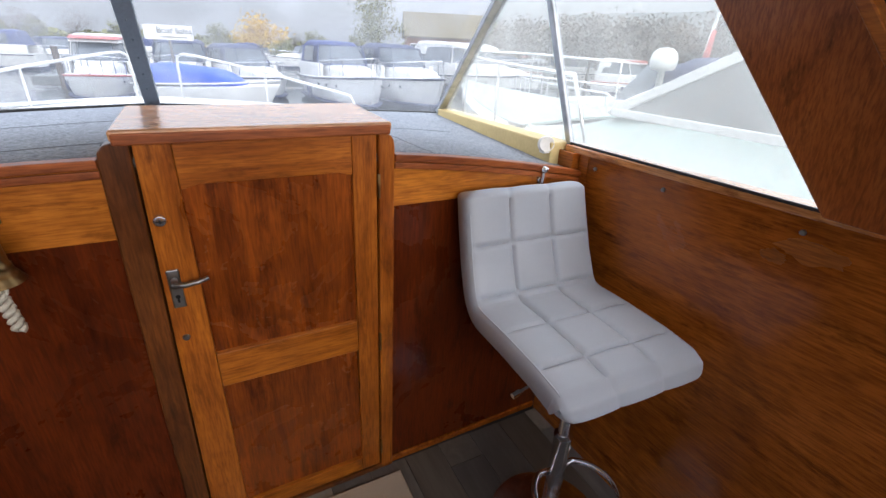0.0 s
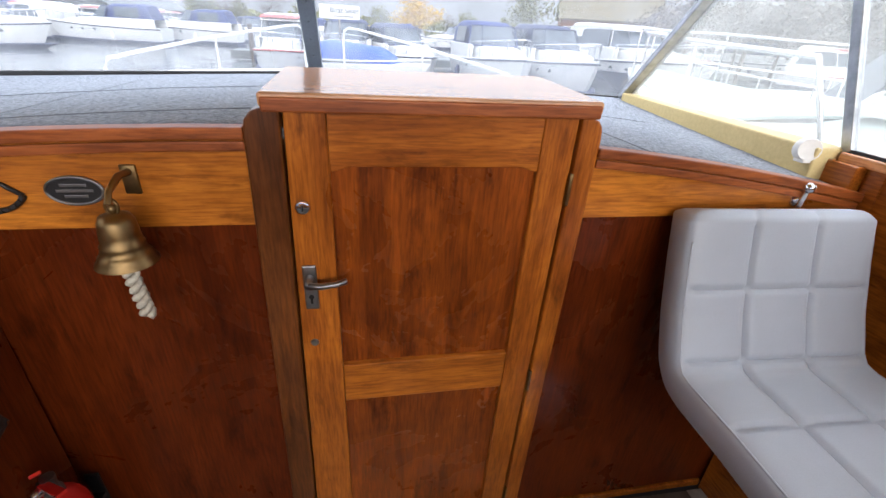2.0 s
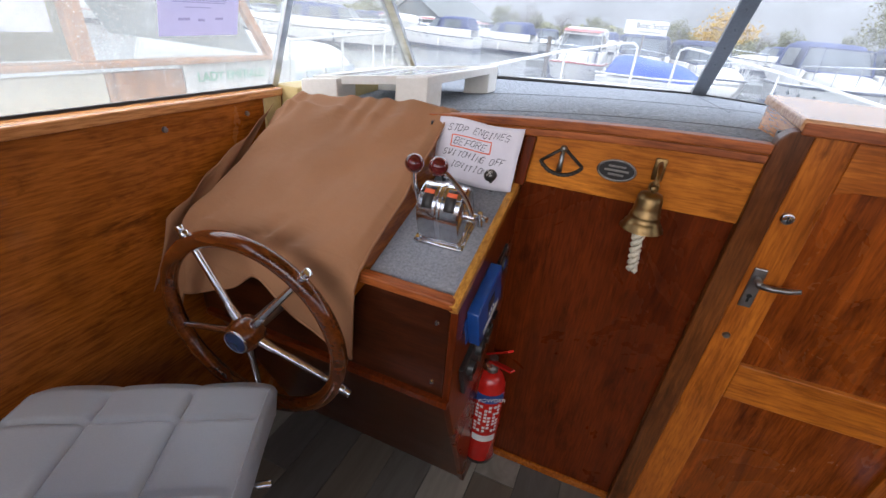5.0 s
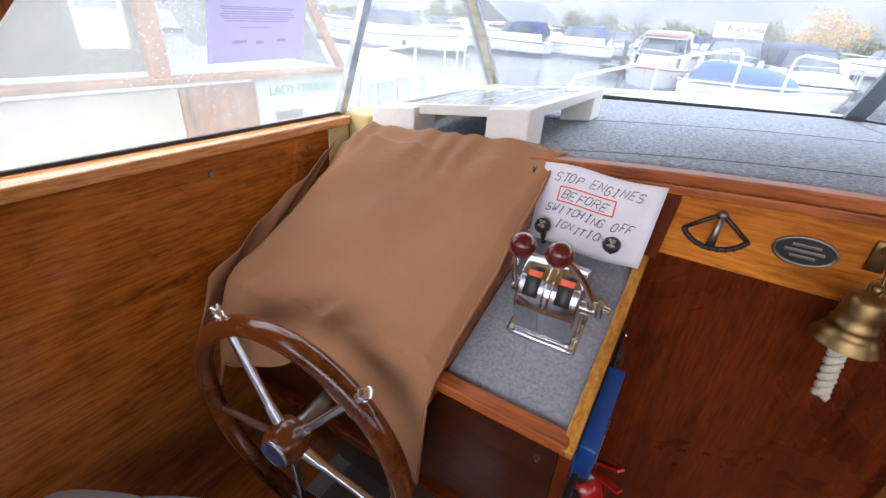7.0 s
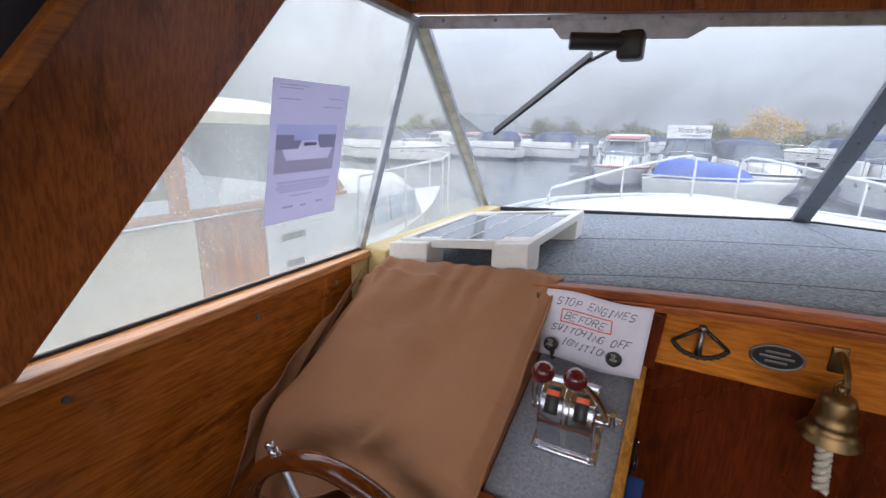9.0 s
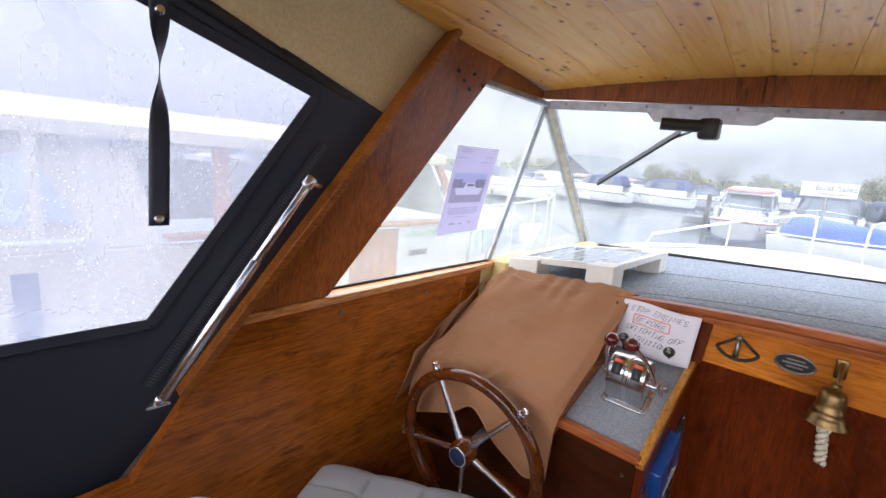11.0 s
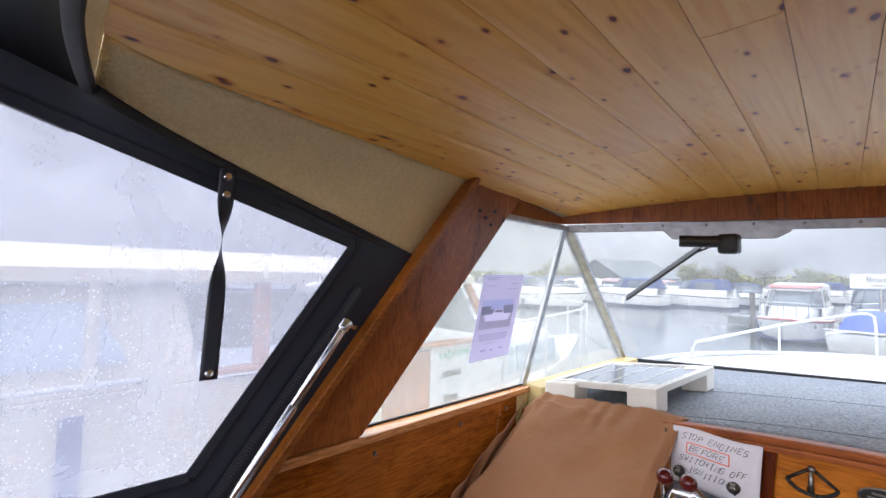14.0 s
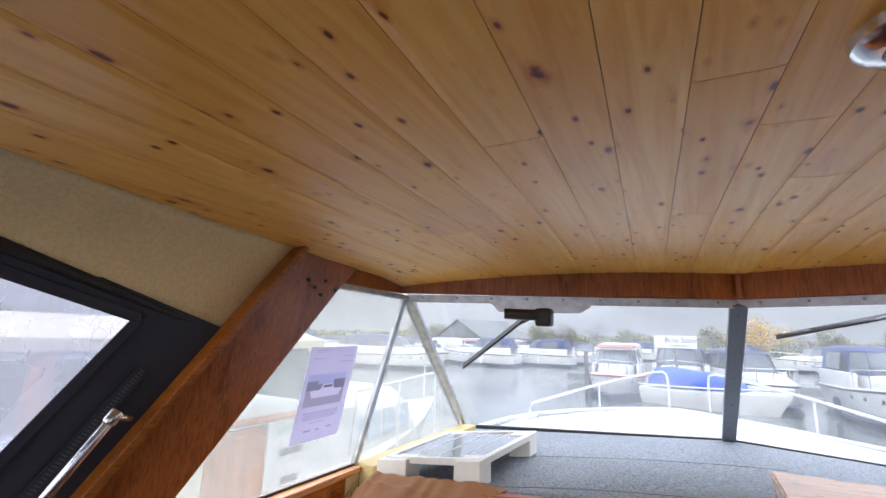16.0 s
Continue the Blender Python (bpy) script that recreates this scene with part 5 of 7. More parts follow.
def wrap(a0, a1, z0, z1, r):
    return sheet(lambda u, v: EX @ Vector((r * math.cos(radians(a0 + (a1 - a0) * u)), r * math.sin(radians(a0 + (a1 - a0) * u)), z0 + (z1 - z0) * v)), 14, 1, lambda u, v: (-0.002 * math.cos(radians(a0 + (a1 - a0) * u)), -0.002 * math.sin(radians(a0 + (a1 - a0) * u)), 0))


part("blue_band", wrap(-130, -10, 0.325, 0.362, 0.0572), M_BLUE, ext, "blue label band with white capitals")
lettering("band_word", "POWDER", 0.022, M_LABEL, ext, Matrix.Translation((-0.578 + 0.0585 * math.cos(radians(-62)), 1.0 + 0.0585 * math.sin(radians(-62)), 0.344)) @ pose(0, 0, 0, 90, 0, 28))
for z in (0.305, 0.288, 0.271, 0.254, 0.237, 0.22, 0.203, 0.186):
    for a in (-112, -98, -80, -66, -48, -34):
        if (int(z * 1000) + a) % 5:
            part("label_block", wrap(a, a + 10, z - 0.005, z + 0.005, 0.0571), M_LABEL, ext)
part("label_foot", wrap(-112, -25, 0.13, 0.16, 0.0571), M_LABEL, ext)

ext.matrix_basis = Matrix.Translation((-0.625, 0.993, 0.12)) @ Matrix.Diagonal((0.93, 0.93, 0.88, 1))
bulk("wall_bracket", merge(box(-0.638, -0.605, -0.006, 0.0, 0.12, 0.42, 0.002), box(-0.638, -0.605, -0.05, -0.006, 0.34, 0.352, 0.002)), M_BLACK, ext, "black wall bracket")

# bar stools in quilted grey leatherette
def stool_section(high):
    """The upholstered surface from the top of the back down to the front of the seat: (y, z) by arc length."""
    pts = [(0.345, high + 0.318), (0.325, high + 0.305), (0.300, high + 0.22), (0.262, high + 0.11), (0.222, high + 0.022), (0.205, high + 0.004), (0.18, high + 0.0), (0.06, high + 0.004), (-0.08, high + 0.002), (-0.175, high - 0.008), (-0.208, high - 0.028), (-0.22, high - 0.06)]
    return [Vector((0, *p)) for p in pts]


def stool_shell(high):
    """One padded L-shaped shell with square sides, quilted by sunken seams."""
    line = stool_section(high)
    arc_len = [0.0]
    for a, b in zip(line, line[1:]):
        arc_len.append(arc_len[-1] + (b - a).length)
    total = arc_len[-1]
    seams_v = (0.172, 0.328, 0.492, 0.648)
    half, thick = 0.236, 0.075

    def at(d):
        d = min(max(d, 0.0), total)
        for k in range(len(line) - 1):
            if d <= arc_len[k + 1] + 1e-9:
                return line[k].lerp(line[k + 1], (d - arc_len[k]) / (arc_len[k + 1] - arc_len[k]))
        return line[-1]

    def normal(d):
        t = (at(d + 0.012) - at(d - 0.012)).normalized()
        return Vector((0, -t.z, t.y))

    bm = bmesh.new()
    rows = []
    nd, nx = 130, 60
    for i in range(nd + 1):
        d = total * i / nd
        p, n = at(d), normal(d)
        if n.y > 0:
            n = -n
        if n.z < -0.5:
            n = -n
        end = min(1.0, d / 0.03, (total - d) / 0.05)
        end = (1 - (1 - max(0.0, end)) ** 2) ** 0.5
        w = half * (0.93 + 0.07 * end) * (1.0 - 0.05 * max(0.0, 1 - d / 0.3))
        row = []
        for j in range(nx + 1):
            u = -1 + 2 * j / nx
            e = max(0.0, 1 - abs(u) ** 14) ** 0.5
            groove = 0.0
            for c in (-0.333, 0.333):
                groove = max(groove, math.exp(-((u - c) * w / 0.006) ** 2) * min(1.0, max(0.0, d - 0.02) / 0.02) * min(1.0, max(0.0, total - 0.07 - d) / 0.03))
            for c in seams_v:
                groove = max(groove, math.exp(-((d - c) / 0.006) ** 2) * (1.0 if abs(u) < 0.93 else 0.0))
            puff = 0.006 * abs(math.sin(math.pi * 1.5 * (u + 1))) ** 0.5
            row.append(bm.verts.new(p + Vector((u * w, 0, 0)) + n * (puff * e - 0.009 * groove - 0.014 * (1 - e))))
        nb = normal(max(d, 0.07))
        nb = -nb if nb.y > 0 or nb.z < -0.5 else nb
        tk = thick * ((0.7 if d < 0.3 else 0.35) + (0.3 if d < 0.3 else 0.65) * end)
        for j in range(nx, -1, -1):
            u = -1 + 2 * j / nx
            e = max(0.0, 1 - abs(u) ** 14) ** 0.5
            row.append(bm.verts.new(p + Vector((u * w, 0, 0)) - nb * (tk - 0.012 * (1 - e))))
        rows.append(row)
    m = len(rows[0])
    for a, b in zip(rows, rows[1:]):
        for j in range(m):
            bm.faces.new((a[j], a[(j + 1) % m], b[(j + 1) % m], b[j]))
    bm.faces.new(rows[0][::-1])
    bm.faces.new(rows[-1])
    bmesh.ops.recalc_face_normals(bm, faces=bm.faces[:])
    edges = [[at(total * k / 60) + Vector((0, 0.003, -0.003)) + Vector((sx * half * 0.955 * (1.0 - 0.05 * max(0.0, 1 - total * k / 60 / 0.3)), 0, 0)) for k in range(5, 56)] for sx in (-1, 1)]
    return bm, edges


def bar_stool(m, high, label):
    st = thing("bar_stool", (0, 0, 0), label, "stool", "grey bar stools")
    shell, edges = stool_shell(high)
    seat = part("seat_shell", shell, M_LEATHER, st, "quilted grey leatherette seat and back in one shell", 70)
    for e in edges:
        part("piping", tube(e, 0.0026, 6), M_LEATHER, seat, "", True)
    part("seat_plate", box(-0.09, 0.09, -0.09, 0.09, high - 0.098, high - 0.078, 0.004), M_OLDMETAL, st)
    part("lever", merge(tube([(-0.05, -0.02, high - 0.1), (-0.2, -0.03, high - 0.115), (-0.235, -0.035, high - 0.12)], 0.005, 8), rod((-0.225, -0.033, high - 0.119), (-0.25, -0.037, high - 0.122), 0.008, None, 12)), M_CHROME, st, "", 40)
    part("piston", rod((0, 0, 0.3), (0, 0, high - 0.095), 0.019, None, 20), M_CHROME, st, "slim chrome piston", 40)
    part("column", lathe([(0.05, 0.012), (0.046, 0.02), (0.032, 0.04), (0.028, 0.12), (0.028, 0.4), (0.03, 0.42), (0.021, 0.424)], 28), M_CHROME, st, "chrome column", 40)
    ring = [(0.0 + 0.135 * math.sin(t), -0.10 - 0.12 * math.cos(t), 0.27) for t in [radians(-150 + 300 * k / 30) for k in range(31)]]
    part("footrest", tube([(-0.02, 0.0, 0.27)] + ring + [(0.02, 0.0, 0.27)], 0.0105, 10), M_CHROME, st, "chrome foot ring", True)
    part("base", lathe([(0.001, 0.0), (0.195, 0.0), (0.2, 0.004), (0.195, 0.009), (0.12, 0.017), (0.055, 0.026), (0.001, 0.026)], 48), M_CHROME, st, "round chrome base", 40)
    st.matrix_basis = m
    return st


bar_stool(pose(0.932, 0.66, 0, 0, 0, -2), 0.818, "grey quilted leatherette bar stool on a chrome column beside the bulkhead")
bar_stool(pose(-1.08, 0.19, 0, 0, 0, 210), 0.74, "grey quilted leatherette bar stool in front of the steering wheel")

mat_ob = tagged(part("door_mat", box(-0.1, 0.535, 0.62, 1.06, 0.001, 0.011, 0.004), M_MAT, None), "beige bound-edge door mat before the companionway door", "mat")
part("binding", tube([(-0.1, 0.62, 0.008), (0.535, 0.62, 0.008), (0.535, 1.06, 0.008), (-0.1, 1.06, 0.008)], 0.006, 8, True), M_MAT, mat_ob, "", True)

# ---- on the windows and the canopy ----
poster = thing("sale_poster", (-1.40, 0.8, 1.36), "lilac-tinted paper sheet with a boat photograph taped to the side window", "poster")
PA = [Vector((-1.368, 0.70, 1.675)), Vector((-1.366, 0.925, 1.678)), Vector((-1.428, 0.915, 1.372)), Vector((-1.430, 0.695, 1.366))]


def on_poster(u, v, lift=0.0):
    return PA[0].lerp(PA[1], u).lerp(PA[3].lerp(PA[2], u), v) + Vector((0.003 + lift, 0, 0))


def patch(u0, u1, v0, v1, lift):
    return slab([on_poster(u0, v0, lift), on_poster(u1, v0, lift), on_poster(u1, v1, lift), on_poster(u0, v1, lift)], (0.0006, 0, 0))


U0, U1, V0, V1 = 0.08, 0.88, 0.29, 0.63
part("sheet", merge(patch(0, 1, 0, V0, 0), patch(0, 1, V1, 1, 0), patch(0, U0, V0, V1, 0), patch(U1, 1, V0, V1, 0)), M_LILAC, poster, "lilac backlit paper")
M_PRINT = material("faint_grey_print")
M_PRINT.node_tree.nodes.remove(M_PRINT.node_tree.nodes["Principled BSDF"])
link(M_PRINT, node(M_PRINT, "ShaderNodeBsdfTransparent", Color=(0.86, 0.85, 0.90, 1)).outputs[0], M_PRINT.node_tree.nodes["Material Output"].inputs["Surface"])
M_PSKY, M_PTREE, M_PWATER, M_PBOAT = thin_paper("photo_sky", (0.62, 0.64, 0.84)), thin_paper("photo_trees", (0.44, 0.44, 0.56)), thin_paper("photo_water", (0.56, 0.54, 0.66)), thin_paper("photo_white", (0.78, 0.76, 0.90))


def cut_out(*uv):
    return slab([on_poster(u, v, 0) for u, v in uv], (0.0006, 0, 0))


ph = part("photo", merge(patch(U0, U1, V0, 0.36, 0), patch(0.30, 0.62, 0.36, 0.40, 0)), M_PSKY, poster, "photograph of a white boat on brown water")
part("photo_foliage", merge(cut_out((U0, 0.36), (0.30, 0.36), (0.30, 0.46), (U0, 0.46)), cut_out((0.30, 0.40), (0.40, 0.40), (0.36, 0.46), (0.30, 0.46))), M_PTREE, ph)
part("photo_foliage", merge(cut_out((0.62, 0.36), (U1, 0.36), (U1, 0.46), (0.66, 0.46), (0.62, 0.40))), M_PTREE, ph)
part("photo_boat", merge(cut_out((0.40, 0.40), (0.62, 0.40), (0.66, 0.46), (0.36, 0.46)), cut_out((0.16, 0.46), (0.84, 0.46), (0.79, 0.54), (0.22, 0.54))), M_PBOAT, ph)
part("photo_water", merge(cut_out((U0, 0.46), (0.16, 0.46), (0.22, 0.54), (U0, 0.54)), cut_out((0.84, 0.46), (U1, 0.46), (U1, 0.54), (0.79, 0.54)), patch(U0, U1, 0.54, V1, 0)), M_PWATER, ph)
part("photo_window", patch(0.43, 0.60, 0.415, 0.44, 0.001), M_PTREE, ph)
for v, u0, u1 in ((0.03, 0.08, 0.42), (0.05, 0.08, 0.36), (0.12, 0.08, 0.34), (0.10, 0.72, 0.92), (0.16, 0.64, 0.92), (0.70, 0.13, 0.84), (0.727, 0.12, 0.86), (0.752, 0.14, 0.82), (0.69, 0.12, 0.86), (0.715, 0.14, 0.84), (0.74, 0.12, 0.86), (0.765, 0.16, 0.8), (0.80, 0.3, 0.62), (0.875, 0.22, 0.36), (0.88, 0.46, 0.54), (0.87, 0.68, 0.78)):
    part("text_bar", patch(u0, u1, v, v + (0.006 if v < 0.85 else 0.018), 0.001), M_PRINT, poster)

wiper = thing("wiper", (-0.84, 1.42, 1.83), "black windscreen wiper motor with its arm on the header rail", "wiper")
part("bracket", slab([(-1.0, 1.335, 1.845), (-0.70, 1.45, 1.845), (-0.66, 1.465, 1.87), (-0.66, 1.465, 1.892), (-1.04, 1.32, 1.892)], (0, 0.006, 0), 0.001), M_ALU, wiper, "grey mounting plate")
part("motor", rod((-0.975, 1.33, 1.838), (-0.845, 1.38, 1.834), 0.022, None, 22, 0.004), M_BLACK, wiper, "black motor barrel", 40)
part("gearbox", box(-0.86, -0.795, 1.36, 1.425, 1.79, 1.862, 0.012, 3), M_BLACK, wiper, "black gearbox", 40)
part("arm", tube([(-0.87, 1.46, 1.84), (-1.03, 1.54, 1.785), (-1.17, 1.62, 1.70)], 0.006, 8), M_OLDMETAL, wiper, "thin wiper arm", True)
part("blade", bar((-0.948, 1.496, 1.827), (-1.31, 1.645, 1.60), 0.010, 0.032, (0, 0.6, 0.8), 0.002), M_BLACK, wiper, "rubber blade")
wiper.matrix_basis = Matrix.Translation((-0.815, 1.42, 1.812))
wiper2 = thing("wiper", (0.3, 1.6, 1.83), "black windscreen wiper arm resting across the starboard windscreen", "wiper")
part("arm", tube([(0.42, 1.60, 1.86), (0.2, 1.72, 1.80), (0.02, 1.79, 1.765)], 0.006, 8), M_OLDMETAL, wiper2, "", True)
part("blade", bar((0.35, 1.65, 1.845), (0.0, 1.80, 1.755), 0.008, 0.02, (0, 0.6, 0.8), 0.002), M_BLACK, wiper2)

strap = thing("canopy_strap", (-1.26, -0.18, 1.47), "black webbing strap with snap studs hanging from the canopy", "strap")


def strap_pt(u, v):
    z = 1.865 - 0.395 * v
    tw = radians(5 - 79 * math.exp(-((v - 0.36) / 0.15) ** 2))
    x = -1.264 + 0.008 * v
    y = -0.168 - 0.018 * v
    return (x + (u - 0.5) * 0.03 * math.sin(tw), y + (u - 0.5) * 0.03 * math.cos(tw), z)


part("webbing", sheet(strap_pt, 4, 30, (0.0018, 0, 0)), M_CANVAS, strap, "", True)
for z in (1.85, 1.815, 1.482):
    part("stud", lathe([(0.001, 0.005), (0.006, 0.0045), (0.0085, 0.0), (0.001, 0.0)], 16, Matrix.Translation((-1.262 + (1.86 - z) * 0.02, -0.168 - (1.86 - z) * 0.045, z)) @ pose(0, 0, 0, 0, 80, 0)), M_CHROME, strap, "bright snap stud", 40)
strut = thing("canopy_strut", (-1.36, -0.15, 1.1), "chrome telescopic canopy strut beside the slanting pillar", "strut")
S0, S1 = Vector((-1.372, -0.165, 1.085)), Vector((-1.298, 0.122, 1.548))
part("outer_tube", rod(S0, S0.lerp(S1, 0.62), 0.0125, None, 20, 0.002), M_CHROME, strut, "", 40)
part("inner_tube", rod(S0.lerp(S1, 0.6), S1, 0.0105, None, 20, 0.002), M_CHROME, strut, "", 40)
part("end_fitting", merge(rod(S1 - Vector((0, 0.01, 0.012)), S1 + Vector((0, 0.006, 0.01)), 0.0145, None, 16, 0.003), rod(S1, S1 + Vector((-0.03, 0.045, -0.012)), 0.007, None, 12)), M_CHROME, strut, "", 40)
part("foot_bracket", merge(box(-1.395, -1.365, -0.195, -0.15, 1.07, 1.078, 0.002), ball((-1.373, -0.168, 1.084), 0.014, 14)), M_CHROME, strut, "", 40)
snap = thing("snap_stud", (-0.9, -0.46, 1.99), "bright snap stud on the black canopy", "stud")
part("stud", lathe([(0.001, -0.006), (0.007, -0.005), (0.01, 0.0), (0.001, 0.0)], 16, Matrix.Translation((-0.92, -0.45, 2.005))), M_CHROME, snap, "", 40)
cl = thing("ceiling_lamp", (-0.1, 0.22, 2.03), "round chrome spot lamp on the pine ceiling", "lamp")
CLM = Matrix.Translation((-0.06, 0.218, roof_z(-0.06, 0.218))) @ pose(0, 0, 0, 180, 0, 0)
part("rim", lathe([(0.03, 0.0), (0.062, 0.0), (0.06, 0.012), (0.05, 0.02), (0.036, 0.022), (0.032, 0.012)], 36, CLM), M_CHROME, cl, "", 40)
part("lens", lathe([(0.001, 0.02), (0.02, 0.019), (0.033, 0.012), (0.033, 0.004), (0.001, 0.004)], 28, CLM), M_LABEL, cl, "", 40)

# ---- outside: the boat's own bow, the marina and its surroundings ----
WATER = -0.35
M_WATER = material("grey_marina_water", (0.10, 0.12, 0.13), 0.08)
wv = coords(M_WATER, (1, 1, 1), False)
bump(M_WATER, noise_of(M_WATER, wv, 1.6, 5, 0.6), 0.35, 0.06)
base(M_WATER, ramp(M_WATER, noise_of(M_WATER, wv, 0.06, 4, 0.6), [(0.3, (0.07, 0.085, 0.09)), (0.7, (0.14, 0.155, 0.16))]))
M_DECKPAINT = speckled("grey_white_deck_paint", (0.70, 0.71, 0.70), (0.60, 0.61, 0.60), 60, 0.7, 0.2)
M_BLUECAN = speckled("blue_boat_canvas", (0.016, 0.035, 0.15), (0.010, 0.022, 0.10), 8, 0.7, 0.3, 0.02)
M_BLUETARP = speckled("bright_blue_tarpaulin", (0.02, 0.09, 0.48), (0.015, 0.06, 0.36), 8, 0.6, 0.4, 0.02)
M_NAVY = speckled("navy_boat_canvas", (0.02, 0.03, 0.09), (0.012, 0.02, 0.06), 8, 0.7, 0.3, 0.02)
M_NAVYHULL = speckled("navy_hull_paint", (0.02, 0.03, 0.07), (0.015, 0.02, 0.05), 5, 0.25, 0.05)
M_REDROOF = speckled("faded_red_cabin_paint", (0.42, 0.09, 0.08), (0.34, 0.06, 0.055), 6, 0.5, 0.1)
M_TINT = material("dark_boat_glazing", (0.05, 0.06, 0.07), 0.06)
base(M_TINT, ramp(M_TINT, noise_of(M_TINT, coords(M_TINT, (1, 1, 1)), 3.0, 3), [(0.3, (0.03, 0.04, 0.05)), (0.7, (0.10, 0.12, 0.14))]))
M_PALEGLASS = speckled("curtained_cabin_glass", (0.46, 0.52, 0.57), (0.34, 0.41, 0.47), 6, 0.15, 0.02)
M_PALEGREEN = speckled("pale_green_grey_deck", (0.28, 0.335, 0.30), (0.235, 0.29, 0.26), 40, 0.5, 0.1)
M_CREAMPAINT = speckled("cream_boat_paint", (0.60, 0.54, 0.41), (0.53, 0.47, 0.35), 12, 0.45, 0.1)
M_TEAK = wood("varnished_teak", (0.55, 0.24, 0.08), (0.36, 0.14, 0.045), "z", 0.35, 0.3)
M_GREENINK = material("green_letter_paint", (0.12, 0.40, 0.26), 0.5)
M_SMOKE = speckled("smoky_side_glazing", (0.14, 0.145, 0.14), (0.10, 0.105, 0.10), 3, 0.35, 0.02)
M_SHEDROOF = speckled("weathered_sheet_roof", (0.13, 0.14, 0.135), (0.10, 0.108, 0.105), 4, 0.7, 0.2, 0.02)
M_BRICK = speckled("brown_brick", (0.24, 0.12, 0.075), (0.16, 0.08, 0.05), 6, 0.85, 0.4, 0.02)
M_MOSSROOF = speckled("mossy_tile_roof", (0.16, 0.13, 0.07), (0.10, 0.085, 0.045), 5, 0.85, 0.5, 0.03)
M_BARK = speckled("bark", (0.10, 0.075, 0.055), (0.06, 0.045, 0.035), 12, 0.9, 0.6, 0.02)
M_GRASS = speckled("rough_bank", (0.11, 0.12, 0.05), (0.07, 0.075, 0.035), 2, 0.95, 0.5, 0.05)


def leaf_mat(name, a, b):
    m = material(name, a, 0.7)
    g = node(m, "ShaderNodeNewGeometry")
    base(m, ramp(m, g.outputs["Random Per Island"], [(0.0, b), (1.0, a)]))
    return m


M_LEAF_OLIVE = leaf_mat("olive_autumn_leaves", (0.20, 0.19, 0.06), (0.09, 0.10, 0.035))
M_LEAF_GOLD = leaf_mat("golden_autumn_leaves", (0.55, 0.36, 0.04), (0.36, 0.21, 0.025))
M_LEAF_BARE = leaf_mat("bare_grey_twigs", (0.20, 0.175, 0.15), (0.12, 0.11, 0.09))

structure("water", sheet(lambda u, v: (-2500 + 5000 * u, -2500 + 5000 * v, WATER), 8, 8), M_WATER, "calm grey marina water reaching the far bank", "water")
bankfn = lambda u, v: ((150 + 900 * v) * math.sin(radians(-100 + 200 * u)), (150 + 900 * v) * math.cos(radians(-100 + 200 * u)) - 20, WATER - 0.05 + 0.9 * min(1, v * 30) + 0.1 * math.sin(u * 90))
structure("far_bank", sheet(bankfn, 80, 6), M_GRASS, "low rough grass bank around the marina", "ground")

# own foredeck and pulpit
OWN = [(-1.62, 2.0), (-1.68, 2.7), (-1.69, 3.3), (-1.62, 3.9), (-1.4, 4.6), (-1.08, 5.25), (-0.74, 5.7), (-0.5, 5.85), (-0.28, 5.7), (0.08, 5.2), (0.5, 4.6), (0.9, 3.9), (1.18, 3.3), (1.34, 2.8), (1.42, 2.1)]
bow = thing("foredeck", (0, 3.2, 1.0), "white painted foredeck of the boat beyond the windscreen", "deck")
part("deck", prism(OWN + [(-0.15, 2.46)], lambda a, b, c: (a, b, c + 0.04 * math.cos((a + 0.12) * 1.1) - 0.05 * (b - 2.2)), 1.05, 1.09), M_DECKPAINT, bow, "white deck")
part("hull", prism(OWN, lambda a, b, c: (a * (0.75 + 0.25 * (c + 0.4) / 1.45), 2.0 + (b - 2.0) * (0.8 + 0.2 * (c + 0.4) / 1.45), c), -0.4, 0.92), M_WHITE, bow, "white hull")
part("side_hull", prism([(-1.62, -0.4), (-1.48, -0.4), (-1.48, 1.06), (-1.62, 1.06)], lambda a, b, c: (a, c, b), -2.6, 2.05), M_WHITE, bow)
part("side_hull", prism([(1.32, -0.4), (1.45, -0.4), (1.45, 1.06), (1.32, 1.06)], lambda a, b, c: (a, c, b), -2.6, 2.15), M_WHITE, bow)
part("toe_rail", tube([(x * 0.99, y - 0.02, 1.125 - 0.05 * (y - 2.2)) for x, y in OWN], 0.018, 8), M_WHITE, bow, "", True)
pulpit = thing("pulpit_rail", (-0.15, 3.6, 1.1), "white tubular bow rail on the foredeck", "rail")
for s in (-1, 1):
    def P(x, y, z):
        return (-0.115 - 0.07 * (y - 2.0) + s * x, y, z)
    part("rail", tube([P(1.37, 3.62, 0.96), P(1.37, 3.62, 1.10), P(1.35, 3.65, 1.16), P(1.26, 3.76, 1.185), P(0.86, 4.5, 1.29), P(0.36, 5.3, 1.39), P(0.26, 5.42, 1.40), P(0.21, 5.47, 1.37), P(0.2, 5.48, 1.28), P(0.2, 5.48, 0.88)], 0.0125, 10), M_WHITE, pulpit, "white tube", True)
    part("stanchion", rod(P(0.86, 4.5, 0.9), P(0.86, 4.5, 1.29), 0.009, None, 12), M_WHITE, pulpit, "", 40)
    part("low_rail", tube([P(1.38, 3.0, 1.0), P(1.38, 3.05, 1.08), P(1.3, 3.6, 1.07), P(1.28, 3.66, 0.98)], 0.009, 8), M_WHITE, pulpit, "", True)


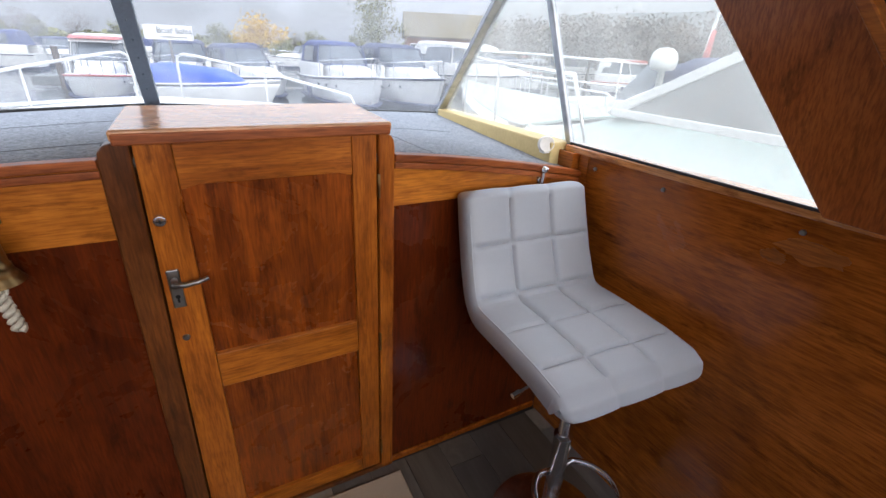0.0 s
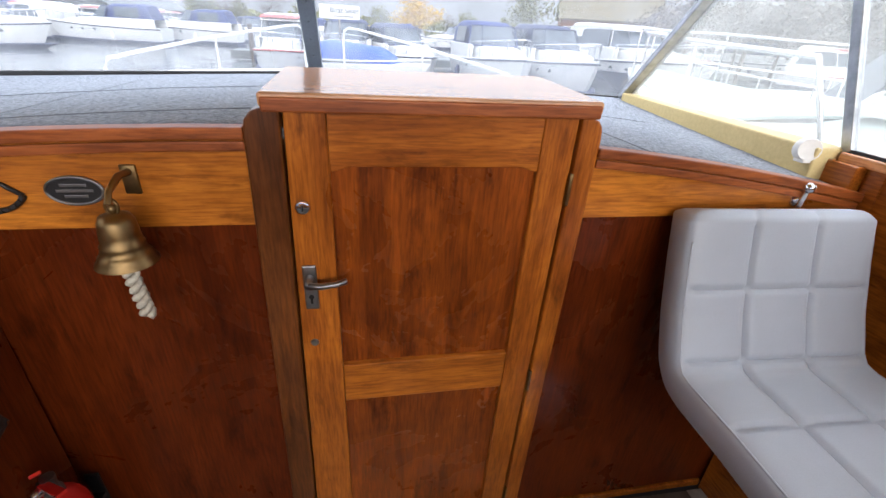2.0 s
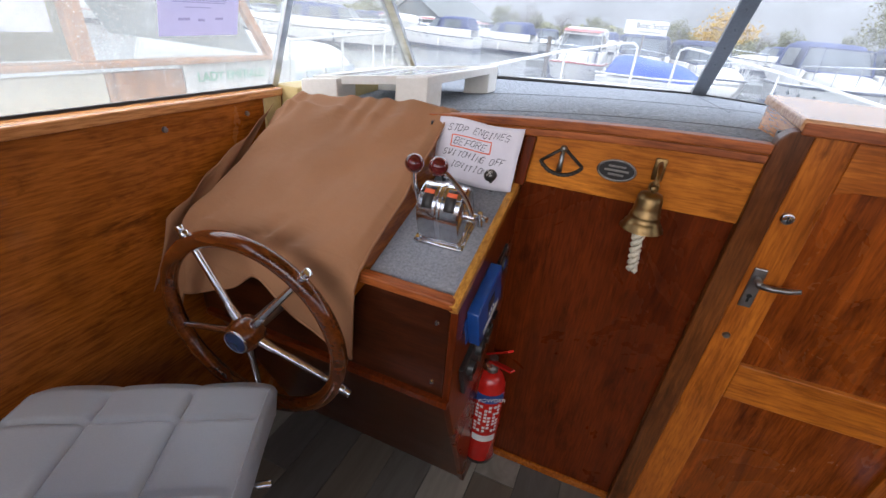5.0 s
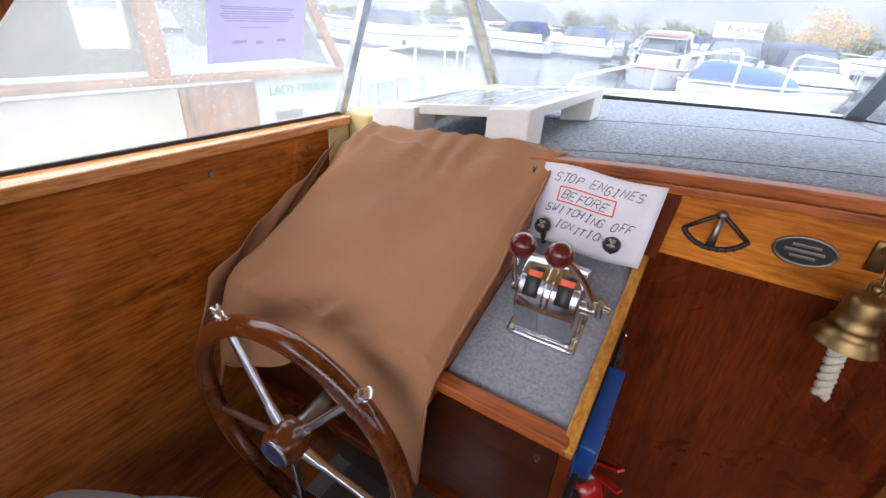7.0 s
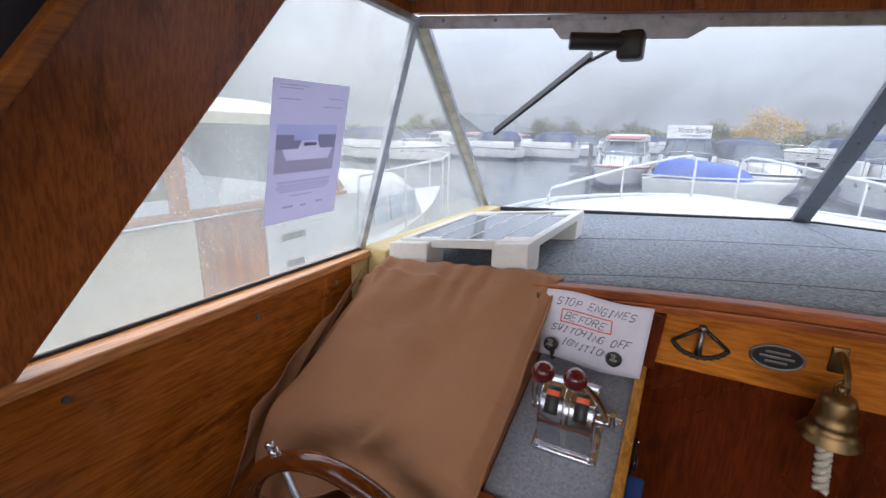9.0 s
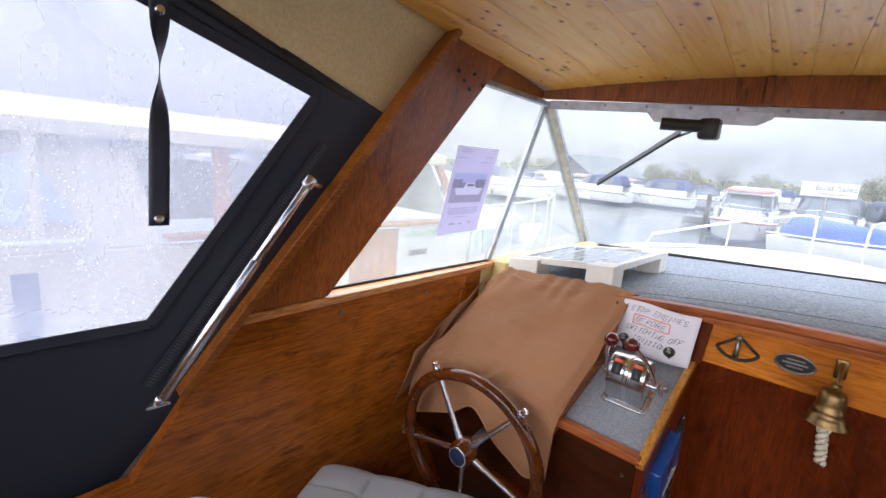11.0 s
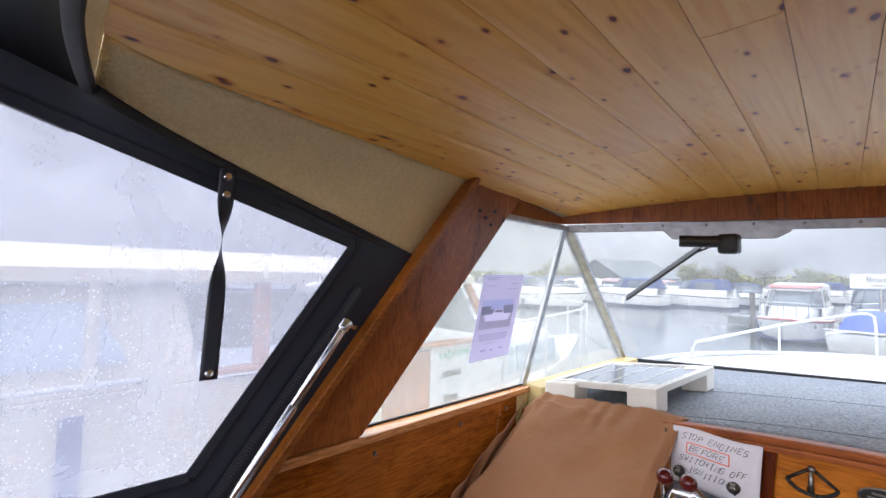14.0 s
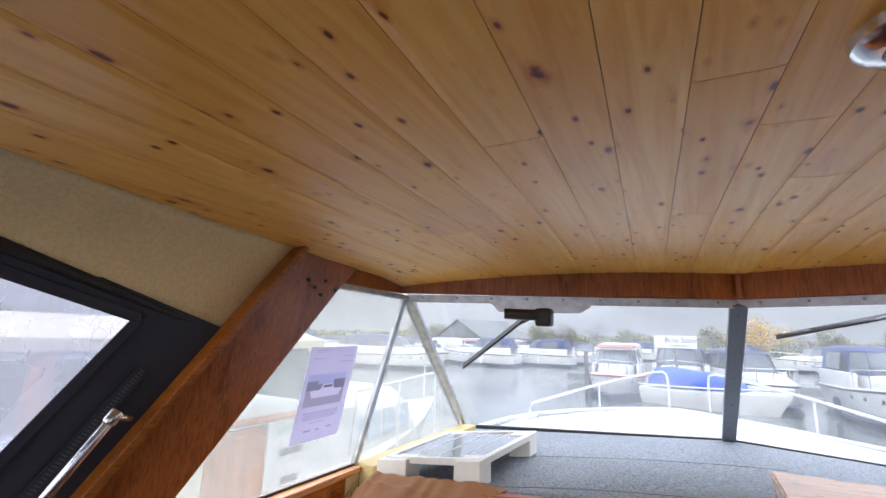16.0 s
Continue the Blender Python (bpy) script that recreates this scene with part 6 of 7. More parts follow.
def hull_mesh(L, B, H, deck=True):
    """A lofted hull: stern at -L/2, bow at +L/2, waterline at 0."""
    bm = bmesh.new()
    rows = []
    n = 16
    for i in range(n + 1):
        t = i / n
        b = B / 2 * (0.92 + 0.08 * min(1, t * 3)) * max(0.015, (1 - max(0.0, (t - 0.42) / 0.58) ** 2.3))
        h = H * (0.88 + 0.24 * t * t)
        y = -L / 2 + L * t
        rake = 0.12 * L * max(0, t - 0.7) / 0.3
        sec = [(0, y - rake, -0.3), (b * 0.7, y - rake * 0.9, -0.1), (b * 0.88, y - rake * 0.5, h * 0.35), (b * 0.98, y - rake * 0.15, h * 0.8), (b, y, h), (b * 0.9, y, h + 0.03)]
        rows.append([bm.verts.new(p) for p in sec] + [bm.verts.new((-p[0], p[1], p[2])) for p in sec[::-1]])
    m = len(rows[0])
    for a, b in zip(rows, rows[1:]):
        for j in range(m):
            bm.faces.new((a[j], a[(j + 1) % m], b[(j + 1) % m], b[j]))
    bm.faces.new(rows[0][::-1])
    bm.faces.new(rows[-1])
    bmesh.ops.recalc_face_normals(bm, faces=bm.faces[:])
    return bm


def loaf(y0, y1, w0, w1, z0, z1, z2, round_=0.25, n=12):
    """A rounded cabin top that runs from y0 to y1."""
    def fn(u, v):
        y = y0 + (y1 - y0) * v
        w = w0 + (w1 - w0) * v
        h = z1 + (z2 - z1) * v
        end = min(1.0, v / 0.1, (1 - v) / 0.22) ** 0.5 if 0 < v < 1 else 0.0
        a = math.pi * u
        cx = math.copysign(abs(math.cos(a)) ** round_, math.cos(a))
        cz = abs(math.sin(a)) ** (round_ * 1.6)
        return (w / 2 * cx, y, z0 + (h - z0) * cz * end)
    return sheet(fn, 24, n)


def cruiser(name, label, L, B, H, hood, m, group="", stripe=None, wheelhouse=False, lower=None):
    """A moored motor cruiser with its bow to local +y."""
    b = thing(name, (0, 0, 0), label, "boat", group)
    part("hull", hull_mesh(L, B, H), M_WHITE, b, "white hull", 40)
    # dark band stands for shade low on the hull; real navy paint where lower is given
    part("boot_topping", hull_mesh(L * 1.004, B * 1.012, H * (0.62 if lower else 0.2)), lower or M_NAVY, b, "dark lower hull for shade and navy paint", 40)
    part("rubbing_strake", tube([(B / 2 * (1 - max(0.0, (t - 0.42) / 0.58) ** 2.3) * 0.985 + 0.01, -L / 2 + L * t, H * (0.84 + 0.24 * t * t)) for t in [k / 14 for k in range(15)]] + [(-(B / 2 * (1 - max(0.0, (t - 0.42) / 0.58) ** 2.3) * 0.985 + 0.01), -L / 2 + L * t, H * (0.84 + 0.24 * t * t)) for t in [k / 14 for k in range(14, -1, -1)]], 0.035, 6), stripe or M_NAVYHULL, b, "dark rubbing strake", True)
    part("coachroof", loaf(-0.05 * L, 0.36 * L, B * 0.72, B * 0.42, H * 0.95, H + 0.42, H + 0.22), M_WHITE, b, "white coachroof", 50)
    zb, zt = H + 0.36, H + 0.98
    yf = 0.04 * L
    for s in (-1, 0, 1):
        c = {0: [(-B * 0.26, yf + 0.18, zb), (B * 0.26, yf + 0.18, zb), (B * 0.22, yf - 0.32, zt), (-B * 0.22, yf - 0.32, zt)]}.get(s) or [(s * B * 0.27, yf + 0.17, zb), (s * B * 0.40, yf - 0.55, zb), (s * B * 0.34, yf - 0.8, zt), (s * B * 0.23, yf - 0.32, zt)]
        part("screen_pane", slab(c, (0, -0.02, 0)), M_TINT, b, "dark windscreen pane")
    part("screen_frame", tube([(-B * 0.4, yf - 0.55, zb), (-B * 0.27, yf + 0.18, zb), (B * 0.27, yf + 0.18, zb), (B * 0.4, yf - 0.55, zb), (B * 0.345, yf - 0.8, zt), (B * 0.225, yf - 0.33, zt), (-B * 0.225, yf - 0.33, zt), (-B * 0.345, yf - 0.8, zt)], 0.03, 6, True), M_WHITE if wheelhouse else hood, b, "screen frame", 40)
    part("side_coaming", merge(box(-B * 0.46, -B * 0.38, -0.46 * L, yf, H * 0.85, zb + 0.02, 0.03), box(B * 0.38, B * 0.46, -0.46 * L, yf, H * 0.85, zb + 0.02, 0.03)), M_WHITE, b, "", 40)
    if wheelhouse:
        part("hardtop", loaf(-0.44 * L, yf - 0.1, B * 0.84, B * 0.66, zt - 0.03, zt + 0.28, zt + 0.16, 0.2), M_WHITE, b, "white hard top", 50)
        for s in (-1, 1):
            part("side_window", slab([(s * B * 0.425, -0.40 * L, zb), (s * B * 0.415, yf - 0.6, zb), (s * B * 0.37, yf - 0.85, zt), (s * B * 0.385, -0.36 * L, zt)], (s * 0.02, 0, 0)), M_TINT, b, "dark side window")
        part("after_cabin", box(-B * 0.41, B * 0.41, -0.45 * L, -0.3 * L, H * 0.8, zt, 0.06), M_WHITE, b, "", 40)
    else:
        part("hood", loaf(-0.45 * L, yf - 0.3, B * 0.86, B * 0.6, zb, zt + 0.2, zt + 0.12, 0.3), hood, b, "canvas cockpit hood", 50)
        for s in (-1, 1):
            part("hood_window", slab([(s * B * 0.436, -0.34 * L, zb + 0.08), (s * B * 0.42, -0.14 * L, zb + 0.08), (s * B * 0.385, -0.14 * L, zt - 0.04), (s * B * 0.40, -0.34 * L, zt - 0.04)], (s * 0.02, 0, 0)), M_TINT, b, "clear hood window")
    for t in (0.56, 0.66, 0.76):
        for s in (-1, 1):
            bb = B / 2 * (1 - max(0.0, (t - 0.42) / 0.58) ** 2.3) * 0.965
            part("porthole", lathe([(0.001, 0.03), (0.09, 0.03), (0.1, 0.0), (0.001, 0.0)], 14, Matrix.Translation((s * bb, -L / 2 + L * (t - 0.015), H * 0.74)) @ pose(0, 0, 0, 0, s * 90, 0) @ Matrix.Diagonal((0.6, 1.2, 1, 1))), M_TINT, b, "dark porthole", 40)
    rail = []
    for t in [0.45, 0.55, 0.68, 0.8, 0.9, 0.98]:
        bb = B / 2 * (1 - max(0.0, (t - 0.42) / 0.58) ** 2.3) * 0.9
        rail.append((bb, -L / 2 + L * t, H * (0.9 + 0.24 * t * t) + (0.5 if t > 0.5 else 0.1)))
    part("bow_rail", tube(rail + [(-p[0], p[1], p[2]) for p in rail[::-1]], 0.018, 6), M_CHROME, b, "steel bow rail", True)
    for p in rail[1:]:
        for s in (-1, 1):
            part("stanchion", rod((s * p[0], p[1], p[2] - 0.52), (s * p[0], p[1], p[2]), 0.014, None, 6), M_CHROME, b)
    for s in (-1, 1):
        part("fender", lathe([(0.001, 0.0), (0.07, 0.03), (0.09, 0.12), (0.09, 0.38), (0.06, 0.47), (0.001, 0.5)], 12, Matrix.Translation((s * (B / 2 + 0.06), -0.1 * L, 0.15))), M_WHITEWOOD if s < 0 else M_NAVY, b, "hanging fender", True)
    b.matrix_basis = m
    return b


cA = cruiser("motor_cruiser", "white motor cruiser with a dark blue canvas hood, moored bow-on", 6.4, 2.3, 1.0, M_BLUECAN, pose(4.65, 16.9, WATER, 0, 0, 181), "cruisers across the water")
cruiser("motor_cruiser", "white motor cruiser with a navy canvas hood, moored bow-on", 6.4, 2.4, 1.0, M_NAVY, pose(6.95, 16.8, WATER, 0, 0, 180), "cruisers across the water")
cruiser("motor_cruiser", "larger white hard-top motor cruiser with a navy hull band", 8.2, 2.9, 1.15, M_NAVY, pose(10.55, 17.4, WATER, 0, 0, 184), "cruisers across the water", None, True, M_NAVYHULL)
cB = cruiser("motor_cruiser", "white cruiser under a tall navy canvas hood", 6.0, 2.2, 0.75, M_NAVY, pose(1.75, 20.6, WATER, 0, 0, 195), "cruisers across the water")
cC = cruiser("motor_cruiser", "small white hard-top cruiser with a red roof", 5.4, 2.1, 0.8, M_REDROOF, pose(-3.1, 19.6, WATER, 0, 0, 181), "cruisers across the water", M_REDROOF, True)
part("red_roof", loaf(-2.3, 0.1, 1.7, 1.4, 1.85, 2.0, 1.95, 0.2), M_REDROOF, cC, "faded red roof", 50).matrix_parent_inverse = Matrix()
sign = thing("boat_sales_board", (-0.3, 17.5, 1.4), "pale board with unreadable lettering on a moored cruiser", "sign")
part("board", box(-1.46, -0.11, 17.6, 17.64, 1.56, 1.99, 0.01), M_LABEL, sign)
lettering("board_words", "Boat Sales", 0.24, M_INK, sign, Matrix.Translation((-0.62, 17.594, 1.83)) @ pose(0, 0, 0, 90, 0, 0), 0.003)
part("text_bar", box(-1.0, -0.3, 17.588, 17.6, 1.63, 1.67), M_OLDMETAL, sign)
part("post", rod((-0.8, 17.66, WATER), (-0.8, 17.66, 1.56), 0.04), M_OLDMETAL, sign)
tarp_boat = thing("covered_dinghy", (0.1, 17.4, WATER), "small white open boat under a bright blue tarpaulin", "boat")
DG = Matrix.Translation((0.25, 17.2, WATER)) @ pose(0, 0, 0, 0, 0, 248)
part("hull", hull_mesh(4.3, 1.7, 0.6), M_WHITE, tarp_boat, "white hull", 40, DG)
part("tarpaulin", loaf(-1.9, 1.0, 1.5, 1.1, 0.62, 1.3, 1.05, 0.45), M_BLUETARP, tarp_boat, "bright blue tarpaulin", True, DG)
part("gunwale", tube([DG @ Vector((sx * 0.84 * (1 - max(0.0, (t - 0.42) / 0.58) ** 2.3), -2.15 + 4.3 * t, 0.75 * (0.86 + 0.24 * t * t))) for sx, t in [(-1, k / 12) for k in range(13)] + [(1, k / 12) for k in range(12, -1, -1)]], 0.03, 6), M_WHITE, tarp_boat, "", True)
cruiser("motor_cruiser", "white cruiser with a navy canvas cabin behind the sales board", 6.0, 2.3, 0.85, M_NAVY, pose(-0.75, 20.9, WATER, 0, 0, 178), "cruisers across the water")

rr = random.Random(11)
far = 0
for az, d in [(-14, 60), (-17, 48), (-19, 66), (-21, 42), (-23, 58), (-25, 36), (-27, 50), (-29, 70), (-31, 40), (-33, 54), (-35, 30), (-37, 62), (-39, 46), (-42, 34), (-45, 52), (-48, 40), (-10, 75), (-4, 70), (3, 62), (10, 48), (14, 40), (32, 34), (36, 42), (44, 36), (50, 30), (-55, 45), (-62, 38), (-70, 48), (-80, 36), (57, 38), (-12, 44), (-15, 52), (-18, 38), (-20, 72), (-22, 50), (-24, 64), (-26, 44), (-28, 58), (-30, 48), (-32, 66), (-34, 44), (-36, 52), (-7, 58), (0, 50), (6, 66)]:
    src = (cA, cB, cC)[rr.randrange(3)]
    q = copy_thing(src, pose(d * math.sin(radians(az)), d * math.cos(radians(az)), WATER, 0, 0, rr.choice((90, 270, 180, 200, 100, 80)) + rr.uniform(-15, 15)))
    tagged(q, "white moored cruiser far across the marina", "boat", "far marina boats")

# the pontoon between the far berths
jetty = thing("pontoon", (0, 24, WATER), "low grey timber pontoon behind the moored cruisers", "pontoon")
part("walkway", box(-6, 22, 23.2, 24.6, WATER + 0.1, WATER + 0.45, 0.03), M_SHEDROOF, jetty, "grey timber walkway")
for k in range(8):
    part("pile", rod((-5 + 3.6 * k, 23.1, WATER - 0.2), (-5 + 3.6 * k, 23.1, 1.2), 0.11, None, 12), M_BARK, jetty, "dark mooring pile")

# neighbouring boat to starboard
nb = thing("neighbour_cruiser", (3.3, 2.0, WATER), "pale green-decked cruiser with a raked windscreen, moored alongside", "boat")
part("hull", hull_mesh(9.4, 2.9, 1.3), M_WHITE, nb, "white hull", 40, Matrix.Translation((3.35, 1.05, WATER)))


def green_deck(u, v):
    """Side decks that rise to the coaming under the screen and run out towards the bow."""
    y = -2.2 + 5.2 * v
    half = 1.36 - 0.5 * max(0.0, v - 0.72) ** 1.5 / 0.148
    e = min(u, 1 - u) * 2 * half
    rise = 0.215 * min(1.0, e / 0.52) * min(1.0, max(0.0, (1 - v) / 0.16))
    return (3.35 - half + 2 * half * u, y, 0.955 + rise)


part("side_deck", sheet(green_deck, 40, 24, (0, 0, -0.03)), M_PALEGREEN, nb, "pale green-grey deck", 40)
def fore_deck(u, v):
    """The neighbour's foredeck, following the sheer of its hull."""
    y = 2.98 + 2.6 * v
    t = (y + 3.65) / 9.4
    half = 1.45 * max(0.03, 1 - max(0.0, (t - 0.42) / 0.58) ** 2.3) * 0.87
    return (3.35 - half + 2 * half * u, y, WATER + 1.3 * (0.88 + 0.24 * t * t) + 0.04 + 0.05 * math.sin(math.pi * u))


part("fore_deck", sheet(fore_deck, 16, 14, (0, 0, -0.02)), M_PALEGREEN, nb, "pale green-grey foredeck", 40)
for s in (-1, 1):
    part("toe_rail", tube([(3.35 + s * (1.385 - 0.5 * max(0.0, v - 0.72) ** 1.5 / 0.148), -2.2 + 5.2 * v, 0.985) for v in [k / 20 for k in range(21)]], 0.022, 8), M_WHITE, nb, "white toe rail", True)
    TF, TA, TR = Vector((3.35 + s * 0.80, 2.2, 1.18)), Vector((3.35 + s * 0.72, 1.43, 1.57)), Vector((3.35 + s * 0.86, 0.1, 1.17))
    part("side_pane", slab([TF, TA, TR], (-s * 0.008, 0, 0)), M_SMOKE, nb, "smoky triangular side pane")
    part("front_pane", slab([TF, Vector((3.35, 2.75, 1.2)), Vector((3.35, 1.75, 1.62)), TA], (0, -0.008, -0.004)), M_SMOKE, nb, "smoky windscreen pane")
    for a, b, w in ((TF, TA, 0.06), (TF, TR, 0.05), (TA, TR, 0.04)):
        part("screen_bar", bar(a + Vector((-s * 0.0, 0, 0.01)), b + Vector((0, 0, 0.01)), w, 0.03, (1, 0, 0), 0.006), M_WHITE, nb, "white screen frame bar")
    for a, b in ((TF, Vector((3.35, 2.75, 1.2))), (TA, Vector((3.35, 1.75, 1.62)))):
        part("screen_bar", bar(a + Vector((0, 0.01, 0.01)), b + Vector((0, 0.01, 0.01)), 0.05, 0.03, (0, 0.5, 1), 0.006), M_WHITE, nb)
part("screen_bar", bar((3.35, 2.76, 1.21), (3.35, 1.76, 1.63), 0.05, 0.03, (0, 0.4, 1), 0.006), M_WHITE, nb)
rl = [(2.05, 1.9, 1.05), (2.07, 2.1, 1.42), (2.12, 3.0, 1.46), (2.35, 3.9, 1.5), (2.85, 4.85, 1.55), (3.3, 5.3, 1.56), (3.85, 4.85, 1.55), (4.4, 3.9, 1.5)]
part("bow_rail", tube(rl, 0.014, 8), M_CHROME, nb, "steel guard rail", True)
for p in rl[2:]:
    part("stanchion", rod((p[0], p[1], 0.95), p, 0.012, None, 8), M_CHROME, nb)
part("cleat", merge(box(2.0, 2.06, 2.55, 2.6, 1.0, 1.06, 0.01), rod((2.03, 2.48, 1.065), (2.03, 2.67, 1.065), 0.016)), M_OLDMETAL, nb, "", 40)
nb2 = cruiser("motor_cruiser", "white cruiser with a bow rail, moored beyond the neighbouring boat", 7.0, 2.6, 0.85, M_NAVY, pose(7.6, 5.9, WATER, 0, 0, 14))
dome = tagged(part("radar_dome", lathe([(0.001, -0.3), (0.04, -0.3), (0.04, -0.1), (0.12, -0.09), (0.15, -0.05), (0.16, 0.02), (0.14, 0.1), (0.09, 0.15), (0.001, 0.165)], 24, Matrix.Translation((5.1, 3.9, 1.52))), M_WHITE, None, "", True), "rounded white dome on a post on a neighbouring boat", "dome")
flag = thing("flag_staff", (8.2, 5.6, WATER), "leaning white staff with a furled red flag", "flag")
part("staff", rod((8.4, 5.7, 1.4), (9.1, 5.9, 4.2), 0.03), M_WHITE, flag)
part("furled_flag", tube([(8.4, 5.65, 1.5), (8.47, 5.67, 1.75), (8.55, 5.7, 2.1)], lambda t: 0.075 - 0.04 * t, 10), M_REDROOF, flag, "furled red cloth", True)

# neighbouring boat to port
pb = thing("neighbour_wooden_boat", (-4.0, 0.5, WATER), "white and varnished wooden boat with a posted shelter, moored alongside", "boat")
part("hull", hull_mesh(10.0, 2.8, 0.95), M_WHITE, pb, "white hull", 40, Matrix.Translation((-4.1, 1.2, WATER)))
part("coachroof", loaf(2.75, 4.5, 1.9, 1.3, 0.5, 1.28, 1.1, 0.35), M_WHITE, pb, "rounded white coachroof", True, Matrix.Translation((-3.95, 0, 0)))
for y0 in (2.86, 3.2, 3.54, 3.88):
    e = [-3.95 + (0.95 - 0.3 * (y - 2.75) / 1.75) * 0.995 for y in (y0, y0 + 0.27)]
    part("cabin_window", slab([(e[0], y0, 0.72), (e[1], y0 + 0.27, 0.72), (e[1] - 0.02, y0 + 0.27, 0.97), (e[0] - 0.02, y0, 0.97)], (0.02, 0, 0), 0.004), M_PALEGLASS, pb, "pale curtained cabin window")
for y0, y1, mt in ((-3.2, 1.5, M_CREAMPAINT), (1.505, 1.965, M_TEAK), (1.97, 2.98, M_WHITE)):
    part("side_panel", box(-3.06, -3.02, y0, y1, 0.35, 1.06 + (0.02 if mt is M_WHITE else 0), 0.006), mt, pb, "painted side panel")
part("capping", box(-3.08, -2.98, 0.3, 2.74, 1.085, 1.118, 0.008), M_TEAK, pb, "varnished capping")
part("cabin_side", slab([(-3.03, -3.2, 1.062), (-3.03, 0.28, 1.062), (-3.09, 0.18, 1.58), (-3.09, -3.2, 1.58)], (-0.04, 0, 0), 0.006), M_CREAMPAINT, pb, "cream cabin side")
for y0 in (-2.5, -1.5, -0.6):
    part("cabin_pane", slab([(-3.035, y0, 1.2), (-3.035, y0 + 0.55, 1.2), (-3.068, y0 + 0.4, 1.5), (-3.068, y0 - 0.05, 1.5)], (0.012, 0, 0)), M_PALEGLASS, pb, "pale blue-grey cabin window")
for y in (-2.6, -1.4, -0.2, 0.6, 1.43):
    part("shelter_post", bar((-3.03, y, 1.118), (-3.05, y, 1.6), 0.085 if y > 0.3 else 0.05, 0.06, (1, 0, 0), 0.006), M_TEAK if y > 0.3 else M_CREAMPAINT, pb, "shelter post")
part("raked_post", bar((-3.03, 2.71, 1.118), (-3.05, 2.40, 1.6), 0.06, 0.05, (1, 0, 0), 0.006), M_TEAK, pb, "raked varnished front post")
part("shelter_roof", sheet(lambda u, v: (-5.0 + 2.0 * u, -3.3 + 5.75 * v, 1.6 + 0.14 * math.sin(math.pi * u)), 16, 2, (0, 0, 0.065)), M_CREAMPAINT, pb, "cream shelter roof", 40)
part("fore_window", slab([(-3.12, 2.70, 1.12), (-4.8, 2.70, 1.12), (-4.75, 2.40, 1.6), (-3.14, 2.40, 1.6)], (0, -0.02, 0)), M_PALEGLASS, pb, "pale raked fore window")
part("far_side", box(-4.95, -4.9, -3.2, 2.5, 0.9, 1.45, 0.006), M_CREAMPAINT, pb, "cream far side of the cockpit")
for y0 in (-2.9, -1.9):
    part("blue_curtain", slab([(-3.12, y0, 1.12), (-3.12, y0 + 0.16, 1.12), (-3.15, y0 + 0.16, 1.56), (-3.15, y0, 1.56)], (-0.02, 0, 0)), M_BLUECAN, pb, "rolled blue canvas curtain")
for y0 in (-2.7, -1.9, -1.3, -0.75, -0.3):
    part("blue_stripe", box(-3.015, -3.005, y0, y0 + 0.09, 0.36, 0.98), M_BLUECAN, pb, "blue fender cloth")
part("grab_rail", tube([(-3.03, -1.6, 1.10), (-2.97, -1.6, 1.12), (-2.97, 0.0, 1.12), (-3.03, 0.0, 1.10)], 0.014, 8), M_WHITE, pb, "", True)
lettering("boat_name", "LADY EMERALD", 0.082, M_GREENINK, pb, Matrix.Translation((-3.014, 2.345, 1.0)) @ pose(0, 0, 0, 90, 0, 90), 0.002)
for z, w in ((0.82, 0.22), (0.62, 0.16)):
    part("text_bar", box(-3.016, -3.012, 2.2 - w / 2, 2.2 + w / 2, z, z + 0.05), M_OLDMETAL, pb)
rl = [(-2.95, 2.8, 0.7), (-2.95, 2.85, 1.22), (-3.0, 3.6, 1.25), (-3.15, 4.6, 1.28), (-3.5, 5.4, 1.3), (-4.1, 5.9, 1.3)]
part("guard_rail", tube(rl, 0.014, 8), M_WHITE, pb, "white guard rail", True)
for p in rl[2:]:
    part("stanchion", rod((p[0], p[1], 0.5), p, 0.012, None, 8), M_WHITE, pb)

sheet2 = thing("window_sheet", (-3.0, 1.23, 1.25), "white paper sheet with a small picture behind a neighbouring boat's window", "notice")
part("sheet", box(-3.052, -3.05, 1.135, 1.34, 1.25, 1.55), M_PAPER, sheet2)
part("picture", box(-3.0495, -3.0485, 1.155, 1.32, 1.41, 1.50), M_PALEGLASS, sheet2, "small printed picture")

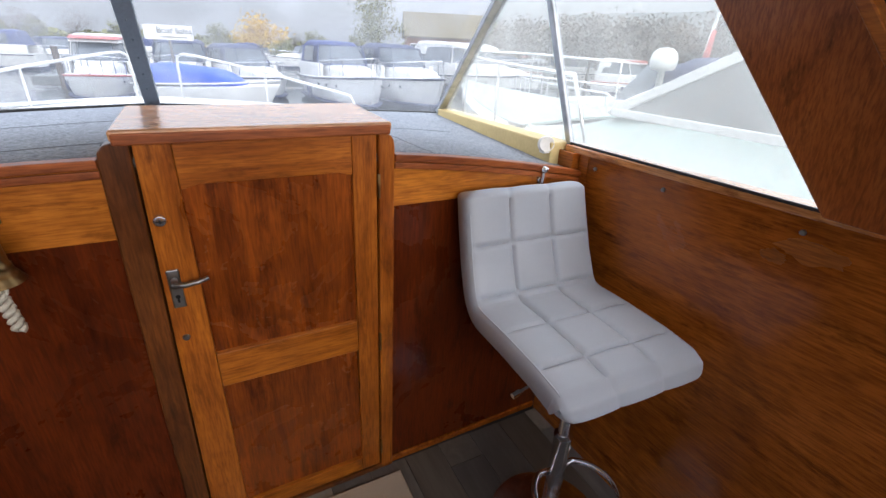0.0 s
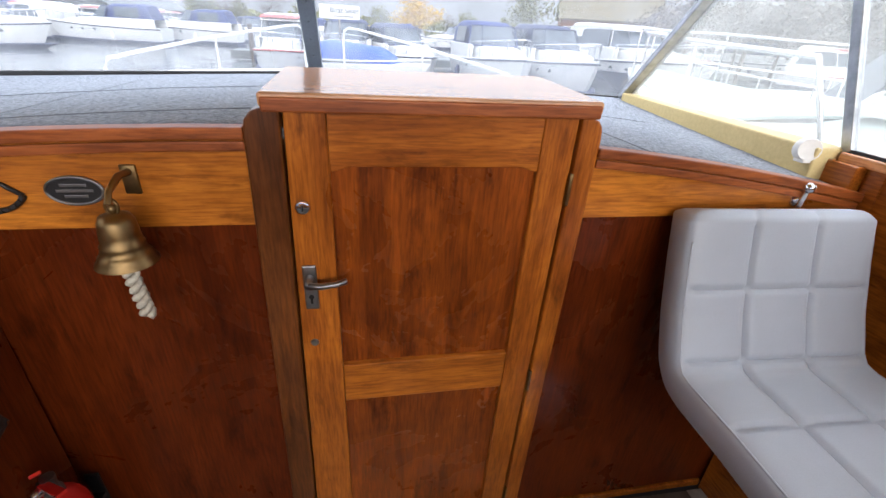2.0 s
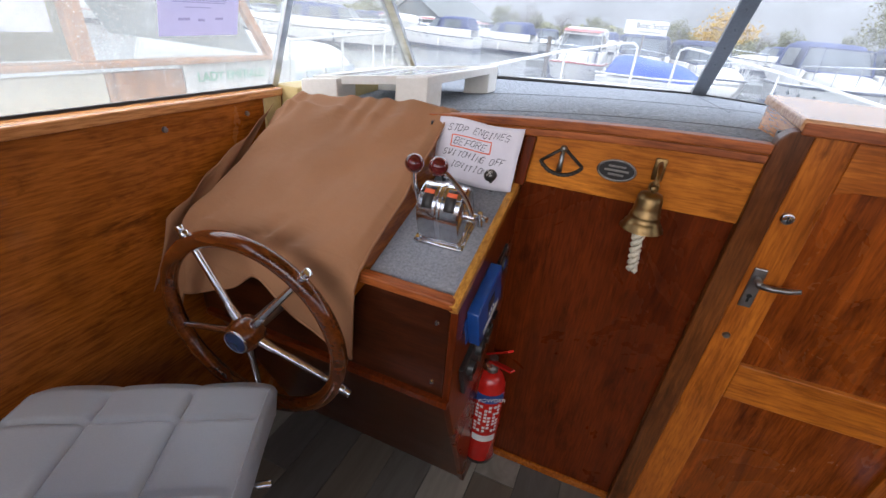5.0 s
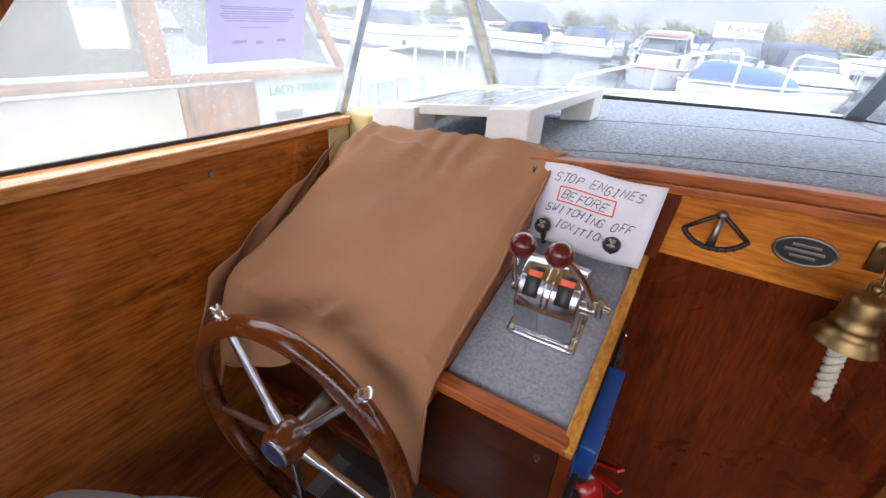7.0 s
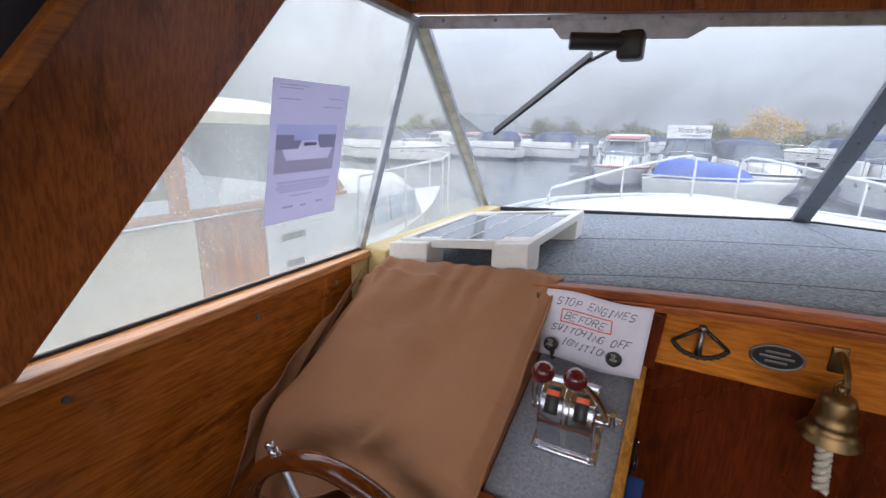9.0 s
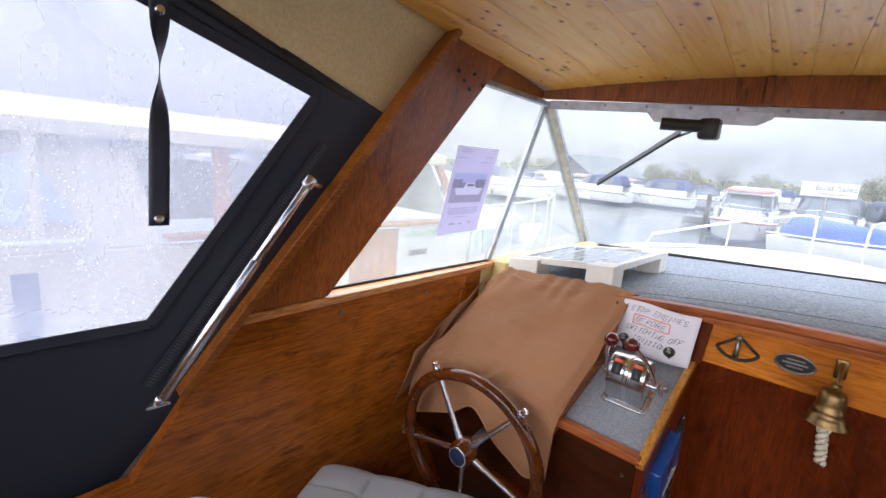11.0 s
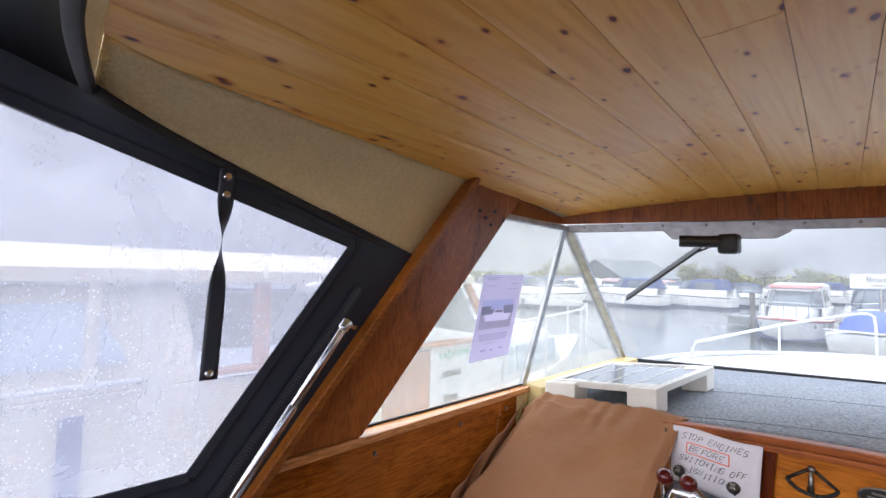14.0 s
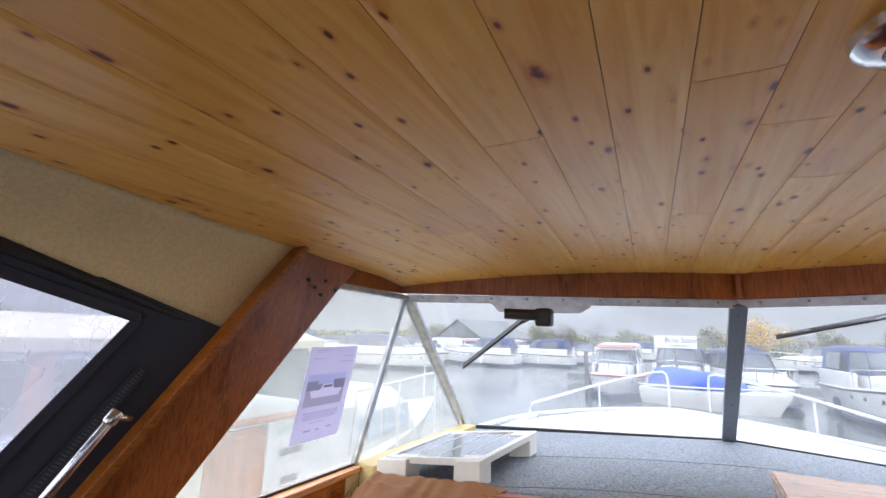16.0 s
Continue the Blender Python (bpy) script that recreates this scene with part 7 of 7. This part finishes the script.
# buildings on the bank
def gable(name, label, at, w, d, eave, ridge, turn, wall_mat, roof_mat, windows):
    h = thing(name, (0, 0, 0), label, "building")
    part("wall", prism([(-w / 2, 0), (w / 2, 0), (w / 2, eave), (-w / 2, eave)], lambda a, b, c: (a, c, b), -d / 2, d / 2), wall_mat, h)
    for s in (-1, 1):
        part("gable_end", slab([(s * w / 2, -d / 2, eave), (s * w / 2, d / 2, eave), (s * w / 2, 0, ridge)], (-s * 0.15, 0, 0)), wall_mat, h)
        part("roof", slab([(-w / 2 - 0.4, s * (d / 2 + 0.4), eave - 0.25), (w / 2 + 0.4, s * (d / 2 + 0.4), eave - 0.25), (w / 2 + 0.4, 0, ridge + 0.05), (-w / 2 - 0.4, 0, ridge + 0.05)], (0, 0, 0.14)), roof_mat, h)
    for k in range(windows):
        x = -w / 2 + w * (k + 0.5) / windows
        wd = part("window", box(x - 0.55, x + 0.55, -d / 2 - 0.05, -d / 2 + 0.03, eave * 0.35, eave * 0.75, 0.02), M_WHITE, h, "white window frame")
        part("pane", box(x - 0.47, x + 0.47, -d / 2 - 0.07, -d / 2 - 0.04, eave * 0.38, eave * 0.72), M_TINT, wd)
    h.matrix_basis = Matrix.Translation(at) @ pose(0, 0, 0, 0, 0, turn)
    return h


gable("clubhouse", "low brown brick clubhouse with a mossy tiled roof", (30, 58, -0.2), 11.5, 8, 3.7, 6.4, -20, M_BRICK, M_MOSSROOF, 6)
gable("boat_shed", "grey sheet-metal boat shed on the far bank", (-38, 84, -0.2), 12, 15, 2.2, 5.4, 62, M_SHEDROOF, M_SHEDROOF, 2)
gable("long_shed", "long low dark-roofed shed along the bank", (48, 26, -0.2), 44, 16, 2.6, 6.4, 112, M_SHEDROOF, M_SHEDROOF, 5)


def tree(name, label, at, height, spread, leaves, leaf, seed, size=0.16):
    """A tapered trunk with forked limbs, and a crown of small loose leaf clumps."""
    q = random.Random(seed)
    t = thing(name, (0, 0, 0), label, "tree", "trees on the bank")
    trunk = [tube([(0, 0, 0), (0.05, 0.02, height * 0.2), (0.0, 0.06, height * 0.45), (0.04, 0, height * 0.7)], lambda k: height * 0.03 * (1 - 0.75 * k), 8)]
    tips = []
    for k in range(9):
        a = q.uniform(0, 6.28)
        z0 = height * q.uniform(0.25, 0.6)
        r = spread * q.uniform(0.5, 0.95)
        tip = Vector((r * math.cos(a), r * math.sin(a), min(height * 0.97, z0 + height * q.uniform(0.15, 0.42))))
        midp = Vector((r * 0.4 * math.cos(a), r * 0.4 * math.sin(a), z0 + height * 0.12))
        trunk.append(tube([(0, 0, z0), midp, tip], lambda k: height * 0.011 * (1 - 0.8 * k), 5))
        tips += [tip, midp.lerp(tip, 0.5)]
    tips.append(Vector((0, 0, height * 0.92)))
    part("trunk", merge(*trunk), M_BARK, t, "", True)
    bm = bmesh.new()
    for k in range(leaves):
        c = q.choice(tips) + Vector((q.gauss(0, 1), q.gauss(0, 1), q.gauss(0, 0.8))) * spread * 0.2
        u = Vector((q.gauss(0, 1), q.gauss(0, 1), q.gauss(0, 1))).normalized() * size * q.uniform(0.5, 1.4)
        w = Vector((q.gauss(0, 1), q.gauss(0, 1), q.gauss(0, 1))).normalized() * size * q.uniform(0.4, 1.0)
        bm.faces.new([bm.verts.new(c - u), bm.verts.new(c + w), bm.verts.new(c + u), bm.verts.new(c - w * 0.7)])
    part("crown", bm, leaf, t)
    t.matrix_basis = Matrix.Translation(at)
    return t


tree("willow_tree", "olive-yellow autumn willow beside the clubhouse", (19.5, 56, -0.3), 7.2, 3.6, 2600, M_LEAF_OLIVE, 3)
tree("golden_tree", "rounded golden autumn tree on the bank", (7.2, 66, -0.3), 5.0, 3.0, 1800, M_LEAF_GOLD, 5)
tree("golden_tree", "small golden autumn tree on the bank", (5.5, 72, -0.3), 3.2, 2.4, 1200, M_LEAF_GOLD, 6)
T1 = tree("bank_tree", "grey-green tree on the far bank", (-30, 100, -0.3), 5.5, 2.8, 1500, M_LEAF_OLIVE, 7, 0.2)
T2 = tree("bank_tree", "nearly bare grey tree on the far bank", (33, 72, -0.3), 5.6, 3.0, 1500, M_LEAF_BARE, 8, 0.09)
for k in range(46):
    az = rr.uniform(-95, 75)
    d = rr.uniform(85, 140)
    copy_thing(rr.choice((T1, T2, T1)), pose(d * math.sin(radians(az)), d * math.cos(radians(az)), -0.4, 0, 0, rr.uniform(0, 360)))
for az, d in ((33, 70), (36, 64)):
    copy_thing(T2, pose(d * math.sin(radians(az)), d * math.cos(radians(az)), -0.4, 0, 0, az * 31))

B1 = tree("bare_bush", "tall nearly bare grey-brown bush on the near bank", (23, 27, -0.3), 4.2, 2.6, 3200, M_LEAF_BARE, 12, 0.13)
for az, d, turn in ((36, 36, 40), (41, 38, 130), (44, 33, 220), (47, 36, 310), (50, 33, 75), (53, 35, 160), (56, 32, 250), (33, 44, 20)):
    copy_thing(B1, pose(d * math.sin(radians(az)), d * math.cos(radians(az)), -0.3, 0, 0, turn))

hedge = bmesh.new()
hr = random.Random(21)
for k in range(26000):
    az = radians(hr.uniform(-105, 85))
    d = hr.uniform(135, 160)
    top = 2.2 + 1.3 * noise.noise((az * 14, 0.3, 0)) + 1.0 * noise.noise((az * 55, 1.7, 0))
    c = Vector((d * math.sin(az), d * math.cos(az), hr.uniform(-0.2, max(0.8, top + 0.8))))
    u = Vector((hr.gauss(0, 1), hr.gauss(0, 1), hr.gauss(0, 1))).normalized() * hr.uniform(0.3, 0.8)
    w = Vector((hr.gauss(0, 1), hr.gauss(0, 1), hr.gauss(0, 1))).normalized() * hr.uniform(0.3, 0.7)
    hedge.faces.new([hedge.verts.new(c - u), hedge.verts.new(c + w), hedge.verts.new(c + u), hedge.verts.new(c - w)])
tagged(part("far_woods", hedge, M_LEAF_OLIVE), "far dull-green tree line around the marina", "woods", "", "stuff")

# ---- floor planks ----
plank = bmesh.new()
merge(plank, box(0, 0.148, 0, 0.898, 0, 0.005, 0.0012, 1))
plank_mesh = bpy.data.meshes.new("plank")
plank.to_mesh(plank_mesh)
plank.free()
plank_mesh.materials.append(M_PLANK)
for i in range(20):
    for j in range(5):
        o = new("plank", plank_mesh)
        o.parent = floor
        o.matrix_basis = Matrix.Translation((-1.52 + 0.15 * i, -2.6 + 0.9 * j - 0.3 * (i % 3), -0.0055))
        if o.matrix_basis.translation.y + 0.9 > 1.13:
            o.scale = (1, (1.12 - o.matrix_basis.translation.y) / 0.9, 1)
            if o.scale[1] < 0.05:
                bpy.data.objects.remove(o)
